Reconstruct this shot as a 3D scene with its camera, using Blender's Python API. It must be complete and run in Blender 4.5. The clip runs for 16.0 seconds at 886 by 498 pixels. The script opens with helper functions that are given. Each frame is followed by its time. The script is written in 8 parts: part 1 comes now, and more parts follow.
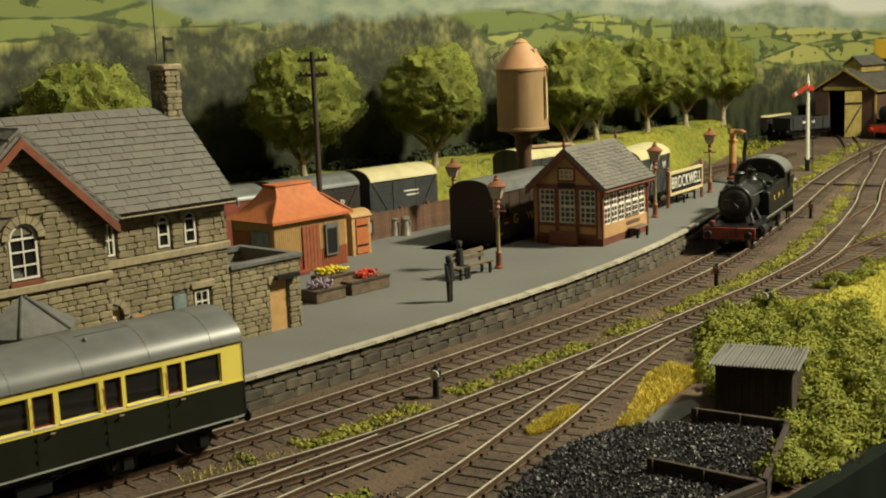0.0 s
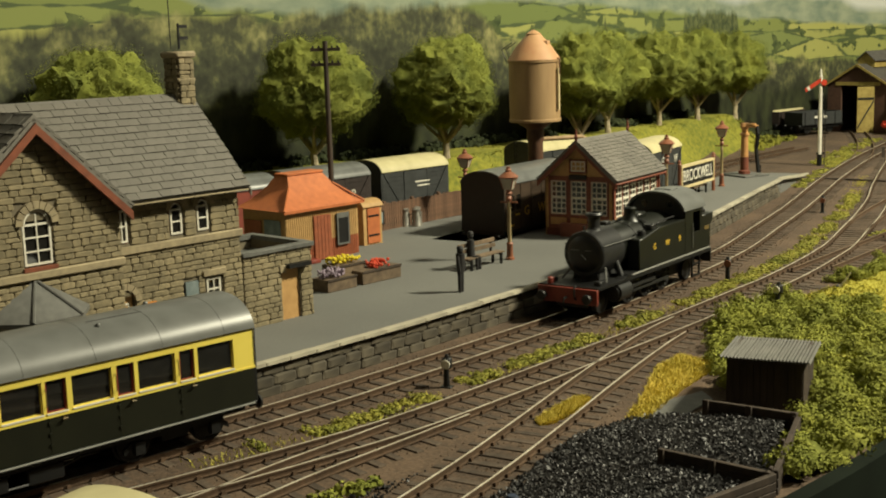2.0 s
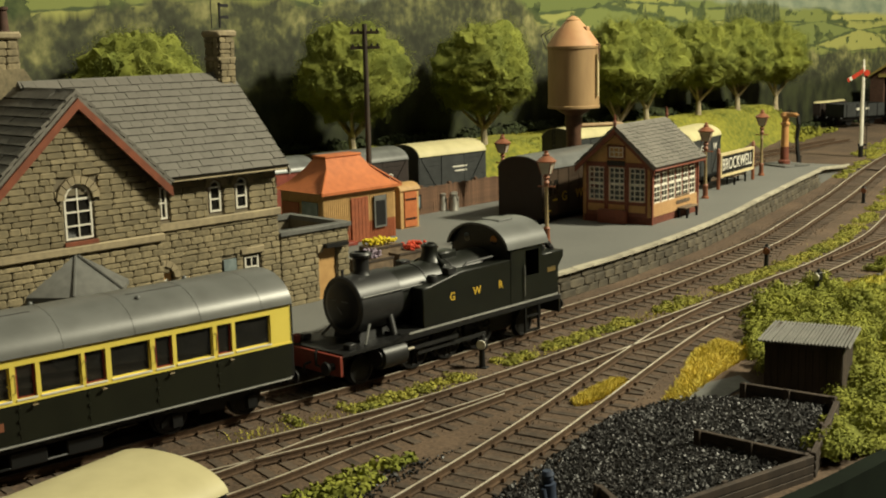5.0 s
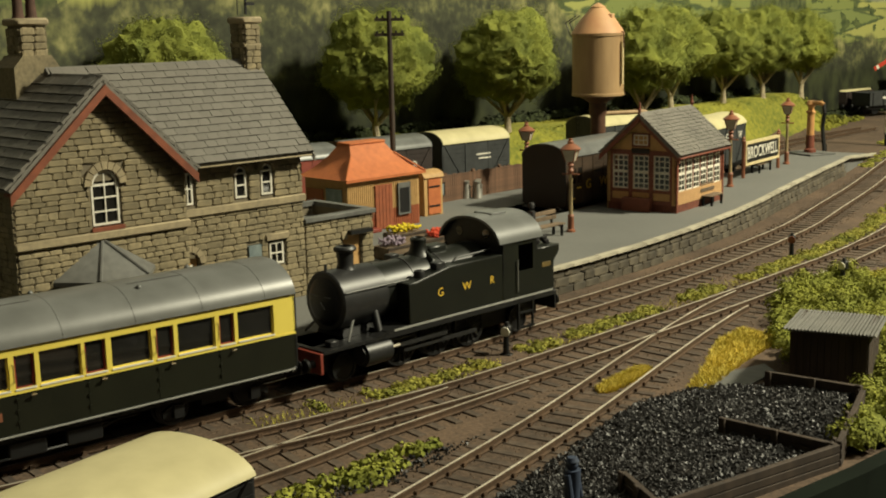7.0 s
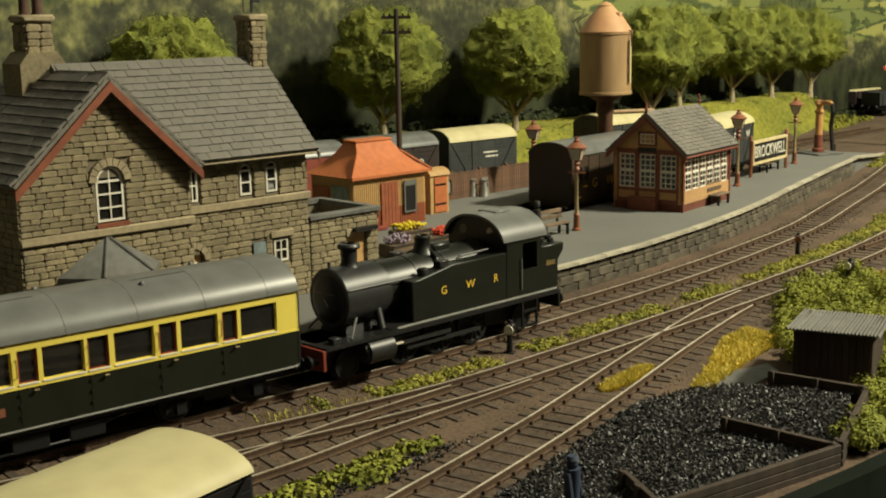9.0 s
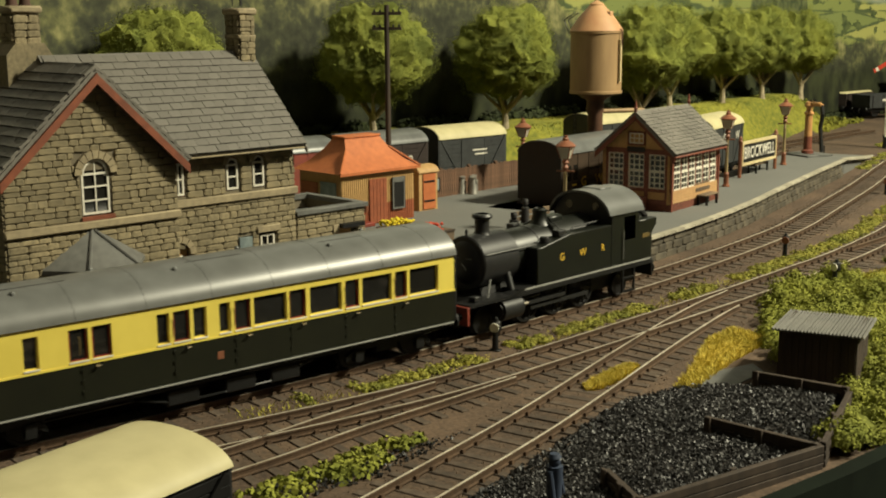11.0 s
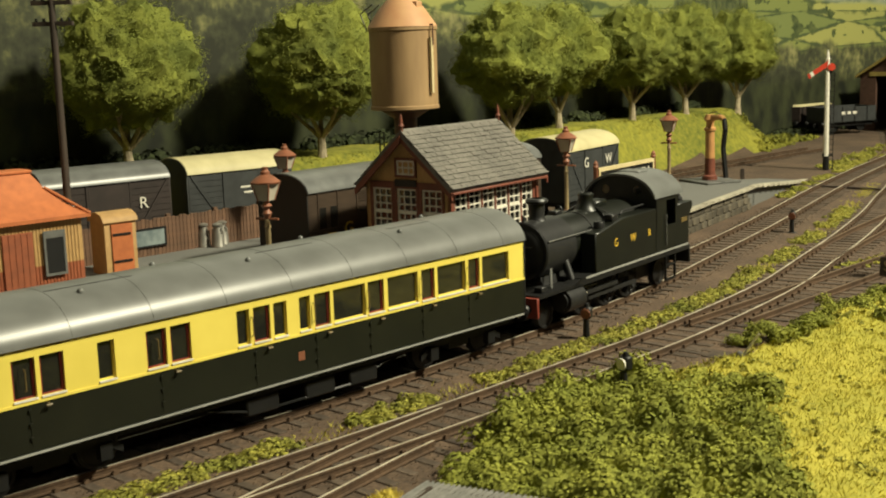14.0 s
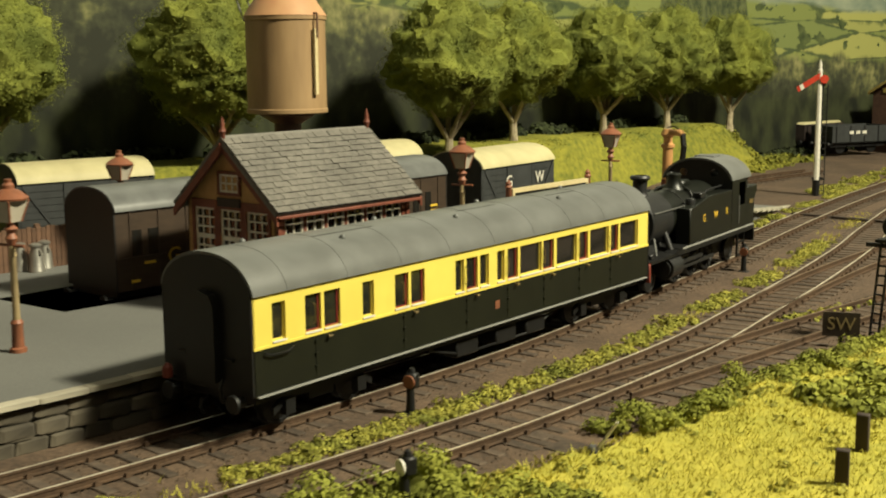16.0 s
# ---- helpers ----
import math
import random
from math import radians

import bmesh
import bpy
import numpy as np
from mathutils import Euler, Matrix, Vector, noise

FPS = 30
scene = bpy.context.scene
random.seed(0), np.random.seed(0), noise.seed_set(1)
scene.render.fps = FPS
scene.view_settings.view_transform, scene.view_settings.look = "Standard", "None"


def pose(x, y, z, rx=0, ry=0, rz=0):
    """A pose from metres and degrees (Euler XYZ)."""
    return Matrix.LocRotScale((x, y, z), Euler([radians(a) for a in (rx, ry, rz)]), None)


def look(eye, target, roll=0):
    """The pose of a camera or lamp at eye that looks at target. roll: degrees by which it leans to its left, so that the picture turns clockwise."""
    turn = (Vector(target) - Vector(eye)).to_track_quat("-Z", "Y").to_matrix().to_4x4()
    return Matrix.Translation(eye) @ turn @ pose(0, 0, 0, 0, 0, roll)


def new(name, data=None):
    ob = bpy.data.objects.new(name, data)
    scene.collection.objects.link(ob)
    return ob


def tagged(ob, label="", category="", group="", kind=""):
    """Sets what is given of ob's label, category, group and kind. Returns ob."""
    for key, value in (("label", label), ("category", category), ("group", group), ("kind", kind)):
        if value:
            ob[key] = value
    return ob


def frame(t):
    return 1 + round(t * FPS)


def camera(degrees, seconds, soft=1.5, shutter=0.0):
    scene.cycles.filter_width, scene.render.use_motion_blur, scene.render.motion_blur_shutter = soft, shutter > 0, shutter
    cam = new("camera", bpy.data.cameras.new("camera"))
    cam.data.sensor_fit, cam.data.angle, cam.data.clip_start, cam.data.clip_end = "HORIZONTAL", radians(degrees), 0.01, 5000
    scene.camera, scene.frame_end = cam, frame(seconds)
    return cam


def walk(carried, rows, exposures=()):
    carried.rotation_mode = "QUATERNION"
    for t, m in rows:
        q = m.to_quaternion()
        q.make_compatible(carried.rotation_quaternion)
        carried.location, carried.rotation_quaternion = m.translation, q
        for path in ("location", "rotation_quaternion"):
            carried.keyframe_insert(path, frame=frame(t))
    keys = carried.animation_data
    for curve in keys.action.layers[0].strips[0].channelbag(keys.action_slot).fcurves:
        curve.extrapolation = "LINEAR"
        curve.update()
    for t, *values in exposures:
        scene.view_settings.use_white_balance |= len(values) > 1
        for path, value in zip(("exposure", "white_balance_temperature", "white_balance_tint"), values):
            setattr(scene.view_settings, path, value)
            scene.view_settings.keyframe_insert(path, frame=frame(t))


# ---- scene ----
# A model railway on a table: all sizes are those of the models, written in millimetres.
cam = camera(40.3, 16.0, soft=2.0, shutter=0.3)
PATH = [
    (0, (0.009, 0.087, 0.138), (-0.999, 1.783, -0.19), -2.3),
    (0.5, (0.009, 0.086, 0.138), (-1.002, 1.78, -0.194), -2.2),
    (1, (0.009, 0.086, 0.137), (-1.005, 1.777, -0.199), -2.1),
    (1.5, (0.008, 0.086, 0.137), (-1.009, 1.774, -0.202), -2.0),
    (2, (0.008, 0.086, 0.137), (-1.012, 1.773, -0.203), -1.8),
    (2.5, (0.008, 0.086, 0.137), (-1.015, 1.771, -0.204), -1.6),
    (3, (0.008, 0.085, 0.135), (-1.021, 1.766, -0.205), -1.5),
    (3.5, (0.007, 0.085, 0.135), (-1.027, 1.762, -0.209), -1.5),
    (4, (0.008, 0.085, 0.134), (-1.037, 1.755, -0.211), -1.5),
    (6.5, (0.007, 0.085, 0.132), (-1.086, 1.719, -0.234), -1.2),
    (7, (0.007, 0.084, 0.132), (-1.09, 1.714, -0.238), -1.3),
    (7.5, (0.009, 0.084, 0.133), (-1.095, 1.71, -0.239), -1.4),
    (8, (0.009, 0.087, 0.133), (-1.096, 1.711, -0.241), -1.4),
    (8.5, (0.009, 0.085, 0.133), (-1.098, 1.708, -0.241), -1.2),
    (9, (0.009, 0.085, 0.132), (-1.101, 1.706, -0.241), -1.1),
    (11.5, (0.01, 0.088, 0.131), (-1.082, 1.721, -0.245), -0.2),
    (12, (0.008, 0.098, 0.129), (-1.068, 1.743, -0.244), -0.2),
    (12.5, (0.0, 0.137, 0.123), (-1.01, 1.823, -0.246), -0.6),
    (13, (-0.005, 0.201, 0.113), (-0.961, 1.92, -0.247), -0.8),
    (13.5, (0.0, 0.278, 0.111), (-1.015, 1.967, -0.232), -1.3),
    (14, (0.011, 0.341, 0.11), (-1.119, 1.958, -0.221), -1.8),
    (14.5, (0.015, 0.38, 0.107), (-1.146, 1.975, -0.22), -1.8),
    (15, (0.017, 0.407, 0.107), (-1.157, 1.995, -0.213), -1.8),
    (15.5, (0.014, 0.433, 0.103), (-1.164, 2.018, -0.21), -1.6),
    (16, (0.01, 0.47, 0.101), (-1.173, 2.052, -0.211), -0.5),
]
walk(cam, [(t, look(eye, target, roll)) for t, eye, target, roll in PATH], [(0, 0.0), (16, 0.0)])

# ---- light: one strong lamp over the front of the layout, an added soft fill, dim room ----
world = bpy.data.worlds.new("room_air")
world.use_nodes = True
world.node_tree.nodes["Background"].inputs[0].default_value = (1.0, 0.88, 0.70, 1)
world.node_tree.nodes["Background"].inputs[1].default_value = 0.045
scene.world = world


def lamp(name, eye, target, watts, size, colour):
    data = bpy.data.lights.new(name, "AREA")
    data.shape, data.size, data.energy, data.color = "DISK", size, watts, colour
    ob = new(name, data)
    ob.matrix_basis = look(eye, target)
    return ob


lamp("spot_lamp", (0.66, 1.12, 1.05), (-0.30, 0.90, 0.0), 44, 0.17, (1.0, 0.94, 0.68))
# unseen fill, added to soften the shade on faces turned from the spot
lamp("fill_lamp", (0.80, 0.25, 1.80), (-0.4, 1.0, 0.0), 5.5, 0.7, (1.0, 0.94, 0.68))


# ---- materials ----
def material(name, c1, c2=None, scale=400, rough=0.75, metal=0.0, bump=0.25, wear=60, vary=0.0, spec=0.4, island=0.0, stretch=None, glow=0.0):
    m = bpy.data.materials.new(name)
    m.use_nodes = True
    nt = m.node_tree
    bs = nt.nodes["Principled BSDF"]
    c2 = c2 or tuple(v * 0.72 for v in c1)
    tc = nt.nodes.new("ShaderNodeTexCoord")
    src = tc.outputs["Object"]
    if stretch:
        mp = nt.nodes.new("ShaderNodeMapping")
        mp.inputs["Scale"].default_value = stretch
        nt.links.new(src, mp.inputs[0])
        src = mp.outputs[0]
    fine, coarse = nt.nodes.new("ShaderNodeTexNoise"), nt.nodes.new("ShaderNodeTexNoise")
    for n, sc, det in ((fine, scale, 4.0), (coarse, wear, 3.0)):
        n.inputs["Scale"].default_value, n.inputs["Detail"].default_value = sc, det
        nt.links.new(src, n.inputs["Vector"])
    add = nt.nodes.new("ShaderNodeMath")
    add.operation = "MULTIPLY_ADD"
    nt.links.new(fine.outputs[0], add.inputs[0])
    add.inputs[1].default_value = 0.55
    half = nt.nodes.new("ShaderNodeMath")
    half.operation = "MULTIPLY"
    half.inputs[1].default_value = 0.45
    nt.links.new(coarse.outputs[0], half.inputs[0])
    nt.links.new(half.outputs[0], add.inputs[2])
    ramp = nt.nodes.new("ShaderNodeValToRGB")
    ramp.color_ramp.elements[0].position, ramp.color_ramp.elements[1].position = 0.36, 0.64
    ramp.color_ramp.elements[0].color, ramp.color_ramp.elements[1].color = (*c2, 1), (*c1, 1)
    nt.links.new(add.outputs[0], ramp.inputs[0])
    out = ramp.outputs[0]
    if vary or island:
        hsv = nt.nodes.new("ShaderNodeHueSaturation")
        rnd = nt.nodes.new("ShaderNodeObjectInfo") if vary else nt.nodes.new("ShaderNodeNewGeometry")
        mr = nt.nodes.new("ShaderNodeMapRange")
        amount = vary or island
        mr.inputs[3].default_value, mr.inputs[4].default_value = 1 - amount, 1 + amount
        nt.links.new(rnd.outputs["Random" if vary else "Random Per Island"], mr.inputs[0])
        nt.links.new(mr.outputs[0], hsv.inputs["Value"])
        nt.links.new(out, hsv.inputs["Color"])
        out = hsv.outputs[0]
    nt.links.new(out, bs.inputs["Base Color"])
    bs.inputs["Roughness"].default_value, bs.inputs["Metallic"].default_value = rough, metal
    bs.inputs["Specular IOR Level"].default_value = spec
    if bump:
        b = nt.nodes.new("ShaderNodeBump")
        b.inputs["Strength"].default_value, b.inputs["Distance"].default_value = bump, 0.0006
        nt.links.new(add.outputs[0], b.inputs["Height"])
        nt.links.new(b.outputs[0], bs.inputs["Normal"])
    if glow:
        bs.inputs["Emission Strength"].default_value = glow
        nt.links.new(out, bs.inputs["Emission Color"])
    return m


STONE = material("buff_stone", (0.262, 0.213, 0.125), (0.145, 0.122, 0.075), 700, 0.9, bump=0.5, vary=0.2)
STONE_MESH = material("buff_stone_joined", (0.262, 0.213, 0.125), (0.145, 0.122, 0.075), 700, 0.9, bump=0.5, island=0.2)
MORTAR = material("dark_mortar", (0.175, 0.148, 0.098), (0.12, 0.10, 0.068), 900, 0.95)
DRESSED = material("dressed_stone", (0.33, 0.27, 0.165), (0.22, 0.18, 0.115), 500, 0.85)
PLATFORM_STONE = material("sooty_platform_stone", (0.115, 0.096, 0.066), (0.045, 0.039, 0.030), 500, 0.9, bump=0.5, vary=0.3)
SLATE = material("grey_slate", (0.165, 0.152, 0.130), (0.105, 0.098, 0.085), 600, 0.65, bump=0.25, vary=0.08)
SLATE_MESH = material("grey_slate_joined", (0.165, 0.152, 0.130), (0.105, 0.098, 0.085), 600, 0.65, bump=0.25, island=0.08)
# slate butts near black: grime plus the course shadow put into the colour
SLATE_EDGE = material("grimy_shadowed_slate_edge", (0.040, 0.036, 0.031), (0.024, 0.022, 0.019), 600, 0.9, bump=0.2)
LEAD = material("lead_sheet", (0.135, 0.135, 0.125), (0.085, 0.085, 0.08), 300, 0.5, bump=0.1)
BARGE = material("red_brown_paint", (0.23, 0.07, 0.035), (0.14, 0.045, 0.025), 300, 0.55, bump=0.1)
WHITE = material("white_paint", (0.72, 0.69, 0.60), (0.55, 0.52, 0.44), 500, 0.5, bump=0.05)
CREAM = material("cream_paint", (0.62, 0.52, 0.30), (0.50, 0.41, 0.22), 500, 0.5, bump=0.05)
GLASS = material("window_glass", (0.016, 0.015, 0.013), (0.012, 0.012, 0.011), 60, 0.06, bump=0, spec=0.8)
TARMAC = material("platform_tarmac", (0.150, 0.150, 0.138), (0.112, 0.112, 0.104), 1500, 0.9, bump=0.15, wear=14)
COPING = material("worn_white_edging", (0.46, 0.42, 0.32), (0.25, 0.23, 0.18), 700, 0.8, bump=0.3, vary=0.18)
EARTH = material("ballast_earth", (0.125, 0.082, 0.052), (0.046, 0.031, 0.021), 700, 0.95, bump=0.9, wear=26)
ASH = material("ash_ballast", (0.135, 0.090, 0.058), (0.055, 0.038, 0.026), 900, 0.95, bump=0.9, island=0.4)
SLEEPER = material("sleeper_wood", (0.105, 0.076, 0.053), (0.046, 0.034, 0.025), 500, 0.9, bump=0.4, vary=0.3)
RUST = material("rusty_rail", (0.110, 0.066, 0.038), (0.055, 0.034, 0.021), 700, 0.75, metal=0.3, bump=0.2)
STEEL = material("polished_rail_top", (0.74, 0.68, 0.56), (0.50, 0.44, 0.34), 120, 0.36, metal=0.5, bump=0.05)
RUST_TOP = material("dull_rail_top", (0.24, 0.165, 0.10), (0.13, 0.085, 0.052), 300, 0.5, metal=0.6, bump=0.05)
COAL = material("coal", (0.022, 0.020, 0.019), (0.008, 0.0075, 0.0075), 500, 0.5, bump=0.4, spec=0.45, island=0.5)
COAL_BED = material("coal_dust", (0.030, 0.024, 0.020), (0.009, 0.008, 0.007), 800, 0.7, bump=1.0)
DARK_WOOD = material("dark_stained_wood", (0.060, 0.042, 0.030), (0.028, 0.020, 0.015), 400, 0.8, bump=0.4, stretch=(1, 1, 0.2))
PLANK = material("weathered_plank", (0.17, 0.12, 0.075), (0.08, 0.055, 0.036), 300, 0.8, bump=0.4, vary=0.2)
FENCE_WOOD = material("brown_fence_paling", (0.16, 0.085, 0.05), (0.09, 0.05, 0.03), 400, 0.8, bump=0.3, vary=0.2)
CORR = material("corrugated_grey_roof", (0.15, 0.145, 0.13), (0.09, 0.088, 0.08), 400, 0.7, bump=0.2)
FASCIA = material("dark_green_board", (0.008, 0.013, 0.008), (0.005, 0.008, 0.005), 30, 0.85, bump=0.05, spec=0.1)
GRASS = material("yellow_straw_grass", (0.52, 0.45, 0.068), (0.36, 0.34, 0.046), 80, 0.9, bump=0.3, island=0.16, wear=22)
STRAW = material("pale_yellow_straw", (0.70, 0.56, 0.11), (0.50, 0.41, 0.065), 80, 0.9, bump=0.3, island=0.18, wear=22)
GRASS_GROUND = material("yellow_green_turf", (0.46, 0.40, 0.058), (0.28, 0.27, 0.036), 420, 0.95, bump=1.0, wear=24)
BUSH = material("green_scatter_foliage", (0.270, 0.275, 0.036), (0.150, 0.168, 0.021), 70, 0.9, bump=0.3, island=0.17)
WEED = material("lineside_weed", (0.34, 0.31, 0.05), (0.16, 0.17, 0.025), 90, 0.9, bump=0.4, island=0.4)
BANK = material("mossy_bank", (0.250, 0.235, 0.028), (0.090, 0.105, 0.014), 220, 0.95, bump=1.0, wear=18)
LEAF = material("tree_leaf", (0.190, 0.205, 0.030), (0.095, 0.115, 0.017), 45, 0.9, bump=0.1, island=0.14)
# darker leaf colour for the hedge, with the trees' shade painted in
HEDGE = material("tree_shaded_hedge", (0.035, 0.045, 0.014), (0.016, 0.022, 0.008), 200, 0.95, bump=0.4, island=0.4)
LINING = material("pale_grey_lining", (0.30, 0.30, 0.28), (0.22, 0.22, 0.20), 200, 0.5, bump=0)
BARK = material("pale_bark", (0.46, 0.39, 0.25), (0.22, 0.18, 0.12), 300, 0.9, bump=0.6)
BLACK = material("black_paint", (0.008, 0.008, 0.008), (0.005, 0.005, 0.005), 200, 0.5, bump=0.03)
LOCO_GREEN = material("dark_green_loco_paint", (0.009, 0.0105, 0.0075), (0.0065, 0.0075, 0.0055), 120, 0.4, bump=0.02)
LOCO_BLACK = material("satin_black_smokebox", (0.022, 0.022, 0.022), (0.013, 0.013, 0.013), 300, 0.42, bump=0.08)
BUFFER_RED = material("buffer_beam_red", (0.24, 0.045, 0.028), (0.13, 0.026, 0.018), 200, 0.5, bump=0.05)
SIGNAL_RED = material("signal_red", (0.50, 0.045, 0.02), (0.38, 0.035, 0.016), 200, 0.45, bump=0.02)
GOLD = material("yellow_lettering", (0.72, 0.48, 0.05), (0.60, 0.38, 0.04), 200, 0.5, bump=0)
COACH_CREAM = material("coach_cream", (0.76, 0.62, 0.12), (0.68, 0.55, 0.10), 90, 0.35, bump=0.01)
COACH_BROWN = material("coach_dark_lower", (0.013, 0.014, 0.008), (0.009, 0.010, 0.006), 90, 0.35, bump=0.01)
COACH_ROOF = material("coach_grey_roof", (0.140, 0.144, 0.138), (0.112, 0.115, 0.109), 120, 0.36, bump=0.06)
MAROON = material("window_frame_maroon", (0.22, 0.030, 0.024), (0.15, 0.022, 0.017), 200, 0.45, bump=0)
BRASS_DULL = material("dull_brass", (0.16, 0.11, 0.035), (0.10, 0.07, 0.025), 300, 0.5, bump=0)
BRASS = material("brass", (0.60, 0.40, 0.12), (0.45, 0.30, 0.09), 200, 0.35, metal=1.0, bump=0)
VAN_BROWN = material("van_brown", (0.050, 0.032, 0.020), (0.034, 0.022, 0.014), 200, 0.55, bump=0.05, stretch=(1, 1, 3))
VAN_GREY = material("van_dark_grey", (0.040, 0.043, 0.043), (0.026, 0.028, 0.028), 200, 0.6, bump=0.05)
VAN_DARKBROWN = material("van_dark_brown", (0.034, 0.024, 0.021), (0.022, 0.016, 0.014), 200, 0.6, bump=0.05)
VAN_RED = material("van_red_oxide", (0.21, 0.045, 0.028), (0.15, 0.034, 0.022), 200, 0.6, bump=0.05)
ROOF_WHITE = material("cream_white_roof", (0.50, 0.45, 0.25), (0.41, 0.365, 0.20), 120, 0.6, bump=0.08, wear=25)
ROOF_GREY = material("van_grey_roof", (0.14, 0.145, 0.14), (0.10, 0.103, 0.10), 200, 0.34, bump=0.05)
TERRACOTTA = material("terracotta_roof_paint", (0.48, 0.145, 0.045), (0.36, 0.105, 0.034), 300, 0.7, bump=0.15)
HUT_CREAM = material("hut_tan_paint", (0.44, 0.27, 0.105), (0.34, 0.205, 0.08), 300, 0.65, bump=0.1)
HUT_RED = material("hut_brick_red_paint", (0.30, 0.085, 0.035), (0.21, 0.06, 0.026), 300, 0.65, bump=0.1)
SB_TAN = material("signal_box_tan_boards", (0.50, 0.30, 0.115), (0.38, 0.215, 0.08), 300, 0.65, bump=0.2)
SB_PINK = material("signal_box_front_boards", (0.52, 0.32, 0.15), (0.42, 0.25, 0.115), 300, 0.65, bump=0.2)
SB_BRICK = material("red_brick", (0.20, 0.062, 0.036), (0.11, 0.036, 0.024), 500, 0.85, bump=0.4, vary=0.25)
SB_RED = material("oxide_red_posts", (0.19, 0.055, 0.030), (0.12, 0.036, 0.022), 300, 0.6, bump=0.1)
TANK_TAN = material("tank_tan_paint", (0.36, 0.235, 0.115), (0.26, 0.165, 0.08), 160, 0.55, bump=0.15, wear=22, stretch=(1, 1, 0.25))
TANK_ROOF = material("tank_roof_rusty", (0.50, 0.30, 0.145), (0.44, 0.22, 0.11), 90, 0.6, bump=0.15)
COLUMN_BROWN = material("column_red_brown", (0.13, 0.065, 0.038), (0.08, 0.04, 0.025), 200, 0.6, bump=0.1)
LAMP_RED = material("lamp_post_red_oxide", (0.27, 0.10, 0.05), (0.17, 0.065, 0.034), 300, 0.5, bump=0.1)
LAMP_STONE = material("lamp_post_stone_paint", (0.36, 0.27, 0.14), (0.25, 0.19, 0.10), 300, 0.5, bump=0.1)
LAMP_GLASS = material("lamp_glass", (0.50, 0.45, 0.36), (0.36, 0.32, 0.26), 100, 0.15, bump=0)
CRANE_ORANGE = material("crane_orange_stone", (0.52, 0.27, 0.10), (0.40, 0.20, 0.075), 300, 0.5, bump=0.1)
CHURN = material("milk_churn_tin", (0.42, 0.40, 0.36), (0.27, 0.26, 0.23), 300, 0.4, metal=0.7, bump=0.1)
BRICK_DARK = material("shed_brick", (0.10, 0.05, 0.034), (0.06, 0.032, 0.022), 300, 0.85, bump=0.3)
SHED_SLATE = material("sooty_shed_slate", (0.075, 0.070, 0.060), (0.045, 0.042, 0.037), 300, 0.75, bump=0.2)
SHED_YELLOW = material("shed_ochre_paint", (0.36, 0.28, 0.08), (0.22, 0.16, 0.04), 200, 0.7, bump=0.1)
STRAW_YELLOW = material("bright_yellow_card", (0.72, 0.45, 0.03), (0.60, 0.37, 0.03), 60, 0.6, bump=0)
FLOWER_Y = material("yellow_flowers", (0.75, 0.60, 0.03), (0.55, 0.42, 0.02), 900, 0.8, bump=0.5)
FLOWER_R = material("red_flowers", (0.65, 0.085, 0.035), (0.45, 0.05, 0.025), 900, 0.8, bump=0.5)
FLOWER_L = material("lilac_flowers", (0.34, 0.27, 0.34), (0.20, 0.16, 0.20), 900, 0.8, bump=0.5)
POSTER_BLUE = material("faded_blue_poster", (0.20, 0.24, 0.24), (0.08, 0.11, 0.12), 250, 0.6, bump=0)
POSTER_ORANGE = material("orange_poster", (0.55, 0.22, 0.04), (0.40, 0.15, 0.03), 200, 0.6, bump=0)
FIG_BLUE = material("figurine_blue", (0.035, 0.05, 0.09), (0.02, 0.03, 0.055), 300, 0.7, bump=0.1)
FIG_DARK = material("figurine_dark", (0.022, 0.020, 0.020), (0.014, 0.013, 0.013), 300, 0.7, bump=0.1)
WALL_PAINT = material("room_wall_paint", (0.30, 0.27, 0.22), (0.27, 0.24, 0.20), 8, 0.9, bump=0)
FLOOR_BOARD = material("room_floor", (0.12, 0.09, 0.07), (0.09, 0.07, 0.05), 8, 0.7, bump=0)


# ---- mesh helpers (all in millimetres) ----
MM = 0.001


def place(x, y, z=0.0, rz=0.0, rx=0.0, ry=0.0):
    return pose(x * MM, y * MM, z * MM, rx, ry, rz)


def part(name, bm, mats, parent=None, label="", m=None):
    mesh = bpy.data.meshes.new(name)
    if isinstance(bm, tuple):
        mesh.from_pydata([(v[0] * MM, v[1] * MM, v[2] * MM) for v in bm[0]], [], bm[1])
    else:
        for v in bm.verts:
            v.co *= MM
        bm.normal_update()
        bm.to_mesh(mesh)
        bm.free()
        mesh.set_sharp_from_angle(angle=radians(38))
    for mt in mats if isinstance(mats, (list, tuple)) else (mats,):
        mesh.materials.append(mt)
    ob = new(name, mesh)
    if parent:
        ob.parent = parent
    if m is not None:
        ob.matrix_basis = m
    if label:
        tagged(ob, label)
    return ob


def thing(name, label, category, m=None, group="", kind=""):
    ob = new(name)
    ob.empty_display_size = 0.01
    if m is not None:
        ob.matrix_basis = m
    return tagged(ob, label, category, group, kind)


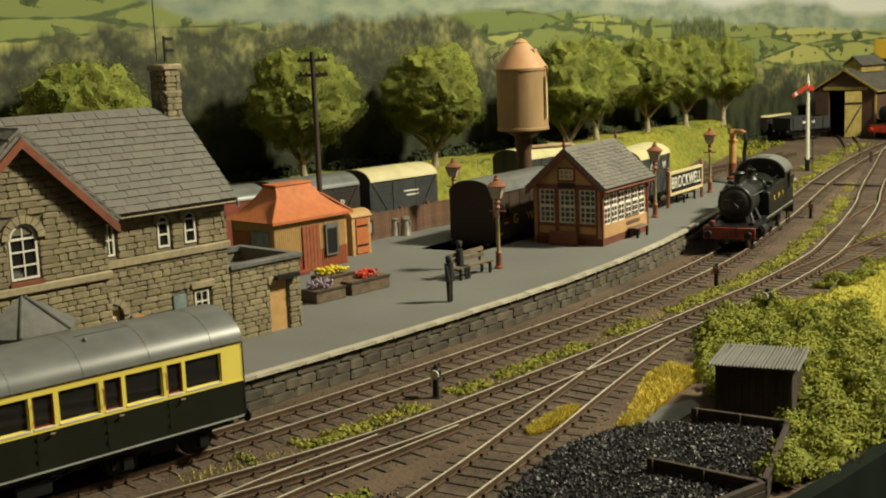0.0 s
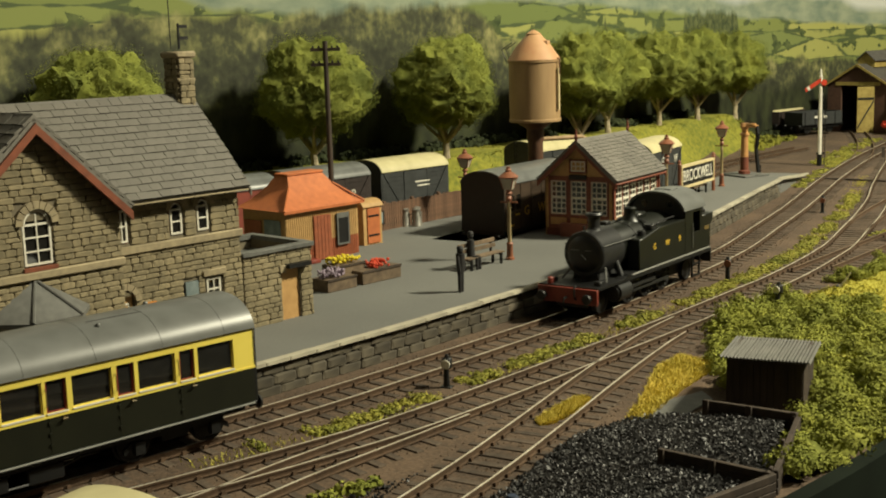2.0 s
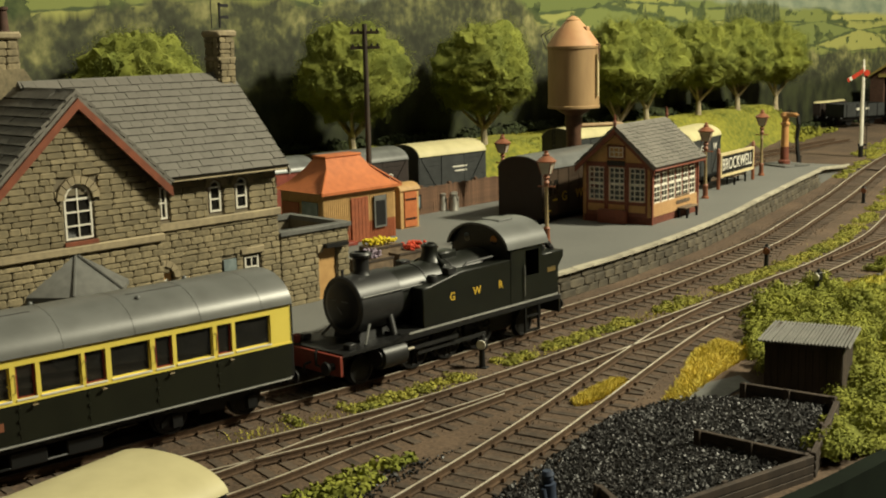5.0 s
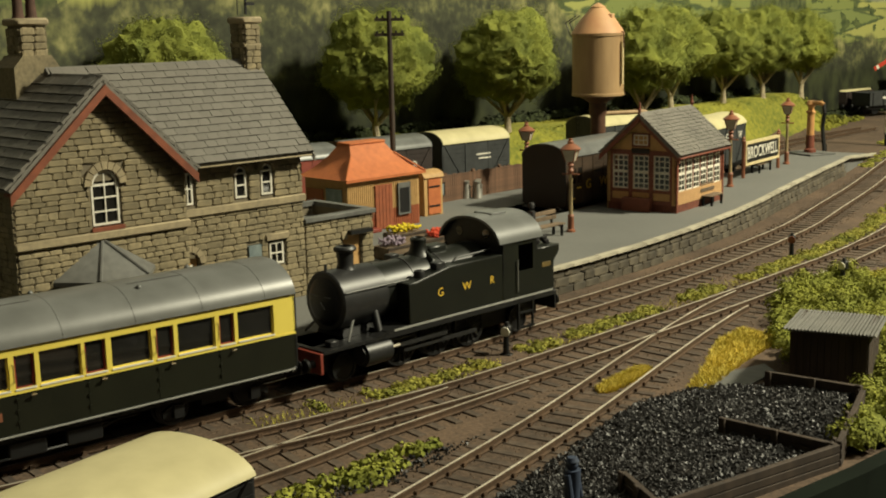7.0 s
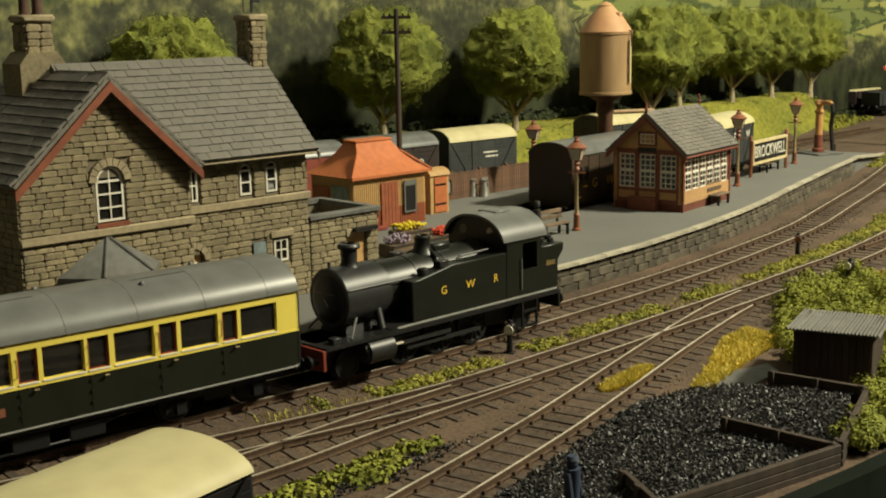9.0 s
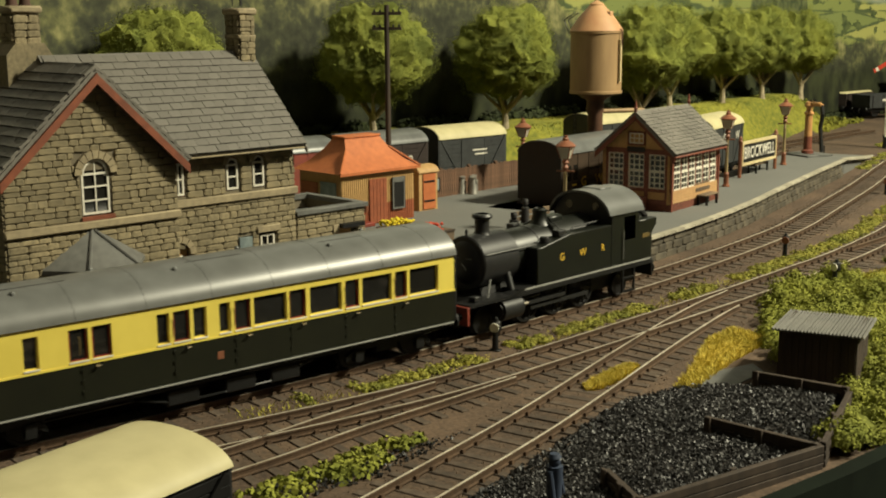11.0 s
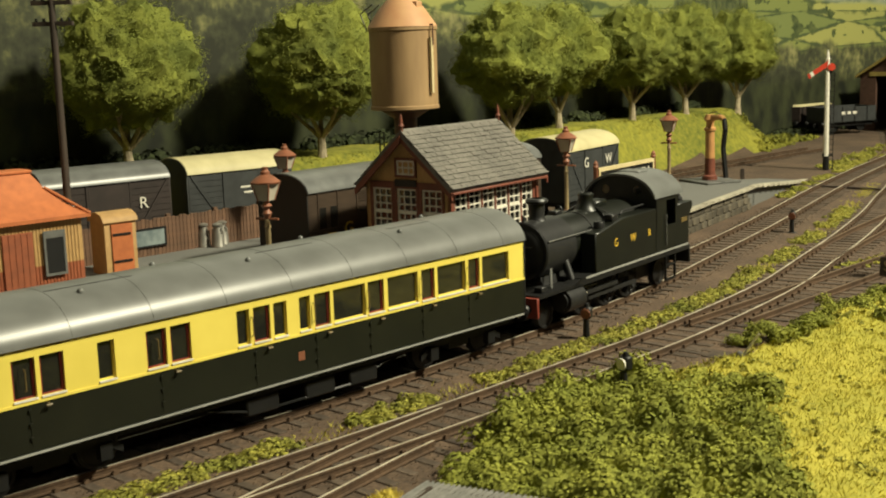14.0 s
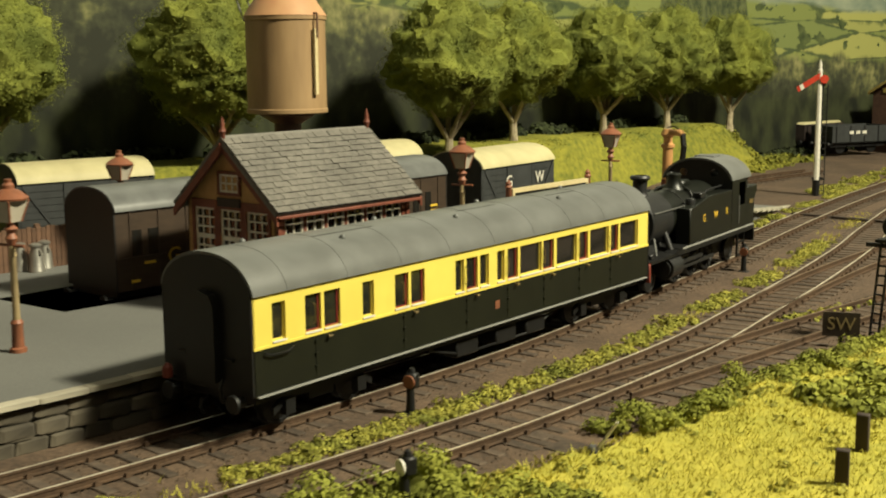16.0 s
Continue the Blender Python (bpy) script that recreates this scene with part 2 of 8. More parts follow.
def box(x0, x1, y0, y1, z0, z1, bm=None, bevel=0.0, mi=0):
    bm = bm or bmesh.new()
    vs = [bm.verts.new((x, y, z)) for x in (x0, x1) for y in (y0, y1) for z in (z0, z1)]
    fs = [bm.faces.new([vs[i] for i in q]) for q in ((0, 1, 3, 2), (4, 6, 7, 5), (0, 4, 5, 1), (2, 3, 7, 6), (0, 2, 6, 4), (1, 5, 7, 3))]
    for f in fs:
        f.material_index = mi
    if bevel:
        es = list({e for f in fs for e in f.edges})
        bmesh.ops.bevel(bm, geom=es, offset=bevel, segments=1, affect="EDGES")
    return bm


def cyl(p, q, r0, r1=None, n=12, bm=None, smooth=True, caps=True):
    bm = bm or bmesh.new()
    r1 = r0 if r1 is None else r1
    p, q = Vector(p), Vector(q)
    rot = (q - p).to_track_quat("Z", "Y").to_matrix()
    a = [bm.verts.new(p + rot @ Vector((r0 * math.cos(6.28318 * i / n), r0 * math.sin(6.28318 * i / n), 0))) for i in range(n)]
    b = [bm.verts.new(q + rot @ Vector((r1 * math.cos(6.28318 * i / n), r1 * math.sin(6.28318 * i / n), 0))) for i in range(n)]
    for i in range(n):
        f = bm.faces.new((a[i], a[(i + 1) % n], b[(i + 1) % n], b[i]))
        f.smooth = smooth
    if caps:
        bm.faces.new(a[::-1])
        bm.faces.new(b)
    return bm


def lathe(profile, n=20, bm=None, at=(0, 0, 0), axis="z"):
    bm = bm or bmesh.new()
    rings = []
    for r, h in profile:
        ring = []
        for i in range(n):
            c, s = r * math.cos(6.28318 * i / n), r * math.sin(6.28318 * i / n)
            co = (c, s, h) if axis == "z" else ((c, h, s) if axis == "y" else (h, c, s))
            ring.append(bm.verts.new((at[0] + co[0], at[1] + co[1], at[2] + co[2])))
        rings.append(ring)
    for a, b in zip(rings, rings[1:]):
        for i in range(n):
            f = bm.faces.new((a[i], a[(i + 1) % n], b[(i + 1) % n], b[i]))
            f.smooth = True
    bm.faces.new(rings[0][::-1])
    bm.faces.new(rings[-1])
    bmesh.ops.recalc_face_normals(bm, faces=bm.faces)
    return bm


def prism(pts, axis, a, b, bm=None, smooth=False):
    """Extrudes a closed outline along an axis from a to b; the outline's two numbers are the other axes in order."""
    bm = bm or bmesh.new()
    put = {"x": lambda u, v, w: (w, u, v), "y": lambda u, v, w: (u, w, v), "z": lambda u, v, w: (u, v, w)}[axis]
    A = [bm.verts.new(put(u, v, a)) for u, v in pts]
    B = [bm.verts.new(put(u, v, b)) for u, v in pts]
    n = len(pts)
    fs = [bm.faces.new((A[i], A[(i + 1) % n], B[(i + 1) % n], B[i])) for i in range(n)]
    for f in fs:
        f.smooth = smooth
    fs += [bm.faces.new(A[::-1]), bm.faces.new(B)]
    bmesh.ops.recalc_face_normals(bm, faces=fs)
    return bm


def ball(c, r, bm=None, sub=1, squash=1.0):
    bm = bm or bmesh.new()
    m = Matrix.Translation(c) @ Matrix.Diagonal((r, r, r * squash, 1))
    res = bmesh.ops.create_icosphere(bm, subdivisions=sub, radius=1, matrix=m)
    for v in res["verts"]:
        for f in v.link_faces:
            f.smooth = True
    return bm


def tube(pts, r, n=8, bm=None):
    bm = bm or bmesh.new()
    for p, q in zip(pts, pts[1:]):
        cyl(p, q, r, r, n, bm)
    return bm


def text(name, words, size, mat, parent, m, depth=0.15, label=""):
    cu = bpy.data.curves.new(name, "FONT")
    cu.body, cu.size, cu.extrude, cu.align_x, cu.align_y, cu.resolution_u = words, size * MM, depth * MM, "CENTER", "CENTER", 3
    ob = new(name, cu)
    bpy.context.view_layer.update()
    mesh = bpy.data.meshes.new_from_object(ob.evaluated_get(bpy.context.evaluated_depsgraph_get()))
    bpy.data.objects.remove(ob)
    mesh.materials.clear()
    mesh.materials.append(mat)
    ob = new(name, mesh)
    ob.parent, ob.matrix_basis = parent, m
    if label:
        tagged(ob, label)
    return ob


def spline(pts, step=3.0):
    """A smooth line through plan points, as a list of (x, y) about step apart."""
    p = [Vector(q) for q in pts]
    p = [2 * p[0] - p[1]] + p + [2 * p[-1] - p[-2]]
    out = []
    for i in range(1, len(p) - 2):
        n = max(2, int((p[i + 1] - p[i]).length / step))
        for k in range(n):
            t = k / n
            out.append(0.5 * ((2 * p[i]) + (p[i + 1] - p[i - 1]) * t + (2 * p[i - 1] - 5 * p[i] + 4 * p[i + 1] - p[i + 2]) * t * t + (3 * p[i] - p[i - 1] - 3 * p[i + 1] + p[i + 2]) * t ** 3))
    out.append(p[-2])
    return out


class Line:
    """A plan line with lengths along it."""

    def __init__(self, pts, step=3.0):
        self.p = spline(pts, step)
        self.s = [0.0]
        for a, b in zip(self.p, self.p[1:]):
            self.s.append(self.s[-1] + (b - a).length)

    def at(self, s):
        s = min(max(s, 0), self.s[-1] - 1e-6)
        i = max(k for k in (np.searchsorted(self.s, s, side="right") - 1,) if k >= 0)
        i = min(i, len(self.p) - 2)
        f = (s - self.s[i]) / (self.s[i + 1] - self.s[i])
        a, b = self.p[i], self.p[i + 1]
        j, k = max(i - 1, 0), min(i + 2, len(self.p) - 1)
        d0, d1 = (b - self.p[j]).normalized(), (self.p[k] - a).normalized()
        return a + (b - a) * f, (d0 + (d1 - d0) * f).normalized()

    def s_of_y(self, y):
        for i in range(len(self.p) - 1):
            if self.p[i].y <= y <= self.p[i + 1].y:
                return self.s[i] + (y - self.p[i].y) / (self.p[i + 1].y - self.p[i].y) * (self.s[i + 1] - self.s[i])
        return 0.0 if y < self.p[0].y else self.s[-1]


MAIN = Line([(-375, 20), (-336, 180), (-307, 290), (-271, 420), (-258, 480), (-247, 540), (-237, 600), (-229.5, 660), (-224.5, 720), (-221.5, 780), (-221.5, 830), (-226, 895), (-234, 1010), (-244.5, 1115), (-252, 1190), (-257.5, 1260), (-262, 1330), (-266, 1420), (-268, 1510), (-268, 1620), (-266, 1720)])
LOOP = Line([(-322, 170), (-281, 270), (-248, 350), (-233, 389), (-218.5, 434), (-206, 497), (-196, 556), (-184.5, 624), (-176.5, 682), (-169, 740), (-165.5, 800), (-165, 853), (-169.5, 912), (-176, 990), (-187, 1083), (-198, 1150), (-211, 1240), (-225, 1346), (-234, 1410), (-249, 1520), (-260, 1620)])
LEAD_LINE = Line([(-262, 200), (-243, 285), (-231, 339), (-225.5, 379), (-217.5, 421), (-206.5, 484)])
COAL_LINE = Line([(-172, 60), (-172.5, 250), (-173, 335), (-174, 403), (-176.5, 450), (-180.5, 507), (-183, 556), (-183.5, 600), (-179, 655)])
BRANCH = Line([(-165.8, 745), (-161.5, 775), (-157, 802), (-152.5, 831), (-147, 866), (-141, 905), (-134, 945), (-124, 990), (-98, 1080), (-66, 1170)])
THIRD = Line([(-168.5, 880), (-171, 930), (-173, 990), (-172, 1060), (-167, 1120), (-158, 1172), (-140, 1222), (-108, 1270)])
BAY = Line([(-364, 726), (-357, 800), (-350, 880), (-347, 960), (-348, 1030), (-346, 1120), (-360, 1260)])
YARD = Line([(-600, 400), (-545, 560), (-500, 715), (-482, 785), (-464, 855), (-448, 920), (-430, 1000), (-412, 1100), (-396, 1230), (-372, 1400), (-355, 1500)])


# ---- the setting: table top, fascia, backdrop, unseen room shell ----
FRONT = Line([(-170, 60), (-140, 200), (-112, 320), (-88, 401), (-74, 450), (-52, 560), (-36, 720), (-20, 900), (10, 1150), (60, 1500), (120, 1900)], 20)


def front_x(y):
    return FRONT.at(FRONT.s_of_y(y))[0].x


def bank_height(x, y):
    """Height of the scenery: flat among the tracks, a grassy bank behind the yard."""
    foot = float(np.interp(y, (0, 600, 720, 818, 905, 1000, 1100, 1304, 1400, 1494), (-640, -560, -535, -512, -480, -452, -434, -418, -406, -396)))
    d = (foot - x) / 36.0
    d = min(max(d, 0), 1)
    fade = min(max((1540 - y) / 70.0, 0), 1)
    return 42 * (3 * d * d - 2 * d ** 3) * fade


def ground_mesh():
    xs, ys = list(range(-800, 141, 10)), list(range(0, 2060, 10))
    verts, faces, idx = [], [], {}
    for j, y in enumerate(ys):
        for i, x in enumerate(xs):
            if x > front_x(y) + 9:
                continue
            xx = min(x, front_x(y))
            h = bank_height(xx, y)
            h += noise.noise((xx * 0.03, y * 0.03, 0)) * (0.3 if h < 1 else 2.0)
            idx[i, j] = len(verts)
            verts.append((xx, y, h + 0.5))
    for (i, j) in idx:
        q = [(i, j), (i + 1, j), (i + 1, j + 1), (i, j + 1)]
        if all(k in idx for k in q):
            faces.append([idx[k] for k in q])
    return verts, faces


gm = ground_mesh()
ground = tagged(part("ground", gm, [EARTH, BANK]), "brown earth and ash ground of the model layout", "ground", kind="structure")
for poly in ground.data.polygons:
    poly.use_smooth = True
    c = poly.center / MM
    if bank_height(c.x, c.y) > 2.0:
        poly.material_index = 1


def fascia():
    bm = bmesh.new()
    p = [q for q in FRONT.p]
    for a, b in zip(p, p[1:]):
        vs = [bm.verts.new((q.x + dx, q.y, z)) for q in (a, b) for dx, z in ((-1, 2.5), (5, 2.5), (5, -160), (-1, -160))]
        for i in range(4):
            bm.faces.new((vs[i], vs[(i + 1) % 4], vs[4 + (i + 1) % 4], vs[4 + i]))
    bmesh.ops.recalc_face_normals(bm, faces=bm.faces)
    return part("fascia_board", bm, FASCIA)


tagged(fascia(), "dark green painted board along the layout's front edge", "fascia board", kind="structure")

BACK = Line([(-715, 0), (-690, 300), (-648, 650), (-607, 818), (-566, 950), (-515, 1160), (-491, 1300), (-480, 1450), (-468, 1560), (-448, 1660), (-425, 1740), (-405, 1800), (-375, 1880), (-300, 1960), (-150, 2015), (150, 2035)], 25)


def backdrop():
    verts, faces, uvs = [], [], []
    for p, s in zip(BACK.p, BACK.s):
        verts += [(p.x, p.y, -5), (p.x, p.y, 420)]
        uvs += [(s * MM, -0.005), (s * MM, 0.42)]
    for i in range(len(BACK.p) - 1):
        faces.append((2 * i, 2 * i + 2, 2 * i + 3, 2 * i + 1))
    m = bpy.data.materials.new("printed_hill_backscene")
    m.use_nodes = True
    nt = m.node_tree
    bs = nt.nodes["Principled BSDF"]
    bs.inputs["Roughness"].default_value, bs.inputs["Specular IOR Level"].default_value = 0.7, 0.2
    N, L = nt.nodes.new, nt.links.new

    def math_node(op, a, b=None, c=None):
        n = N("ShaderNodeMath")
        n.operation = op
        for k, v in enumerate((a, b, c)):
            if v is None:
                continue
            if isinstance(v, (int, float)):
                n.inputs[k].default_value = v
            else:
                L(v, n.inputs[k])
        return n.outputs[0]

    uv = N("ShaderNodeUVMap")
    sep = N("ShaderNodeSeparateXYZ")
    L(uv.outputs[0], sep.inputs[0])
    u, v = sep.outputs[0], sep.outputs[1]

    def wave(scale, detail, seed, stretch=1.0, rough=0.55):
        """Noise along the sheet alone."""
        cmb = N("ShaderNodeCombineXYZ")
        L(u, cmb.inputs[0])
        cmb.inputs[1].default_value = seed
        n = N("ShaderNodeTexNoise")
        n.inputs["Scale"].default_value, n.inputs["Detail"].default_value, n.inputs["Roughness"].default_value = scale, detail, rough
        L(cmb.outputs[0], n.inputs["Vector"])
        return math_node("SUBTRACT", n.outputs[0], 0.5)

    def blot(scale, detail, sy=1.0, seed=0.0):
        mp = N("ShaderNodeMapping")
        mp.inputs["Scale"].default_value = (1, sy, 1)
        mp.inputs["Location"].default_value = (seed, seed * 0.7, 0)
        L(uv.outputs[0], mp.inputs[0])
        n = N("ShaderNodeTexNoise")
        n.inputs["Scale"].default_value, n.inputs["Detail"].default_value = scale, detail
        L(mp.outputs[0], n.inputs["Vector"])
        return n.outputs[0]

    def ramp(fac, stops):
        r = N("ShaderNodeValToRGB")
        els = r.color_ramp.elements
        while len(els) < len(stops):
            els.new(0.5)
        for e, (pos, col) in zip(els, stops):
            e.position, e.color = pos, (*col, 1)
        L(fac, r.inputs[0])
        return r.outputs[0]

    def mix(fac, a, b):
        n = N("ShaderNodeMix")
        n.data_type = "RGBA"
        L(fac, n.inputs[0])
        for k, w in ((6, a), (7, b)):
            if isinstance(w, tuple):
                n.inputs[k].default_value = (*w, 1)
            else:
                L(w, n.inputs[k])
        return n.outputs[2]

    def below(h, soft=0.004):
        mr = N("ShaderNodeMapRange")
        L(math_node("SUBTRACT", h, v), mr.inputs[0])
        mr.inputs[1].default_value, mr.inputs[2].default_value = -soft, soft
        return mr.outputs[0]

    def profile(stops):
        """A height that changes along the sheet."""
        r = N("ShaderNodeValToRGB")
        els = r.color_ramp.elements
        while len(els) < len(stops):
            els.new(0.5)
        for e, (pos, hh) in zip(els, stops):
            e.position, e.color = pos / 2.6, (hh, hh, hh, 1)
        L(math_node("DIVIDE", u, 2.6), r.inputs[0])
        return r.outputs[0]

    sky = ramp(blot(3, 3, 2.0), [(0.35, (0.34, 0.37, 0.38)), (0.7, (0.52, 0.52, 0.47))])
    far = ramp(blot(30, 5, 2.0, 3), [(0.35, (0.13, 0.17, 0.13)), (0.65, (0.24, 0.27, 0.19))])
    vor = N("ShaderNodeTexVoronoi")
    mp = N("ShaderNodeMapping")
    mp.inputs["Scale"].default_value = (6, 52, 1)
    mp.inputs["Rotation"].default_value = (0, 0, 0.16)
    L(uv.outputs[0], mp.inputs[0])
    L(mp.outputs[0], vor.inputs["Vector"])
    vor.inputs["Scale"].default_value = 1
    edge = N("ShaderNodeTexVoronoi")
    edge.feature = "DISTANCE_TO_EDGE"
    edge.inputs["Scale"].default_value = 1
    L(mp.outputs[0], edge.inputs["Vector"])
    sepc = N("ShaderNodeSeparateColor")
    L(vor.outputs["Color"], sepc.inputs[0])
    field = ramp(sepc.outputs[0], [(0.0, (0.125, 0.155, 0.050)), (0.4, (0.18, 0.205, 0.062)), (0.75, (0.29, 0.29, 0.090)), (1.0, (0.15, 0.18, 0.060))])
    soft_edge = N("ShaderNodeMapRange")
    L(math_node("ADD", edge.outputs["Distance"], math_node("MULTIPLY", blot(55, 5, 1.2, 5), -0.20)), soft_edge.inputs[0])
    soft_edge.inputs[1].default_value, soft_edge.inputs[2].default_value = -0.045, -0.085
    hedge = soft_edge.outputs[0]
    field = mix(hedge, field, (0.060, 0.080, 0.034))
    copse = math_node("GREATER_THAN", blot(40, 6, 1.4, 9), 0.585)
    field = mix(copse, field, ramp(blot(90, 4, 1.0, 2), [(0.35, (0.03, 0.045, 0.018)), (0.65, (0.09, 0.11, 0.04))]))
    crown = N("ShaderNodeTexVoronoi")
    crown.feature = "SMOOTH_F1"
    crown.inputs["Scale"].default_value = 34
    warp = N("ShaderNodeMix")
    warp.data_type = "VECTOR"
    warp.inputs[0].default_value = 0.04
    wn = N("ShaderNodeTexNoise")
    wn.inputs["Scale"].default_value, wn.inputs["Detail"].default_value = 60, 4
    L(uv.outputs[0], wn.inputs["Vector"])
    L(uv.outputs[0], warp.inputs[4])
    L(wn.outputs["Color"], warp.inputs[5])
    L(warp.outputs[1], crown.inputs["Vector"])
    lump = math_node("MULTIPLY", math_node("SUBTRACT", 0.75, crown.outputs["Distance"]), 0.42)
    # dark hedge print at the foot, with tree shade put into its colour
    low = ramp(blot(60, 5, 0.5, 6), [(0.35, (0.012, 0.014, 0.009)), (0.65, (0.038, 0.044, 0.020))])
    bumps = math_node("MULTIPLY", wave(24, 7, 2.0, rough=0.65), 0.050)
    h_far = math_node("ADD", profile([(0.0, 0.205), (1.1, 0.197), (1.23, 0.190), (1.41, 0.180), (1.50, 0.186), (1.61, 0.170), (1.75, 0.187), (1.87, 0.176), (1.91, 0.163), (2.6, 0.16)]), math_node("MULTIPLY", wave(6, 4, 7.0), 0.03))
    h_field = math_node("ADD", profile([(0.0, 0.190), (0.74, 0.186), (0.80, 0.166), (0.90, 0.158), (1.05, 0.164), (1.10, 0.172), (1.23, 0.170), (1.41, 0.160), (1.64, 0.153), (1.78, 0.149), (1.99, 0.138), (2.6, 0.13)]), math_node("MULTIPLY", wave(8, 4, 5.0), 0.022))
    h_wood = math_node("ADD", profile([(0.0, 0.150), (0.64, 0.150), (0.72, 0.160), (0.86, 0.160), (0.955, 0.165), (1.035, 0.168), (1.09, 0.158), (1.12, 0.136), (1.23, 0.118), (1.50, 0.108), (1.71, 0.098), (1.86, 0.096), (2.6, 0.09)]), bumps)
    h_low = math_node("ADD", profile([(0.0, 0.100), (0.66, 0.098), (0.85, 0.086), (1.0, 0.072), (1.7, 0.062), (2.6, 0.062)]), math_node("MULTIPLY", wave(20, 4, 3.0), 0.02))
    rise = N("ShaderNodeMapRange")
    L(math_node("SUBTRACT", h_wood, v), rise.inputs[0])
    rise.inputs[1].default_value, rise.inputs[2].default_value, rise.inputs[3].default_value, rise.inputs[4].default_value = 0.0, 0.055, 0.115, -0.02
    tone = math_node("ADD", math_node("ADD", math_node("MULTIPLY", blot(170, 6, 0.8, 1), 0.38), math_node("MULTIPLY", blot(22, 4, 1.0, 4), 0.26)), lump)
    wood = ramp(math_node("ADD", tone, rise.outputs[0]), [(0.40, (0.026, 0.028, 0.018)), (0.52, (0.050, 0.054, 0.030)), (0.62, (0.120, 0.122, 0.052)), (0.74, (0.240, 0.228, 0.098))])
    h_copse = math_node("ADD", profile([(0.0, 0.0), (1.24, 0.0), (1.28, 0.158), (1.33, 0.0), (1.44, 0.0), (1.47, 0.156), (1.55, 0.162), (1.62, 0.158), (1.64, 0.0), (2.6, 0.0)]), math_node("MULTIPLY", wave(60, 5, 8.0, rough=0.6), 0.03))
    copses = ramp(blot(150, 5, 0.7, 12), [(0.35, (0.030, 0.042, 0.020)), (0.65, (0.105, 0.120, 0.050))])
    col = mix(below(h_far, 0.006), sky, far)
    col = mix(below(h_field, 0.003), col, field)
    col = mix(below(h_copse, 0.004), col, copses)
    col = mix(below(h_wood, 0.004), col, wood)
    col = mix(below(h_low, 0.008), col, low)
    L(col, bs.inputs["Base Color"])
    ob = part("backdrop", (verts, faces), m)
    layer = ob.data.uv_layers.new(name="UVMap")
    for lp in ob.data.loops:
        layer.data[lp.index].uv = uvs[lp.vertex_index]
    for poly in ob.data.polygons:
        poly.use_smooth = True
    return tagged(ob, "printed backscene of wooded hills and green fields", "backdrop", kind="structure")


backdrop()


def room():
    # shell out of view, added for bounced light and reflections
    for name, lab, b, mt in (("floor", "unseen dark floor closing the added room shell", (-2500, 2500, -2200, 3200, -1020, -1000), FLOOR_BOARD), ("ceiling", "unseen plain ceiling added to bounce light", (-2500, 2500, -2200, 3200, 1500 + 900, 2420), WALL_PAINT),
                             ("wall_north", "unseen plain wall added to bounce light", (-2500, 2500, 3200, 3220, -1000, 2400), WALL_PAINT), ("wall_south", "unseen plain wall added to bounce light", (-2500, 2500, -2220, -2200, -1000, 2400), WALL_PAINT),
                             ("wall_east", "unseen plain wall added to bounce light", (2500, 2520, -2200, 3200, -1000, 2400), WALL_PAINT), ("wall_west", "unseen plain wall added to bounce light", (-2520, -2500, -2200, 3200, -1000, 2400), WALL_PAINT)):
        tagged(part(name, box(*b), mt), lab, "wall" if "wall" in name else name, kind="structure")


room()


# ---- railway tracks ----
GAUGE, SLEEPER_TOP, RAIL_TOP = 17.2, 1.0, 3.4


def rail_mesh(line, off, s0, s1, shiny=True):
    verts, faces = [], []
    prof = [(-1.0, SLEEPER_TOP), (-1.0, 1.3), (-0.3, 1.5), (-0.3, 2.5), (-0.52, 2.7), (-0.52, RAIL_TOP - .15), (-0.4, RAIL_TOP), (0.4, RAIL_TOP), (0.52, RAIL_TOP - .15), (0.52, 2.7), (0.3, 2.5), (0.3, 1.5), (1.0, 1.3), (1.0, SLEEPER_TOP)]
    n = max(2, int((s1 - s0) / 7))
    for k in range(n + 1):
        p, d = line.at(s0 + (s1 - s0) * k / n)
        for o, z in prof:
            verts.append((p.x + d.y * (off + o), p.y - d.x * (off + o), z))
    m = len(prof)
    for k in range(n):
        for i in range(m - 1):
            faces.append((k * m + i, (k + 1) * m + i, (k + 1) * m + i + 1, k * m + i + 1))
    faces += [tuple(range(m)), tuple(n * m + i for i in range(m - 1, -1, -1))]
    return verts, faces


def sleeper_mesh():
    bm = box(-16.5, 16.5, -1.65, 1.65, -1.5, SLEEPER_TOP, bevel=0.25)
    mesh = bpy.data.meshes.new("sleeper")
    for v in bm.verts:
        v.co *= MM
    bm.to_mesh(mesh)
    bm.free()
    mesh.materials.append(SLEEPER)
    return mesh


SLEEPER_MESH = sleeper_mesh()


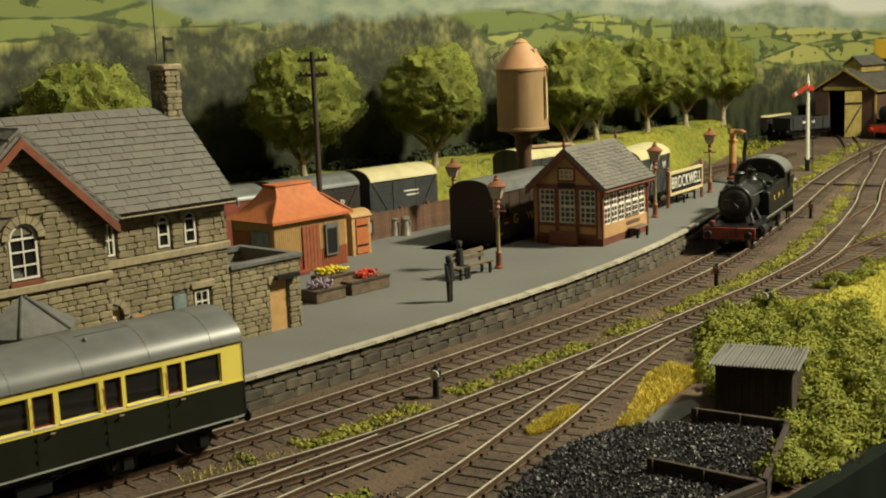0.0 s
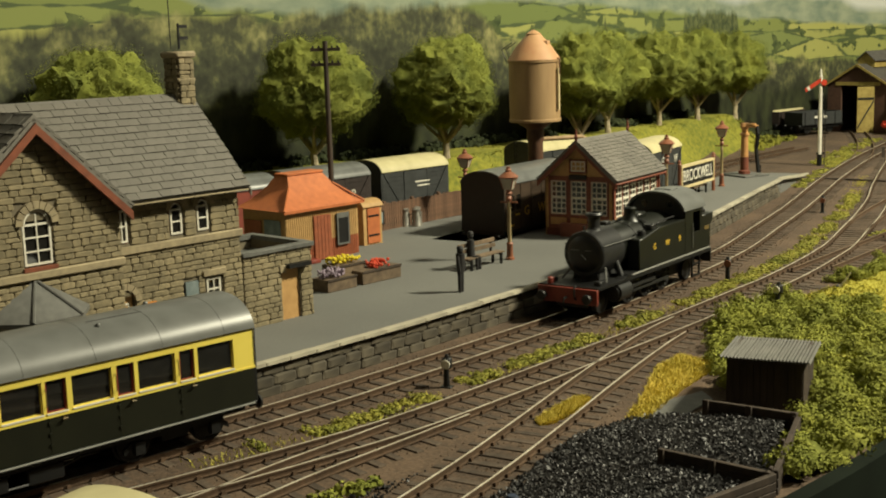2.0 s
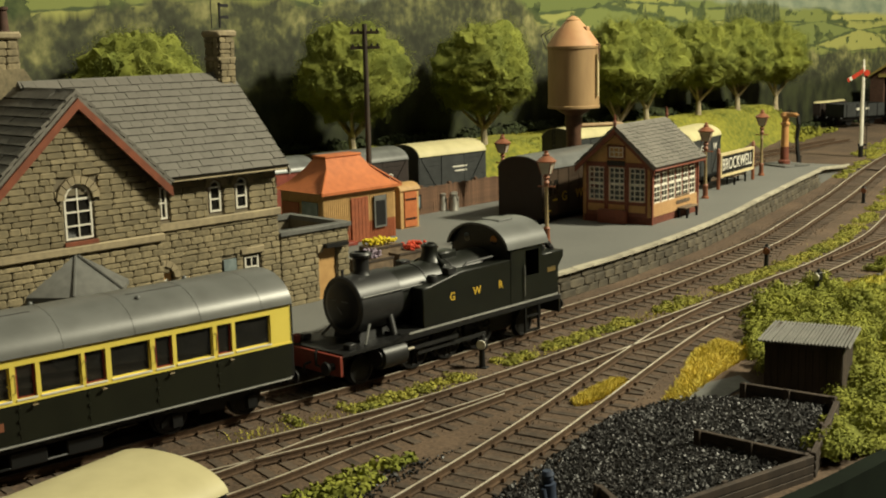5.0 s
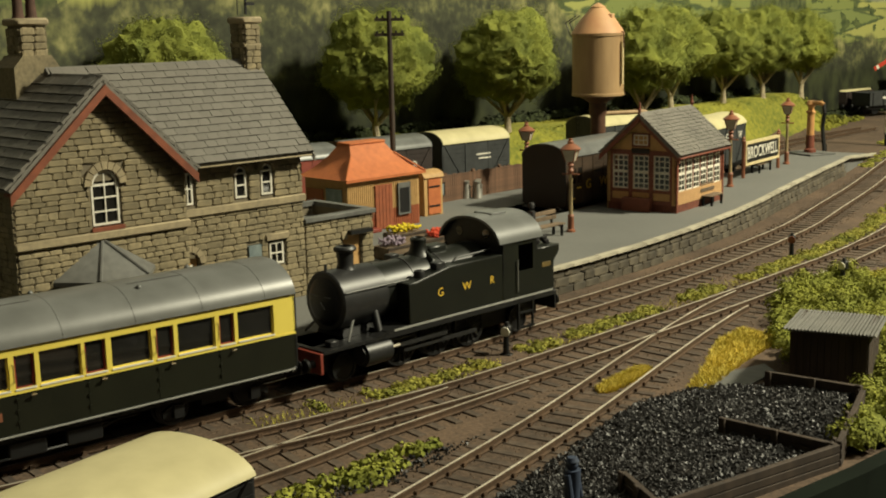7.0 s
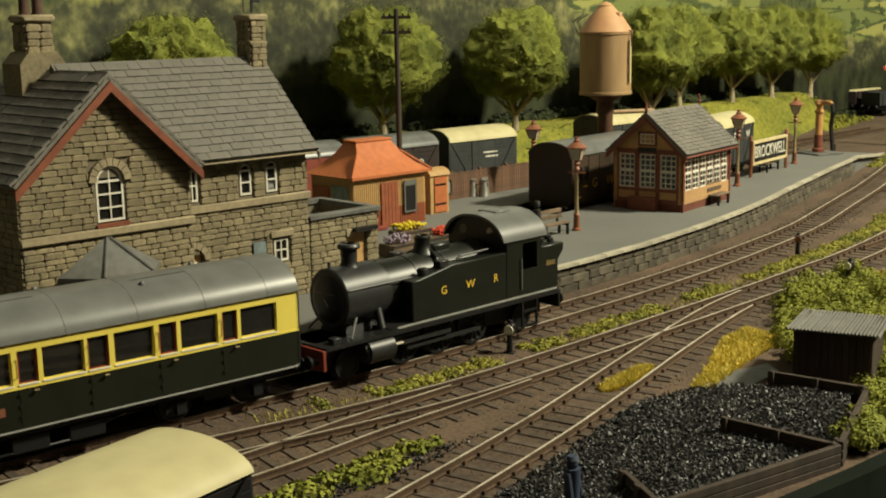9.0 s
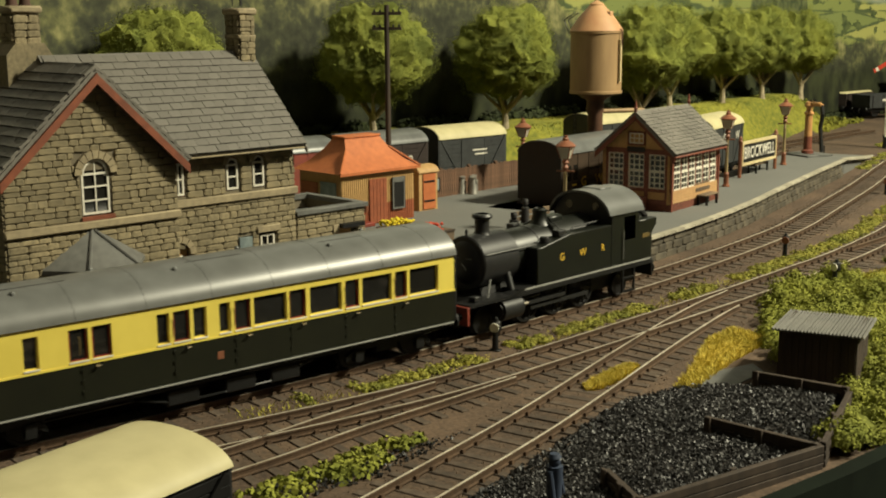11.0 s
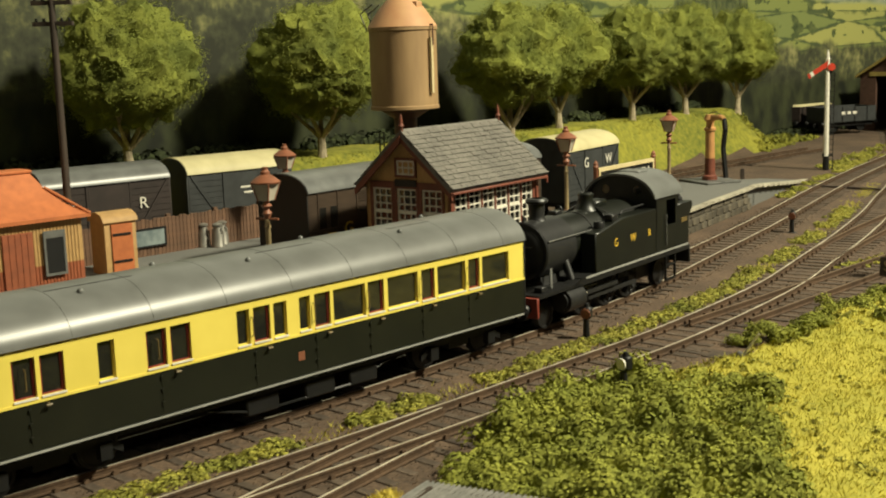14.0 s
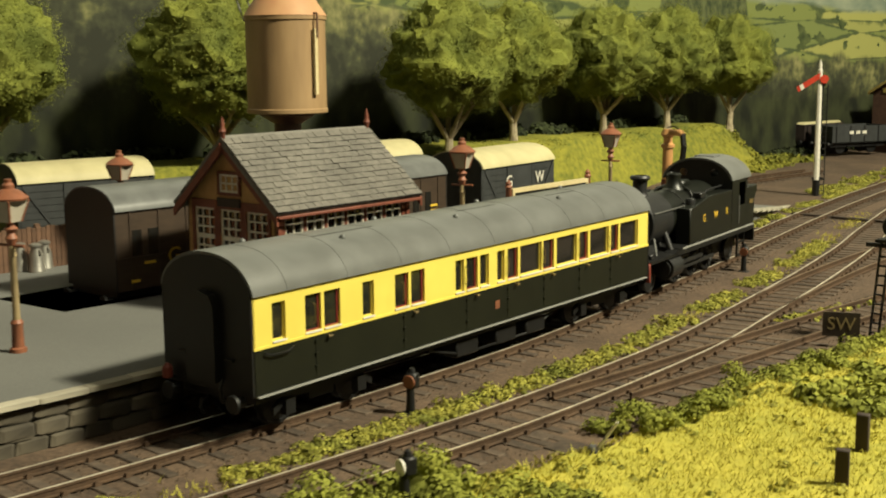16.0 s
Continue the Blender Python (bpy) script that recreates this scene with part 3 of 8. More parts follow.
def track(name, label, line, s0, s1, shiny=True, pitch=8.4, main=None, rails=((-1, None), (1, None)), spread=(), sleepers=True):
    t = thing(name, label, "railway track", group="railway tracks", kind="structure")
    for side, start in rails:
        a, b = (s0, s1) if start is None else start
        ob = part("rail", rail_mesh(line, side * GAUGE / 2, a, b), [RUST, STEEL if shiny else RUST_TOP], t)
        for poly in ob.data.polygons:
            if abs(poly.normal.z) > 0.9 and poly.center.z > 3.2 * MM:
                poly.material_index = 1
    cv, cf = [], []
    s = s0 + pitch / 2
    rng = random.Random(len(name))
    while s < s1 and sleepers:
        p, d = line.at(s)
        rz = -math.degrees(math.atan2(d.x, d.y)) + rng.uniform(-1.2, 1.2)
        w, shift, skip = 1.0, 0.0, False
        for other, sa, sb in spread:
            q, _ = other.at(other.s_of_y(p.y))
            gap = (q.x - p.x)
            if sa < p.y < sb and abs(gap) < 27:
                w, shift = 1.0 + abs(gap) / 33, gap / 2
        if main:
            q, _ = main.at(main.s_of_y(p.y))
            skip = abs(q.x - p.x) < 27 and main.s_of_y(p.y) > 1
        if not skip:
            ob = new("sleeper", SLEEPER_MESH)
            ob.parent = t
            ob.matrix_basis = place(p.x + d.y * shift + rng.uniform(-0.6, 0.6), p.y - d.x * shift, rng.uniform(-0.12, 0.0), rz) @ Matrix.Diagonal((w, rng.uniform(0.92, 1.05), 1, 1))
            for side in (-1, 1):
                for o in (-1.35, 1.35):
                    cx, cy = p.x + d.y * (side * GAUGE / 2 + o), p.y - d.x * (side * GAUGE / 2 + o)
                    k = len(cv)
                    for z in (0.8, 2.1):
                        for du, dv in ((-0.6, -0.9), (0.6, -0.9), (0.6, 0.9), (-0.6, 0.9)):
                            f = 1.0 if z < 1 else 0.7
                            cv.append((cx + d.y * du * f + d.x * dv * f, cy - d.x * du * f + d.y * dv * f, z))
                    cf += [(k + 4, k + 5, k + 6, k + 7), (k, k + 1, k + 5, k + 4), (k + 1, k + 2, k + 6, k + 5), (k + 2, k + 3, k + 7, k + 6), (k + 3, k, k + 4, k + 7)]
        s += pitch
    if cv:
        tagged(part("rail_chair", (cv, cf), RUST, t), kind="stuff")
    return t


track("platform_track", "bright-railed track on dark sleepers beside the platform", MAIN, 5, MAIN.s[-1] - 5)
track("loop_track", "running loop track with bright rails and turnouts", LOOP, 5, LOOP.s[-1] - 5, spread=((LEAD_LINE, 330, 470), (COAL_LINE, 480, 665), (BRANCH, 745, 880)))
s_ = COAL_LINE.s_of_y
track("coal_siding_track", "rusty siding track leading past the coal pens", COAL_LINE, 5, s_(655), main=LOOP, rails=((-1, (5, s_(625))), (1, (5, s_(600)))))
s_ = LEAD_LINE.s_of_y
track("lead_track", "short turnout lead with bright rails", LEAD_LINE, 5, s_(480), main=LOOP, rails=((-1, (5, s_(428))), (1, (5, s_(452)))))
s_ = BRANCH.s_of_y
track("branch_track", "rusty branch track curving away over sleepers", BRANCH, 5, BRANCH.s[-1] - 5, shiny=False, main=LOOP, rails=((-1, (s_(765), BRANCH.s[-1] - 5)), (1, (s_(780), BRANCH.s[-1] - 5))))
track("bay_track", "sunken bay platform track", BAY, 8, BAY.s[-1] - 5, shiny=False)
track("yard_track", "goods yard track half hidden in grass", YARD, 5, YARD.s[-1] - 5, shiny=False)
SHED_LINE = Line([(-262, 1330), (-274, 1440), (-300, 1570), (-333, 1695), (-352, 1755)])
track("shed_track", "rusty track leading into the engine shed", SHED_LINE, 60, SHED_LINE.s[-1], shiny=False, main=MAIN)
track("far_siding_track", "rusty siding track curving off the loop through mud", THIRD, 0, THIRD.s[-1] - 5, shiny=False, main=LOOP, rails=((-1, (60, THIRD.s[-1] - 5)), (1, (30, THIRD.s[-1] - 5))))

# ---- platform ----
PLAT = 14.5
EDGE = Line([(-402, 20), (-362, 180), (-332, 290), (-296, 420), (-284, 475), (-272, 540), (-262, 605), (-255, 660), (-251, 720), (-250, 776), (-251.5, 830), (-256, 895), (-263, 1010), (-268, 1100), (-276, 1180), (-288, 1262)])


def platform():
    top = [p for p in EDGE.p if p.y <= 1105]
    front = [(p.x - 3.0, p.y) for p in top]
    back = [(-322, 1105), (-320, 1000), (-323, 900), (-335, 800), (-344, 722), (-385, 722), (-383, 800), (-378, 842), (-416, 842), (-424, 800), (-446, 690), (-470, 560), (-500, 380), (-560, 20)]
    bm = bmesh.new()
    pts = front + back
    A = [bm.verts.new((x, y, PLAT)) for x, y in pts]
    B = [bm.verts.new((x, y, -1.5)) for x, y in pts]
    f = bm.faces.new(A)
    for i in range(len(pts)):
        bm.faces.new((A[i], A[(i + 1) % len(pts)], B[(i + 1) % len(pts)], B[i]))
    bmesh.ops.triangulate(bm, faces=[f])
    bmesh.ops.recalc_face_normals(bm, faces=bm.faces)
    pl = tagged(part("platform", bm, TARMAC), "grey tarmac station platform with a worn pale edge", "platform", kind="structure")
    # ramp at the far end
    ramp = [p for p in EDGE.p if p.y >= 1100]
    bm = bmesh.new()
    rows = []
    for p in ramp:
        z = PLAT - (p.y - 1100) / 162.0 * 14.8
        w = 54 - (p.y - 1100) * 0.12
        rows.append([bm.verts.new(c) for c in ((p.x - 3, p.y, z), (p.x - w, p.y, z), (p.x - w, p.y, -1.5), (p.x - 3, p.y, -1.5))])
    for a, b in zip(rows, rows[1:]):
        for i in range(4):
            bm.faces.new((a[i], b[i], b[(i + 1) % 4], a[(i + 1) % 4]))
    bm.faces.new(rows[0])
    bm.faces.new(rows[-1][::-1])
    bmesh.ops.recalc_face_normals(bm, faces=bm.faces)
    part("ramp", bm, TARMAC, pl)
    # backing wall face, edging slabs and rough stone courses
    rng = random.Random(4)
    sl = bmesh.new()
    box(-0.5, 0.5, -0.5, 0.5, -0.5, 0.5, sl, bevel=0.06)
    slab = bpy.data.meshes.new("edging_slab")
    for v in sl.verts:
        v.co *= MM
    sl.to_mesh(slab)
    sl.free()
    slab.materials.append(COPING)
    stones = []
    for k in range(3):
        bm = box(-0.5, 0.5, -0.5, 0.5, -0.5, 0.5, bevel=0.13)
        for v in bm.verts:
            v.co += Vector((rng.uniform(-.08, .08), rng.uniform(-.04, .04), rng.uniform(-.06, .06)))
            v.co *= MM
        mesh = bpy.data.meshes.new("stone")
        bm.to_mesh(mesh)
        bm.free()
        mesh.materials.append(PLATFORM_STONE)
        stones.append(mesh)
    s, n_slab = EDGE.s_of_y(180), 0
    while s < EDGE.s[-1] - 8:
        ln = rng.uniform(11, 15)
        p, d = EDGE.at(s + ln / 2)
        z = PLAT if p.y < 1100 else PLAT - (p.y - 1100) / 162.0 * 14.8
        ob = new("edging_slab", slab)
        ob.parent = pl
        ob.matrix_basis = place(p.x - d.y * 1.3, p.y + d.x * 1.3, z - 0.5 + rng.uniform(-.12, .12), -math.degrees(math.atan2(d.x, d.y))) @ Matrix.Diagonal((4.2, ln - 0.25, 1.6, 1))
        s += ln
    courses = ((0.2, 4.3), (4.5, 8.7), (8.9, 12.6))
    count = 0
    for ci, (z0, z1) in enumerate(courses):
        s = EDGE.s_of_y(360) + ci * 3.7
        while s < EDGE.s[-1] - 60 and count < 290:
            ln = rng.uniform(8, 13.5) if ci < 2 else rng.uniform(9, 15)
            p, d = EDGE.at(s + ln / 2)
            zt = 99 if p.y < 1080 else 13 - (p.y - 1100) / 162.0 * 14.8
            if z1 < zt and p.y < 1090:
                ob = new("stone", stones[rng.randrange(3)])
                ob.parent = pl
                inset = 2.6 if ci == 2 else 1.6
                ob.matrix_basis = place(p.x - d.y * (inset + rng.uniform(0, .5)), p.y + d.x * inset, (z0 + z1) / 2, -math.degrees(math.atan2(d.x, d.y))) @ Matrix.Diagonal((3.4, ln - 0.35, (z1 - z0) * rng.uniform(.93, 1.0), 1))
                count += 1
            s += ln
    return pl


platform()


# ---- panels with openings ----
def panel(y0, y1, z0, z1, x0, x1, holes, bm=None):
    """A flat wall in the y-z plane between x0 and x1, with rectangular holes (ya, yb, za, zb) through it."""
    bm = bm or bmesh.new()
    ys = sorted({y0, y1, *[min(max(h[k], y0), y1) for h in holes for k in (0, 1)]})
    zs = sorted({z0, z1, *[min(max(h[k], z0), z1) for h in holes for k in (2, 3)]})
    for za, zb in zip(zs, zs[1:]):
        run = None
        for ya, yb in zip(ys, ys[1:]):
            ym, zm = (ya + yb) / 2, (za + zb) / 2
            solid = not any(h[0] < ym < h[1] and h[2] < zm < h[3] for h in holes)
            if solid:
                run = (run[0], yb) if run else (ya, yb)
            if not solid or yb == ys[-1]:
                if run:
                    box(x0, x1, run[0], run[1], za, zb, bm)
                run = None
    bmesh.ops.remove_doubles(bm, verts=bm.verts, dist=1e-4)
    return bm


def roof_edge(half, z_eave, rise, n=12):
    return arc_roof(half, z_eave, rise, n)[:n + 1]


def arc_roof(half, z_eave, rise, n=12, thick=0.9):
    """Outline (x, z) of a curved vehicle roof with rounded cant."""
    out = []
    for i in range(n + 1):
        a = math.pi * i / n
        x = -half * math.cos(a)
        out.append((x, z_eave + rise * max(1 - abs(x / half) ** 2.3, 0) ** 0.60))
    inner = [(x * (half - thick) / half, z - thick if abs(x) < half * .97 else z) for x, z in reversed(out)]
    return out + inner


def wheelset(parent, y, r, z=RAIL_TOP, mat=BLACK, gauge=GAUGE, spokes=0):
    ob = part("wheelset", cyl((-gauge / 2 - 1, y, z + r), (gauge / 2 + 1, y, z + r), 0.9, n=8), BLACK, parent)
    for sgn in (-1, 1):
        x = sgn * gauge / 2
        bm = lathe([(r * 0.2, -1.0), (r * 0.82, -0.7), (r * 0.85, -1.1), (r, -1.1), (r, 1.0), (r + 0.45, 1.1), (r + 0.45, 1.5), (r * 0.2, 1.5)] if sgn < 0 else [(r * 0.2, -1.5), (r + 0.45, -1.5), (r + 0.45, -1.1), (r, -1.0), (r, 1.1), (r * 0.85, 1.1), (r * 0.82, 0.7), (r * 0.2, 1.0)], 18, at=(x, y, z + r), axis="x")
        part("wheel", bm, mat, ob)
        if spokes:
            bm = bmesh.new()
            for k in range(spokes):
                a = 6.28318 * k / spokes
                cyl((x + sgn * 1.2, y, z + r), (x + sgn * 1.2, y + r * 0.85 * math.cos(a), z + r + r * 0.85 * math.sin(a)), 0.35, n=5, bm=bm)
            part("spoke_ring", bm, mat, ob)
    return ob


def buffers(parent, y, direction, z, length=5.5, spacing=12.5, shank=BLACK):
    for sgn in (-1, 1):
        bm = cyl((sgn * spacing, y, z), (sgn * spacing, y + direction * length * 0.7, z), 1.5, 1.2, 10)
        cyl((sgn * spacing, y + direction * length * 0.6, z), (sgn * spacing, y + direction * (length - 0.8), z), 0.7, 0.7, 8, bm)
        cyl((sgn * spacing, y + direction * (length - 0.8), z), (sgn * spacing, y + direction * length, z), 2.6, 2.3, 14, bm)
        part("buffer", bm, shank, parent)
    bm = tube([(0, y, z - 0.3), (0, y + direction * 3.0, z - 0.6), (0, y + direction * 3.4, z - 3.0), (0, y + direction * 2.4, z - 4.4)], 0.5, 6)
    part("coupling_hook", bm, BLACK, parent)


COACH_LEN = 213.0
COACH_WINDOWS = [(7.2, 11.5), (19.5, 25.1), (26.9, 32.8), (42.8, 47.1), (57.1, 62.8), (64.6, 70.5), (86.6, 90.4), (92.4, 97.8), (99.7, 104.0), (109.3, 112.9), (115.2, 120.8), (122.7, 135.3), (137.0, 143.3), (145.6, 158.6), (160.9, 166.5), (168.5, 181.5), (183.7, 188.8), (190.7, 204.2)]
DROP_LIGHTS = {1, 2, 4, 5, 7, 10, 12, 14, 16}
DOORS = [26, 63.7, 95.1, 118, 140.2, 163.7, 186.3]


def coach():
    c = thing("railway_coach", "cream and dark brown passenger coach with a grey roof", "railway coach")
    W = 17.0
    holes = [(a - .3, b + .3, 28.9, 39.0) for a, b in COACH_WINDOWS]
    body = part("body", box(-W + 1.2, W - 1.2, 0.6, COACH_LEN - 0.6, 15.2, 16.2), COACH_BROWN, c, "dark brown lower body")
    for sgn in (-1, 1):
        xo, xi = sgn * W, sgn * (W - 1.0)
        x0, x1 = min(xo, xi), max(xo, xi)
        part("lower_side", box(x0, x1, 0, COACH_LEN, 15.6, 27.8), COACH_BROWN, c, "dark brown lower side panel")
        part("upper_side", panel(0, COACH_LEN, 27.8, 42.0, x0, x1, holes), COACH_CREAM, c, "cream upper side panel")
        part("waist_moulding", box(min(xo, xo + sgn * .25), max(xo, xo + sgn * .25), 0, COACH_LEN, 27.5, 28.2), COACH_CREAM, c)
        part("footboard", box(min(sgn * 15, sgn * 17.6), max(sgn * 15, sgn * 17.6), 1, COACH_LEN - 1, 14.9, 15.25), LINING, c, "grey-edged footboard")
        for i, (a, b) in enumerate(COACH_WINDOWS):
            drop = i in DROP_LIGHTS
            xf = sgn * (W - 0.75)
            fr = panel(a - 0.35, b + 0.35, 28.85, 39.05, min(xf, xf - sgn * .5), max(xf, xf - sgn * .5), [(a + (.4 if drop else .12), b - (.4 if drop else .12), 29.3, 38.7)])
            part("window_frame", fr, MAROON if drop else COACH_CREAM, c, "maroon droplight frame" if drop else "cream window frame")
            part("window_pane", box(min(xf - sgn * .3, xf - sgn * .5), max(xf - sgn * .3, xf - sgn * .5), a - .3, b + .3, 28.9, 39.0), GLASS, c)
            sill = box(min(xo, xo + sgn * .4), max(xo, xo + sgn * .4), a - .4, b + .4, 28.45, 28.95)
            part("window_sill", sill, WHITE, c, "bright white sill")
        for y in DOORS:
            bm = cyl((xo, y + 1.9, 26.6), (xo + sgn * 1.2, y + 1.9, 26.6), 0.45, n=8)
            cyl((xo + sgn * 1.1, y + 1.0, 26.6), (xo + sgn * 1.1, y + 2.6, 26.6), 0.3, n=6, bm=bm)
            part("door_handle", bm, BRASS_DULL, c, "brass door handle")
            part("grab_rail", tube([(xo, y - 3.7, 31), (xo + sgn * .8, y - 3.7, 31.3), (xo + sgn * .8, y - 3.7, 36.2), (xo, y - 3.7, 36.5)], 0.18, 5), BRASS_DULL, c, "brass grab rail")
            bm = bmesh.new()
            for dz in (18.5, 22, 25.5):
                box(min(xo, xo + sgn * .5), max(xo, xo + sgn * .5), y - 3.4, y - 2.6, dz, dz + .8, bm)
            part("hinge", bm, COACH_BROWN, c)
            part("door_line", box(min(xo, xo + sgn * .12), max(xo, xo + sgn * .12), y - 3.0, y - 2.85, 16, 27.5), COACH_BROWN, c)
        crest = box(min(xo, xo + sgn * .12), max(xo, xo + sgn * .12), 107.8, 110.2, 20.2, 22.8)
        part("crest", crest, LAMP_RED, c, "small red and gold company crest")
        part("end_rail", tube([(xo + sgn * .6, 3.5, 26.4), (xo + sgn * .9, 6, 25.6), (xo + sgn * .9, 12, 25.6), (xo + sgn * .6, 14, 26.4)], 0.3, 5), BLACK, c)
    for y0, y1 in ((-0.6, 0.6), (COACH_LEN - 0.6, COACH_LEN + 0.6)):
        bm = prism([(-W, 15.6), (W, 15.6)] + [(x, z) for x, z in reversed(roof_edge(W, 41.5, 9.6))], "y", y0, y1)
        part("coach_end", bm, BLACK, c, "sooty black end")
        g = prism([(-5.5, 18), (5.5, 18), (5.5, 38), (4, 41), (0, 42.2), (-4, 41), (-5.5, 38)], "y", y0 - (2.4 if y0 < 0 else -1.0), y0 + 0.1 if y0 < 0 else y1 + 2.2)
        part("gangway", g, BLACK, c, "black gangway door on the end")
        for x in (-9, 9):
            part("end_step", box(x - 1.4, x + 1.4, (y0 - .9) if y0 < 0 else y1, y0 if y0 < 0 else y1 + .9, 24, 24.6), BLACK, c)
    roof = part("roof", prism(arc_roof(W + 0.7, 41.6, 10.4, 20), "y", -0.3, COACH_LEN + 0.3, smooth=True), COACH_ROOF, c, "grey domed roof")
    for k in range(9):
        y = 12 + k * (COACH_LEN - 24) / 8
        bm = bmesh.new()
        pts = [(x * 1.002, z + 0.03) for x, z in roof_edge(W + 0.7, 41.6, 10.4, 20)]
        tube([(x, y, z) for x, z in pts], 0.06, 4, bm)
        part("roof_rib", bm, COACH_ROOF, roof)
    for k, y in enumerate((20, 44, 76, 98, 131, 160, 186)):
        x = 8.5 if k % 2 else -7
        z = 41.4 + 10.4 * max(1 - abs(x / (W + .7)) ** 2.3, 0) ** 0.60
        part("roof_vent", lathe([(0.9, -0.6), (0.9, 0.6), (0.6, 1.1), (0.1, 1.3)], 10, at=(x, y, z)), COACH_ROOF, roof, "dark torpedo roof vent")
    for y0, y1, x in ((36, 62, 4.2), (104, 126, 4.2), (158, 178, 4.2)):
        part("roof_conduit", tube([(x, y0, 51.5), (x, y1, 51.5)], 0.35, 5), BLACK, roof)
    part("underframe", box(-14, 14, 3, COACH_LEN - 3, 12.2, 15.2), BLACK, c)
    for y in (90, 112, 130):
        part("battery_box", box(-14.5, 14.5, y, y + 12, 6.8, 12.2, bevel=0.5), BLACK, c)
    for y in (76, 148):
        part("truss_rod", tube([(14, y, 12), (14, (y + 112) / 2, 7.5), (14, 112, 7.5)], 0.4, 5), BLACK, c)
    for y in (30, COACH_LEN - 30):
        b = part("bogie", box(-12, 12, y - 5, y + 5, 8.5, 12.2), BLACK, c, "black four-wheel bogie")
        for sgn in (-1, 1):
            bm = prism([(y - 20, 7.5), (y - 14, 11), (y + 14, 11), (y + 20, 7.5), (y + 20, 9.5), (y + 15, 12.4), (y - 15, 12.4), (y - 20, 9.5)], "x", sgn * 12.2, sgn * 13.4)
            for yy in (y - 14.5, y + 14.5):
                box(min(sgn * 12, sgn * 14.4), max(sgn * 12, sgn * 14.4), yy - 1.8, yy + 1.8, 7, 11.4, bm)
            part("bogie_frame", bm, BLACK, b)
        for yy in (y - 14.5, y + 14.5):
            wheelset(c, yy, 6.2)
    for y, d in ((0, -1), (COACH_LEN, 1)):
        buffers(c, y, d, 13.6, 4.0)
    part("tail_lamp", lathe([(1.3, 0), (1.4, 0.4), (1.4, 2.8), (0.9, 3.4), (0.4, 4.0)], 12, at=(-13, -3.2, 17.0)), BUFFER_RED, c, "red tail lamp")
    part("lamp_bracket", tube([(-13, -0.5, 16.8), (-13, -3.2, 16.8)], 0.4, 5), BLACK, c)
    part("brake_pipe", tube([(8, -0.6, 13), (8, -3, 13.5), (8, -3.6, 17), (8, -2.6, 19.5)], 0.5, 6), BLACK, c)
    return c


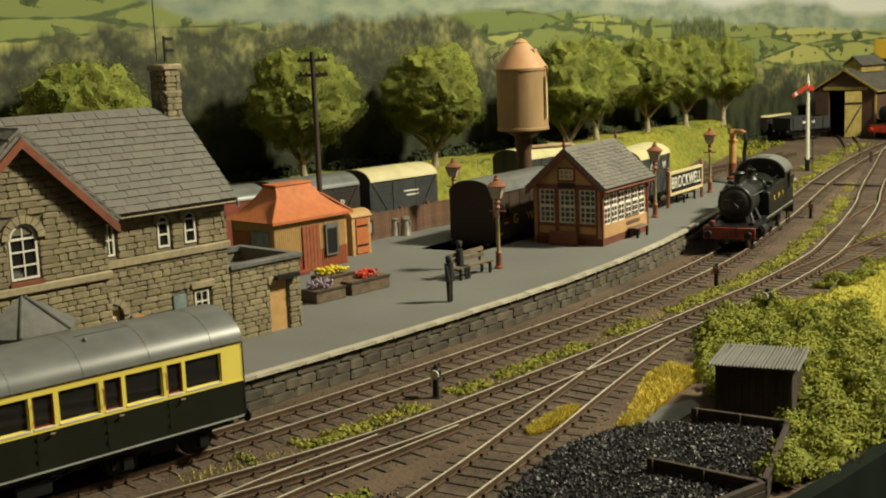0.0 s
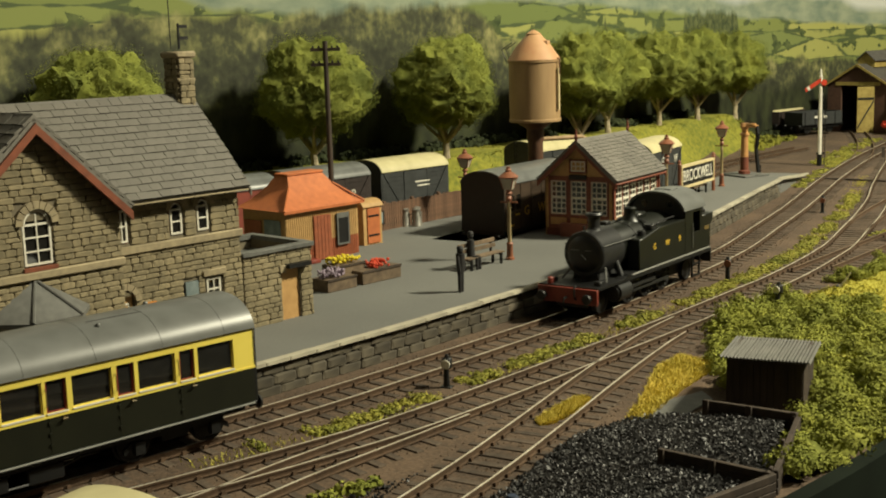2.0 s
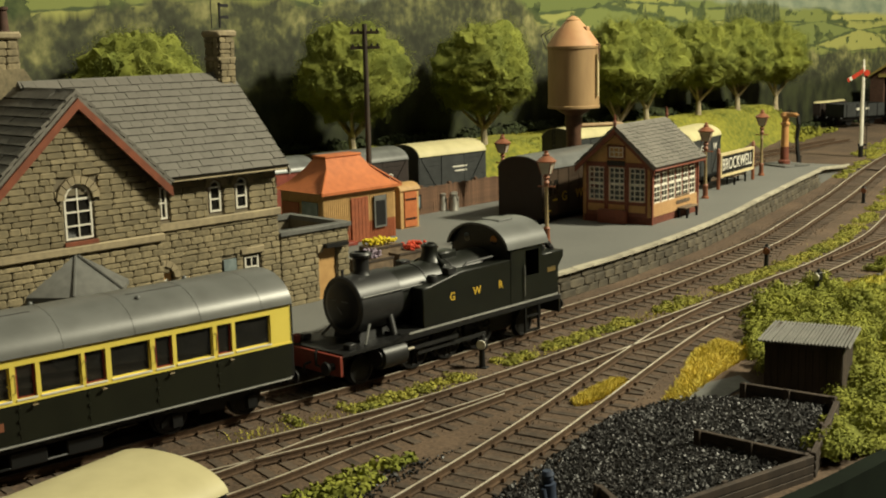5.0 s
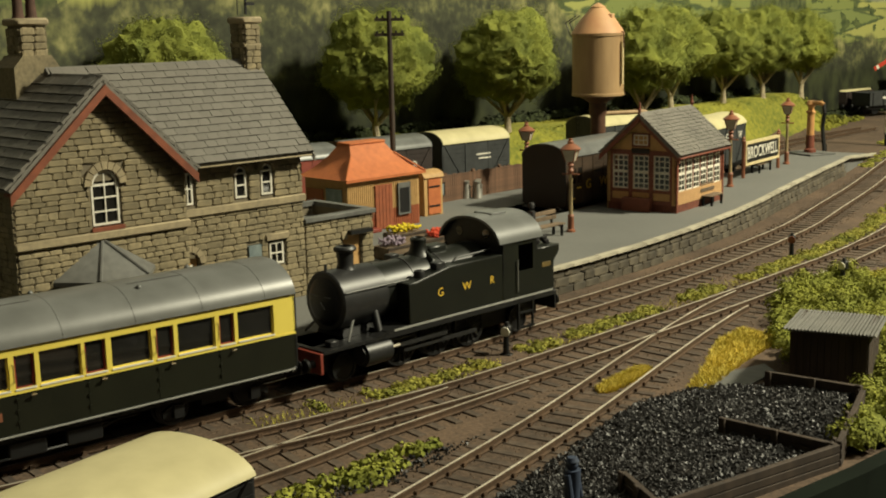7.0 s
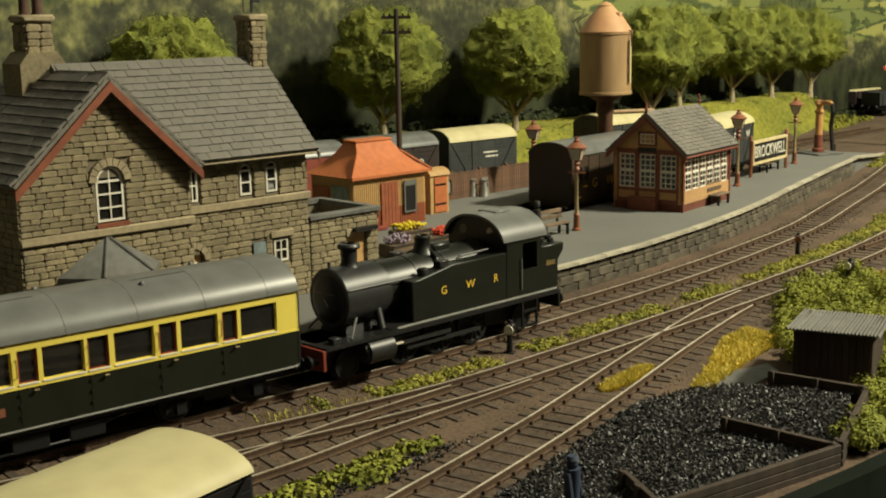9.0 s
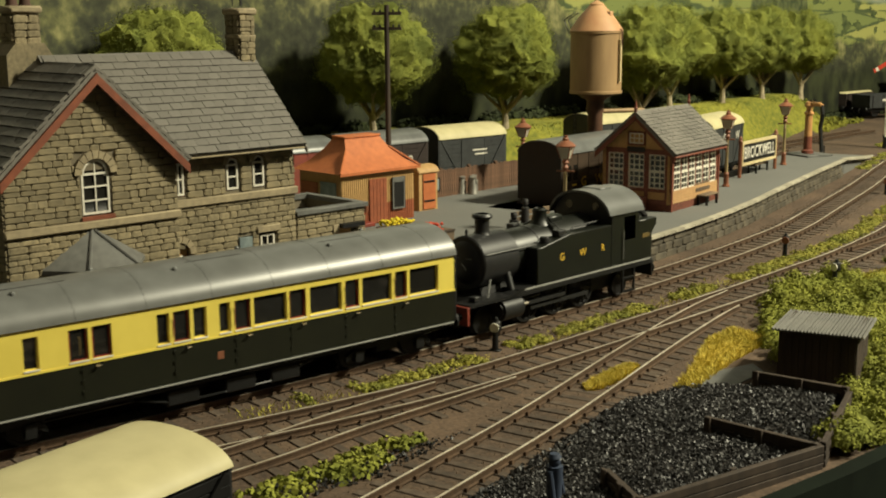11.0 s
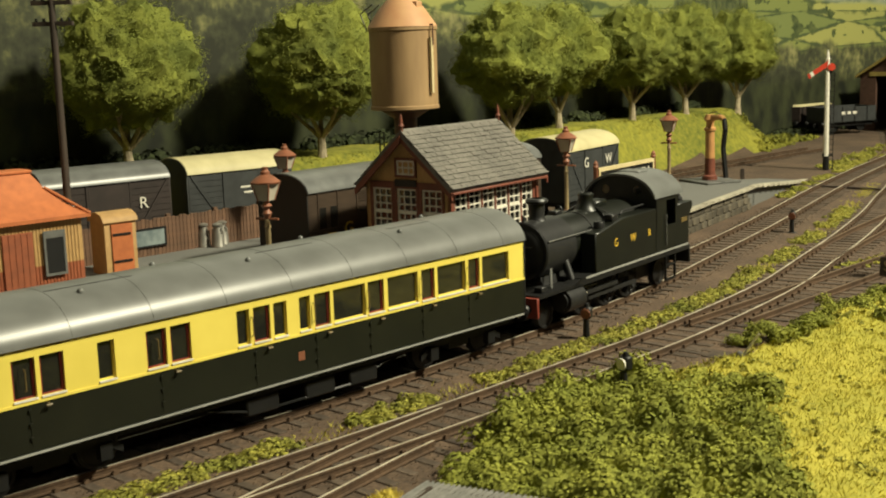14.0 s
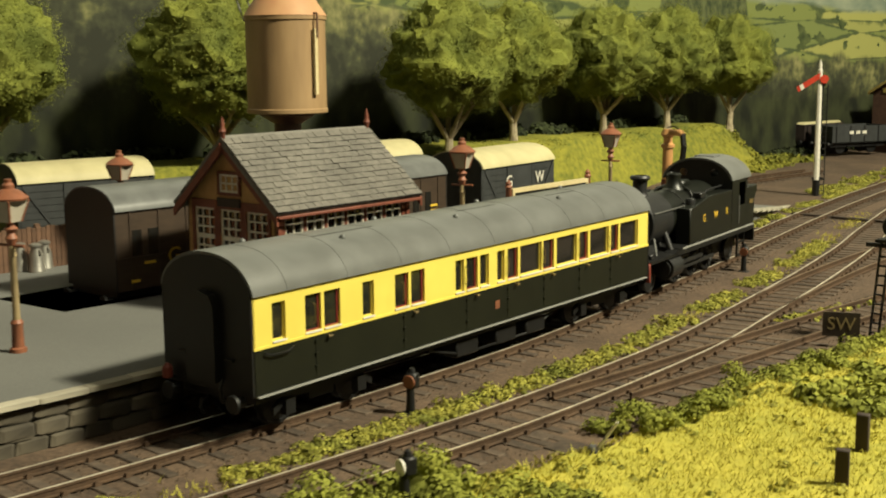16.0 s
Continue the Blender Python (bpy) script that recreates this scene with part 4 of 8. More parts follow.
def loco():
    """A small tank engine; y = 0 is its front beam, which faces the coach."""
    c = thing("tank_locomotive", "dark green tank locomotive with yellow side lettering", "steam locomotive")
    W = 16.5
    L = 128.0
    part("footplate", box(-W, W, 30, L - 2, 19.4, 20.6), BLACK, c)
    part("front_footplate", box(-W, W, 0, 30, 17.8, 19.0), BLACK, c, "black front footplate")
    for sgn in (-1, 1):
        x0, x1 = sorted((sgn * W, sgn * (W - .8)))
        part("valance", box(x0, x1, 30, L - 2, 17.6, 19.4), BLACK, c)
        part("lining", box(*sorted((sgn * W, sgn * (W + .15))), 34, L - 3, 19.7, 20.5), LINING, c, "pale lining along the running plate")
        part("drop_plate", prism([(26, 17.8), (31, 19.4), (31, 20.6), (25, 19.0)], "x", sgn * (W - 5), sgn * W), BLACK, c)
    beam = part("buffer_beam", box(-W, W, -1.4, 0, 10.8, 18.4, bevel=0.2), BUFFER_RED, c, "red front buffer beam")
    part("rear_beam", box(-W, W, L - 2, L - 0.6, 11.5, 19.4, bevel=0.2), BLACK, c, "black rear buffer beam")
    buffers(c, -1.4, -1, 14.2, 4.0)
    buffers(c, L - 0.6, 1, 14.2, 4.0)
    # smokebox, boiler, fittings
    zc = 32.0
    sb = part("smokebox", lathe([(10.8, 15), (11.3, 15.6), (11.3, 36.5), (10.6, 36.9)], 32, at=(0, 0, zc), axis="y"), LOCO_BLACK, c, "satin black smokebox")
    part("smokebox_door", lathe([(2, 13.3), (6.2, 13.6), (8.6, 14.4), (9.3, 15.2)], 28, at=(0, 0, zc), axis="y"), LOCO_BLACK, sb, "round dished smokebox door")
    bm = tube([(-0.0, 13.0, zc), (2.6, 12.6, zc - 2.2)], 0.35, 5)
    cyl((-6.5, 13.6, zc + 2.2), (5, 13.6, zc + 2.2), 0.3, n=5, bm=bm)
    part("door_dart", bm, LEAD, sb)
    part("saddle", prism([(-7.5, 19), (7.5, 19), (6.2, 23), (-6.2, 23)], "y", 17, 34), LOCO_BLACK, c)
    part("boiler", lathe([(10.1, 36.9), (10.2, 37.4), (11.1, 70), (11.6, 92)], 32, at=(0, 0, zc), axis="y"), LOCO_GREEN, c, "dark green tapered boiler")
    for y in (37.2, 52, 68):
        r = 10.25 + (y - 37) * 0.027
        part("boiler_band", lathe([(r - .1, -0.5), (r + .18, -0.45), (r + .18, 0.45), (r - .1, 0.5)], 32, at=(0, y, zc), axis="y"), LOCO_BLACK, c)
    part("chimney", lathe([(4.6, 41.5), (3.5, 43.2), (3.0, 44.6), (3.2, 49.2), (4.2, 49.6), (4.4, 50.4), (3.8, 51.2), (2.6, 51.4), (2.4, 47)], 20, at=(0, 25.5, 0)), LOCO_BLACK, c, "black flared chimney")
    part("safety_valve", lathe([(5.2, 42.0), (3.6, 44), (3.0, 47), (3.4, 48.6), (2.4, 49.4), (1.8, 48)], 18, at=(0, 63, 0)), LOCO_GREEN, c, "green safety valve bonnet")
    bm = box(-3.2, 3.2, 66, 76, 42.2, 45.4, bevel=0.8)
    part("top_feed", bm, LOCO_GREEN, c)
    for sgn in (-1, 1):
        part("feed_pipe", tube([(sgn * 3, 64, 43.8), (sgn * 7.8, 63, 41.2), (sgn * 9.8, 62, 38.2)], 0.7, 8), LOCO_GREEN, c)
        part("hand_rail", tube([(sgn * 10.9, 16, zc + 4.4), (sgn * 11.2, 52, zc + 4.6)], 0.3, 6), LEAD, c, "steel hand rail")
    part("lamp_iron", box(-0.4, 0.4, 15.5, 16.3, 42.6, 45.8), LOCO_BLACK, c)
    # tanks
    for sgn in (-1, 1):
        x0, x1 = sorted((sgn * 9.8, sgn * W))
        bm = prism([(42, 20.6), (94, 20.6), (94, 39.6), (64, 39.6), (46, 36.4), (42, 36.2)], "x", x0, x1)
        bmesh.ops.bevel(bm, geom=[e for e in bm.edges], offset=0.35, segments=1, affect="EDGES")
        tk = part("side_tank", bm, LOCO_GREEN, c, "dark green side water tank")
        part("tank_filler", lathe([(2.2, 0), (2.2, 2.2), (1.9, 2.8)], 14, at=(sgn * 12.8, 51, 36.8)), LOCO_BLACK, tk)
        part("tank_box", box(*sorted((sgn * 11, sgn * 15)), 58, 63, 38.8, 41.4, bevel=0.3), LOCO_BLACK, tk)
        part("tank_rail", tube([(sgn * 12, 70, 40), (sgn * 12, 72, 41.2), (sgn * 12, 91, 41.6)], 0.45, 6), LOCO_BLACK, tk)
        for k, ch in enumerate("GWR" if sgn > 0 else "RWG"):
            y = 58.5 + k * 14.5
            m = place(sgn * (W + 0.05), y, 30.2) @ Matrix.Rotation(radians(90 * sgn), 4, "Z") @ Matrix.Rotation(radians(90), 4, "X")
            text("letter", ch, 4.6, GOLD, tk, m, 0.08, "yellow painted letter")
    # cab and bunker
    for sgn in (-1, 1):
        xi, xo = sgn * (W - 0.9), sgn * W
        bm = panel(94, 115, 20.6, 44.0, min(xi, xo), max(xi, xo), [(103.5, 112.5, 31.0, 42.0)])
        part("cab_side", bm, LOCO_GREEN, c, "dark green cab side with opening")
        part("cab_rail", tube([(xo + sgn * .6, 102.4, 23), (xo + sgn * .6, 102.4, 36)], 0.3, 5), LEAD, c)
        part("number_plate", box(*sorted((xo, xo + sgn * .25)), 118, 123.5, 30.6, 32.6), BRASS_DULL, c, "small brass number plate with plain bars")
        bm = bmesh.new()
        box(*sorted((xi, xo)), 103, 113, 6.6, 7.6, bm)
        box(*sorted((xi, xo)), 103.2, 104, 7.6, 20, bm)
        box(*sorted((xi, xo)), 112, 112.8, 7.6, 20, bm)
        box(*sorted((xi, xo)), 103, 113, 13, 13.8, bm)
        part("cab_step", bm, BLACK, c)
    arch = [(x, z) for x, z in roof_edge(W, 44.0, 9.2, 18)]
    front = prism([(-W, 30), (W, 30)] + arch[::-1], "y", 94, 95)
    part("cab_front", front, LOCO_BLACK, c, "black cab front")
    for x in (-7.5, 7.5):
        part("spectacle", lathe([(1.9, -0.2), (1.9, 0.0), (1.6, 0.1)], 16, at=(x, 94, 47.0), axis="y"), GLASS, c, "round cab window")
    part("cab_back", prism([(-W, 38), (W, 38)] + arch[::-1], "y", 114, 115), LOCO_BLACK, c)
    roof = part("cab_roof", prism(arc_roof(W + 0.8, 43.8, 10.2, 20), "y", 91.5, 118, smooth=True), COACH_ROOF, c, "dark grey curved cab roof")
    part("roof_hatch", box(-5, 5, 100, 109, 53.4, 54.4, bevel=0.3), COACH_ROOF, roof)
    bm = prism([(114, 20.6), (L - 2, 20.6), (L - 2, 32), (L + 1.5, 36), (L + 1.5, 39), (114, 39)], "x", -W, W)
    bmesh.ops.bevel(bm, geom=list(bm.edges), offset=0.35, segments=1, affect="EDGES")
    bk = part("bunker", bm, LOCO_GREEN, c, "dark green coal bunker")
    rng = random.Random(9)
    bm = bmesh.new()
    for k in range(70):
        ball((rng.uniform(-13, 13), rng.uniform(117, 127), 38.8 + rng.uniform(0, 2.4)), rng.uniform(1.0, 1.9), bm, 0)
    tagged(part("bunker_coal", bm, COAL, bk, "heaped coal"), kind="stuff")
    # frames, wheels, cylinders
    part("main_frame", box(-8, 8, 2, L - 4, 8.5, 19), BLACK, c)
    for y in (43, 62, 81):
        w = wheelset(c, y, 8.6, spokes=14)
        part("balance_weight", box(GAUGE / 2 + 1.3, GAUGE / 2 + 1.7, y - 4, y + 4, 17, 19), BLACK, w)
    wheelset(c, 15, 5.6)
    wheelset(c, 110, 5.6)
    for sgn in (-1, 1):
        x = sgn * 13.6
        bm = cyl((x, 20, 13.2), (x, 32, 13.2), 4.6, n=20)
        cyl((x, 19, 13.2), (x, 20, 13.2), 3.4, n=16, bm=bm)
        box(min(x, sgn * 8), max(x, sgn * 8), 21, 31, 13, 18, bm)
        part("cylinder", bm, LOCO_BLACK, c, "black outside cylinder")
        part("piston_rod", cyl((x, 32, 13.2), (x, 39, 13.2), 0.6, n=8), STEEL, c, "bright piston rod")
        part("slide_bar", box(*sorted((x - .6, x + .6)), 33, 47, 15.2, 16), LOCO_BLACK, c)
        part("connecting_rod", box(*sorted((x - .5, x + .5)), 39, 64, 12.4, 13.9), LOCO_BLACK, c)
        part("coupling_rod", box(*sorted((x - 1.6, x - .7)), 42, 82, 9.6, 11), LOCO_BLACK, c)
        bm = tube([(sgn * 8, 22, 27), (sgn * 12.5, 15, 19)], 0.5, 6)
        part("front_stay", bm, LEAD, c, "pale steel front stay")
        part("steam_pipe", tube([(sgn * 9, 31, 27), (sgn * 12.6, 30, 19.5)], 1.5, 10), LOCO_BLACK, c)
        part("front_box", box(*sorted((sgn * 11, sgn * 14.5)), 5, 9, 19, 21.2, bevel=0.3), LOCO_BLACK, c)
    part("head_lamp", lathe([(1.3, 0), (1.5, 0.4), (1.5, 2.8), (0.9, 3.4)], 10, at=(-11, 1.6, 19)), BUFFER_RED, c, "small red lamp on the beam")
    part("vacuum_pipe", tube([(5, -1.5, 13), (5, -3, 14), (5, -3.2, 18.5), (5, -1.8, 20)], 0.5, 6), BLACK, c)
    return c


the_coach = coach()
the_loco = loco()


def along(line, s_tail, length, inset):
    """Pose of a vehicle whose tail is at s_tail on the line, its wheels inset from the ends."""
    a, _ = line.at(s_tail + inset)
    b, _ = line.at(s_tail + length - inset)
    d = (b - a).normalized()
    o = a - d * inset
    return place(o.x, o.y, 0, -math.degrees(math.atan2(d.x, d.y)))


COACH_REST = MAIN.s_of_y(395.0) - COACH_LEN
GAP, PUSH = 7.5, 9.0
# metres still to go before the engine reaches the coach, in millimetres
ARRIVE = [(0.0, 433), (0.5, 368), (1.0, 307), (1.5, 256), (2.0, 204), (2.5, 161), (3.0, 122), (3.5, 88), (4.0, 60), (4.5, 37), (5.0, 20), (5.5, 8), (6.0, 1.5), (6.3, 0.0)]
LEAVE = [(9.6, 0.0), (9.9, 5.0), (10.25, 24), (10.7, 56), (11.1, 87.5), (11.5, 120), (12.0, 161.5), (12.5, 200), (13.0, 238.5), (13.5, 275.6), (14.0, 315), (14.5, 356.2), (15.0, 402), (15.5, 450.5), (16.0, 504)]


def motions():
    coach_rows, loco_rows = [], []
    for t, d in ARRIVE + LEAVE:
        gone = d if t > 8 else min(d, PUSH)
        ahead = 0.0 if t > 8 else d
        coach_rows.append((t, along(MAIN, COACH_REST + gone, COACH_LEN, 30)))
        loco_rows.append((t, along(MAIN, COACH_REST + COACH_LEN + GAP + 1.4 + (gone if t > 8 else ahead), 128, 40)))
    walk(the_coach, coach_rows)
    walk(the_loco, loco_rows)


# ---- buildings ----
def stone_shape(seed, bevel=0.14, jig=0.06):
    rng = random.Random(seed)
    bm = box(-0.5, 0.5, -0.5, 0.5, -0.5, 0.5, bevel=bevel)
    for v in bm.verts:
        v.co += Vector((rng.uniform(-jig, jig), rng.uniform(-jig, jig) * 0.6, rng.uniform(-jig, jig)))
    return bm


STONE_SHAPES = []
for seed in range(4):
    bm_ = stone_shape(seed)
    for v_ in bm_.verts:
        v_.co *= MM
    me_ = bpy.data.meshes.new("stone")
    bm_.to_mesh(me_)
    bm_.free()
    me_.materials.append(STONE)
    STONE_SHAPES.append(me_)


def stones(parent, spans, z0, z1, x, holes, rng, m0=None, as_parts=True, long=(3.4, 8.4), high=(1.9, 3.1)):
    """Courses of rough stones on a wall face at local x. spans(z) gives the wall's (y0, y1) at that height."""
    vs, fs = [], []
    z = z0
    while z < z1 - 1.2:
        h = min(rng.uniform(*high), z1 - z)
        ya, yb = spans(z + h)
        y = ya + 0.2
        cuts = sorted([(a - 0.3, b + 0.3) for a, b, c, d in holes if z < d - .3 and z + h > c + .3])
        while y < yb - 0.8:
            ln = min(rng.uniform(*long), yb - y)
            for a, b in cuts:
                if a < y < b:
                    y = b
                    ln = 0
                    break
                if y <= a < y + ln:
                    ln = a - y
                    break
            if ln <= 0.9:
                y += max(ln, 0.05) + 0.01
                continue
            two = h > 3.2 and rng.random() < 0.3
            for za, zb in (((z, z + h / 2), (z + h / 2, z + h)) if two else ((z, z + h),)):
                proud = rng.uniform(0.9, 1.7)
                m = Matrix.LocRotScale((x * MM, (y + ln / 2) * MM, (za + zb) / 2 * MM), None, (proud, ln - 0.26, (zb - za) - 0.26))
                if as_parts:
                    ob = new("stone", STONE_SHAPES[rng.randrange(4)])
                    ob.parent, ob.matrix_basis = parent, (m0 @ m if m0 else m)
                else:
                    k = len(vs)
                    src = STONE_SHAPES[rng.randrange(4)]
                    mm = (m0 @ m if m0 else m)
                    vs += [tuple(mm @ v.co / MM) for v in src.vertices]
                    fs += [tuple(k + i for i in p.vertices) for p in src.polygons]
            y += ln
        z += h
    if vs:
        tagged(part("stonework", (vs, fs), STONE_MESH, parent), kind="stuff")


def sash(parent, y0, y1, z0, z1, x, bars_v=1, bars_h=2, arched=False, m0=None, paint=None):
    """A white sash window set back in a wall that faces +x."""
    w = part("window", panel(y0, y1, z0, z1, x - 1.2, x - 0.5, [(y0 + .8, y1 - .8, z0 + .8, z1 - .8)]), paint or WHITE, parent, "white-painted sash window", m0)
    bm = bmesh.new()
    for k in range(1, bars_v + 1):
        y = y0 + (y1 - y0) * k / (bars_v + 1)
        box(x - 1.0, x - 0.55, y - .25, y + .25, z0 + .5, z1 - .5, bm)
    for k in range(1, bars_h + 1):
        z = z0 + (z1 - z0) * k / (bars_h + 1)
        box(x - 1.05, x - 0.5, y0 + .5, y1 - .5, z - .3, z + .3, bm)
    part("glazing_bar", bm, paint or WHITE, w)
    part("pane", box(x - 1.5, x - 1.25, y0 + .3, y1 - .3, z0 + .3, z1 - .3), GLASS, w)
    return w


def slates(parent, origin, along_v, up_v, length, rise, rows, width, shape_mat, rng, as_parts, keep=None):
    """Overlapping slates on a slope: origin at the eave's start, along_v and up_v unit vectors."""
    a, u = Vector(along_v), Vector(up_v)
    n = a.cross(u).normalized()
    mesh = None
    if as_parts:
        bm = box(-0.5, 0.5, -0.5, 0.5, -0.5, 0.5)
        for v in bm.verts:
            v.co *= MM
        mesh = bpy.data.meshes.new("slate")
        bm.to_mesh(mesh)
        bm.free()
        mesh.materials.append(shape_mat)
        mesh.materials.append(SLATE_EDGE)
        # the lower edge takes the dark colour that stands in for the shadow line
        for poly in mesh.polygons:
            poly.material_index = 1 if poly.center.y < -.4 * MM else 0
    vs, fs = [], []
    pitch = rise / rows
    rot = Matrix((a, u, n)).transposed().to_4x4()
    for r in range(rows):
        y = -(width / 2 if r % 2 else 0)
        while y < length - 0.4:
            y0, y1 = max(y, 0), min(y + width, length)
            if y1 - y0 > 0.6:
                c = Vector(origin) + a * ((y0 + y1) / 2) + u * (pitch * (r + 0.55)) + n * (0.75 + rng.uniform(-.12, .12))
                if keep is None or keep(c):
                    m = Matrix.Translation(c * MM) @ rot @ Matrix.Rotation(-0.11 + rng.uniform(-.015, .015), 4, "X") @ Matrix.Diagonal((y1 - y0 - 0.18, pitch * 1.25, 1.0, 1))
                    if as_parts:
                        ob = new("slate", mesh)
                        ob.parent, ob.matrix_basis = parent, m
                    else:
                        k = len(vs)
                        for co in ((-.5, -.5, -.5), (.5, -.5, -.5), (.5, .5, -.5), (-.5, .5, -.5), (-.5, -.5, .5), (.5, -.5, .5), (.5, .5, .5), (-.5, .5, .5)):
                            vs.append(tuple(m @ (Vector(co) * MM) / MM))
                        fs += [tuple(k + i for i in q) for q in ((0, 3, 2, 1), (4, 5, 6, 7), (0, 1, 5, 4), (1, 2, 6, 5), (2, 3, 7, 6), (3, 0, 4, 7))]
            y += width
    if vs:
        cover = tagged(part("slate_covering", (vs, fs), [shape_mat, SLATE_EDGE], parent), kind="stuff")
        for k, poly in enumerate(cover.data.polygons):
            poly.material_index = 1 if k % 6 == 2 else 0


def slab_between(p, q, r, s, thick, bm=None):
    """A slab with the four corners as its upper face."""
    bm = bm or bmesh.new()
    P = [Vector(v) for v in (p, q, r, s)]
    n = (P[1] - P[0]).cross(P[3] - P[0]).normalized()
    A = [bm.verts.new(v) for v in P]
    B = [bm.verts.new(v - n * thick) for v in P]
    bm.faces.new(A)
    bm.faces.new(B[::-1])
    for i in range(4):
        bm.faces.new((A[i], B[i], B[(i + 1) % 4], A[(i + 1) % 4]))
    bmesh.ops.recalc_face_normals(bm, faces=bm.faces)
    return bm


def chimney(parent, x0, x1, y0, y1, z0, z1, rng, pots=0):
    ch = part("chimney", box(x0 + .4, x1 - .4, y0 + .4, y1 - .4, z0, z1), MORTAR, parent, "tall stone chimney stack")
    step = z0 + (z1 - z0) * 0.30
    for face in range(4):
        if face % 2 == 0:
            m0 = Matrix.Translation(((x1 if face == 0 else x0) * MM, 0, 0))
            stones(ch, lambda z: (y0, y1), z0, z1 - 3, 0, [], rng, m0, False, (3, 6.5), (2.4, 3.6))
        else:
            m0 = Matrix.Translation((0, (y1 if face == 1 else y0) * MM, 0)) @ Matrix.Rotation(radians(90), 4, "Z")
            stones(ch, lambda z: (-x1, -x0), z0, z1 - 3, 0, [], rng, m0, False, (3, 6.5), (2.4, 3.6))
    part("chimney_cap", box(x0 - 1.3, x1 + 1.3, y0 - 1.3, y1 + 1.3, z1 - 3, z1, bevel=0.8), DRESSED, ch)
    part("chimney_base", box(x0 - .9, x1 + .9, y0 - .9, y1 + .9, z0, z0 + 2.0, bevel=0.3), DRESSED, ch)
    part("chimney_band", box(x0 - .6, x1 + .6, y0 - .6, y1 + .6, step + 5, step + 6.6, bevel=0.3), DRESSED, ch)
    for k in range(pots):
        yy = y0 + (y1 - y0) * (k + 0.5) / pots
        part("chimney_pot", lathe([(2.6, 0), (2.2, 1), (1.9, 8), (2.4, 8.6), (2.4, 9.6), (1.6, 9.8)], 14, at=((x0 + x1) / 2, yy, z1)), BRICK_DARK, ch, "dark clay chimney pot")
    return ch


def arch_stones(parent, yc, half, z_spring, x, n=7, depth=2.6):
    for k in range(n):
        a0, a1 = math.pi * k / n, math.pi * (k + 1) / n
        pts = []
        for r in (half, half + depth):
            pts.append((yc - r * math.cos(a0 + .02), z_spring + r * math.sin(a0 + .02)))
        for r in (half + depth, half):
            pts.append((yc - r * math.cos(a1 - .02), z_spring + r * math.sin(a1 - .02)))
        part("arch_stone", prism(pts, "x", x - 1.4, x + 0.9), DRESSED, parent)


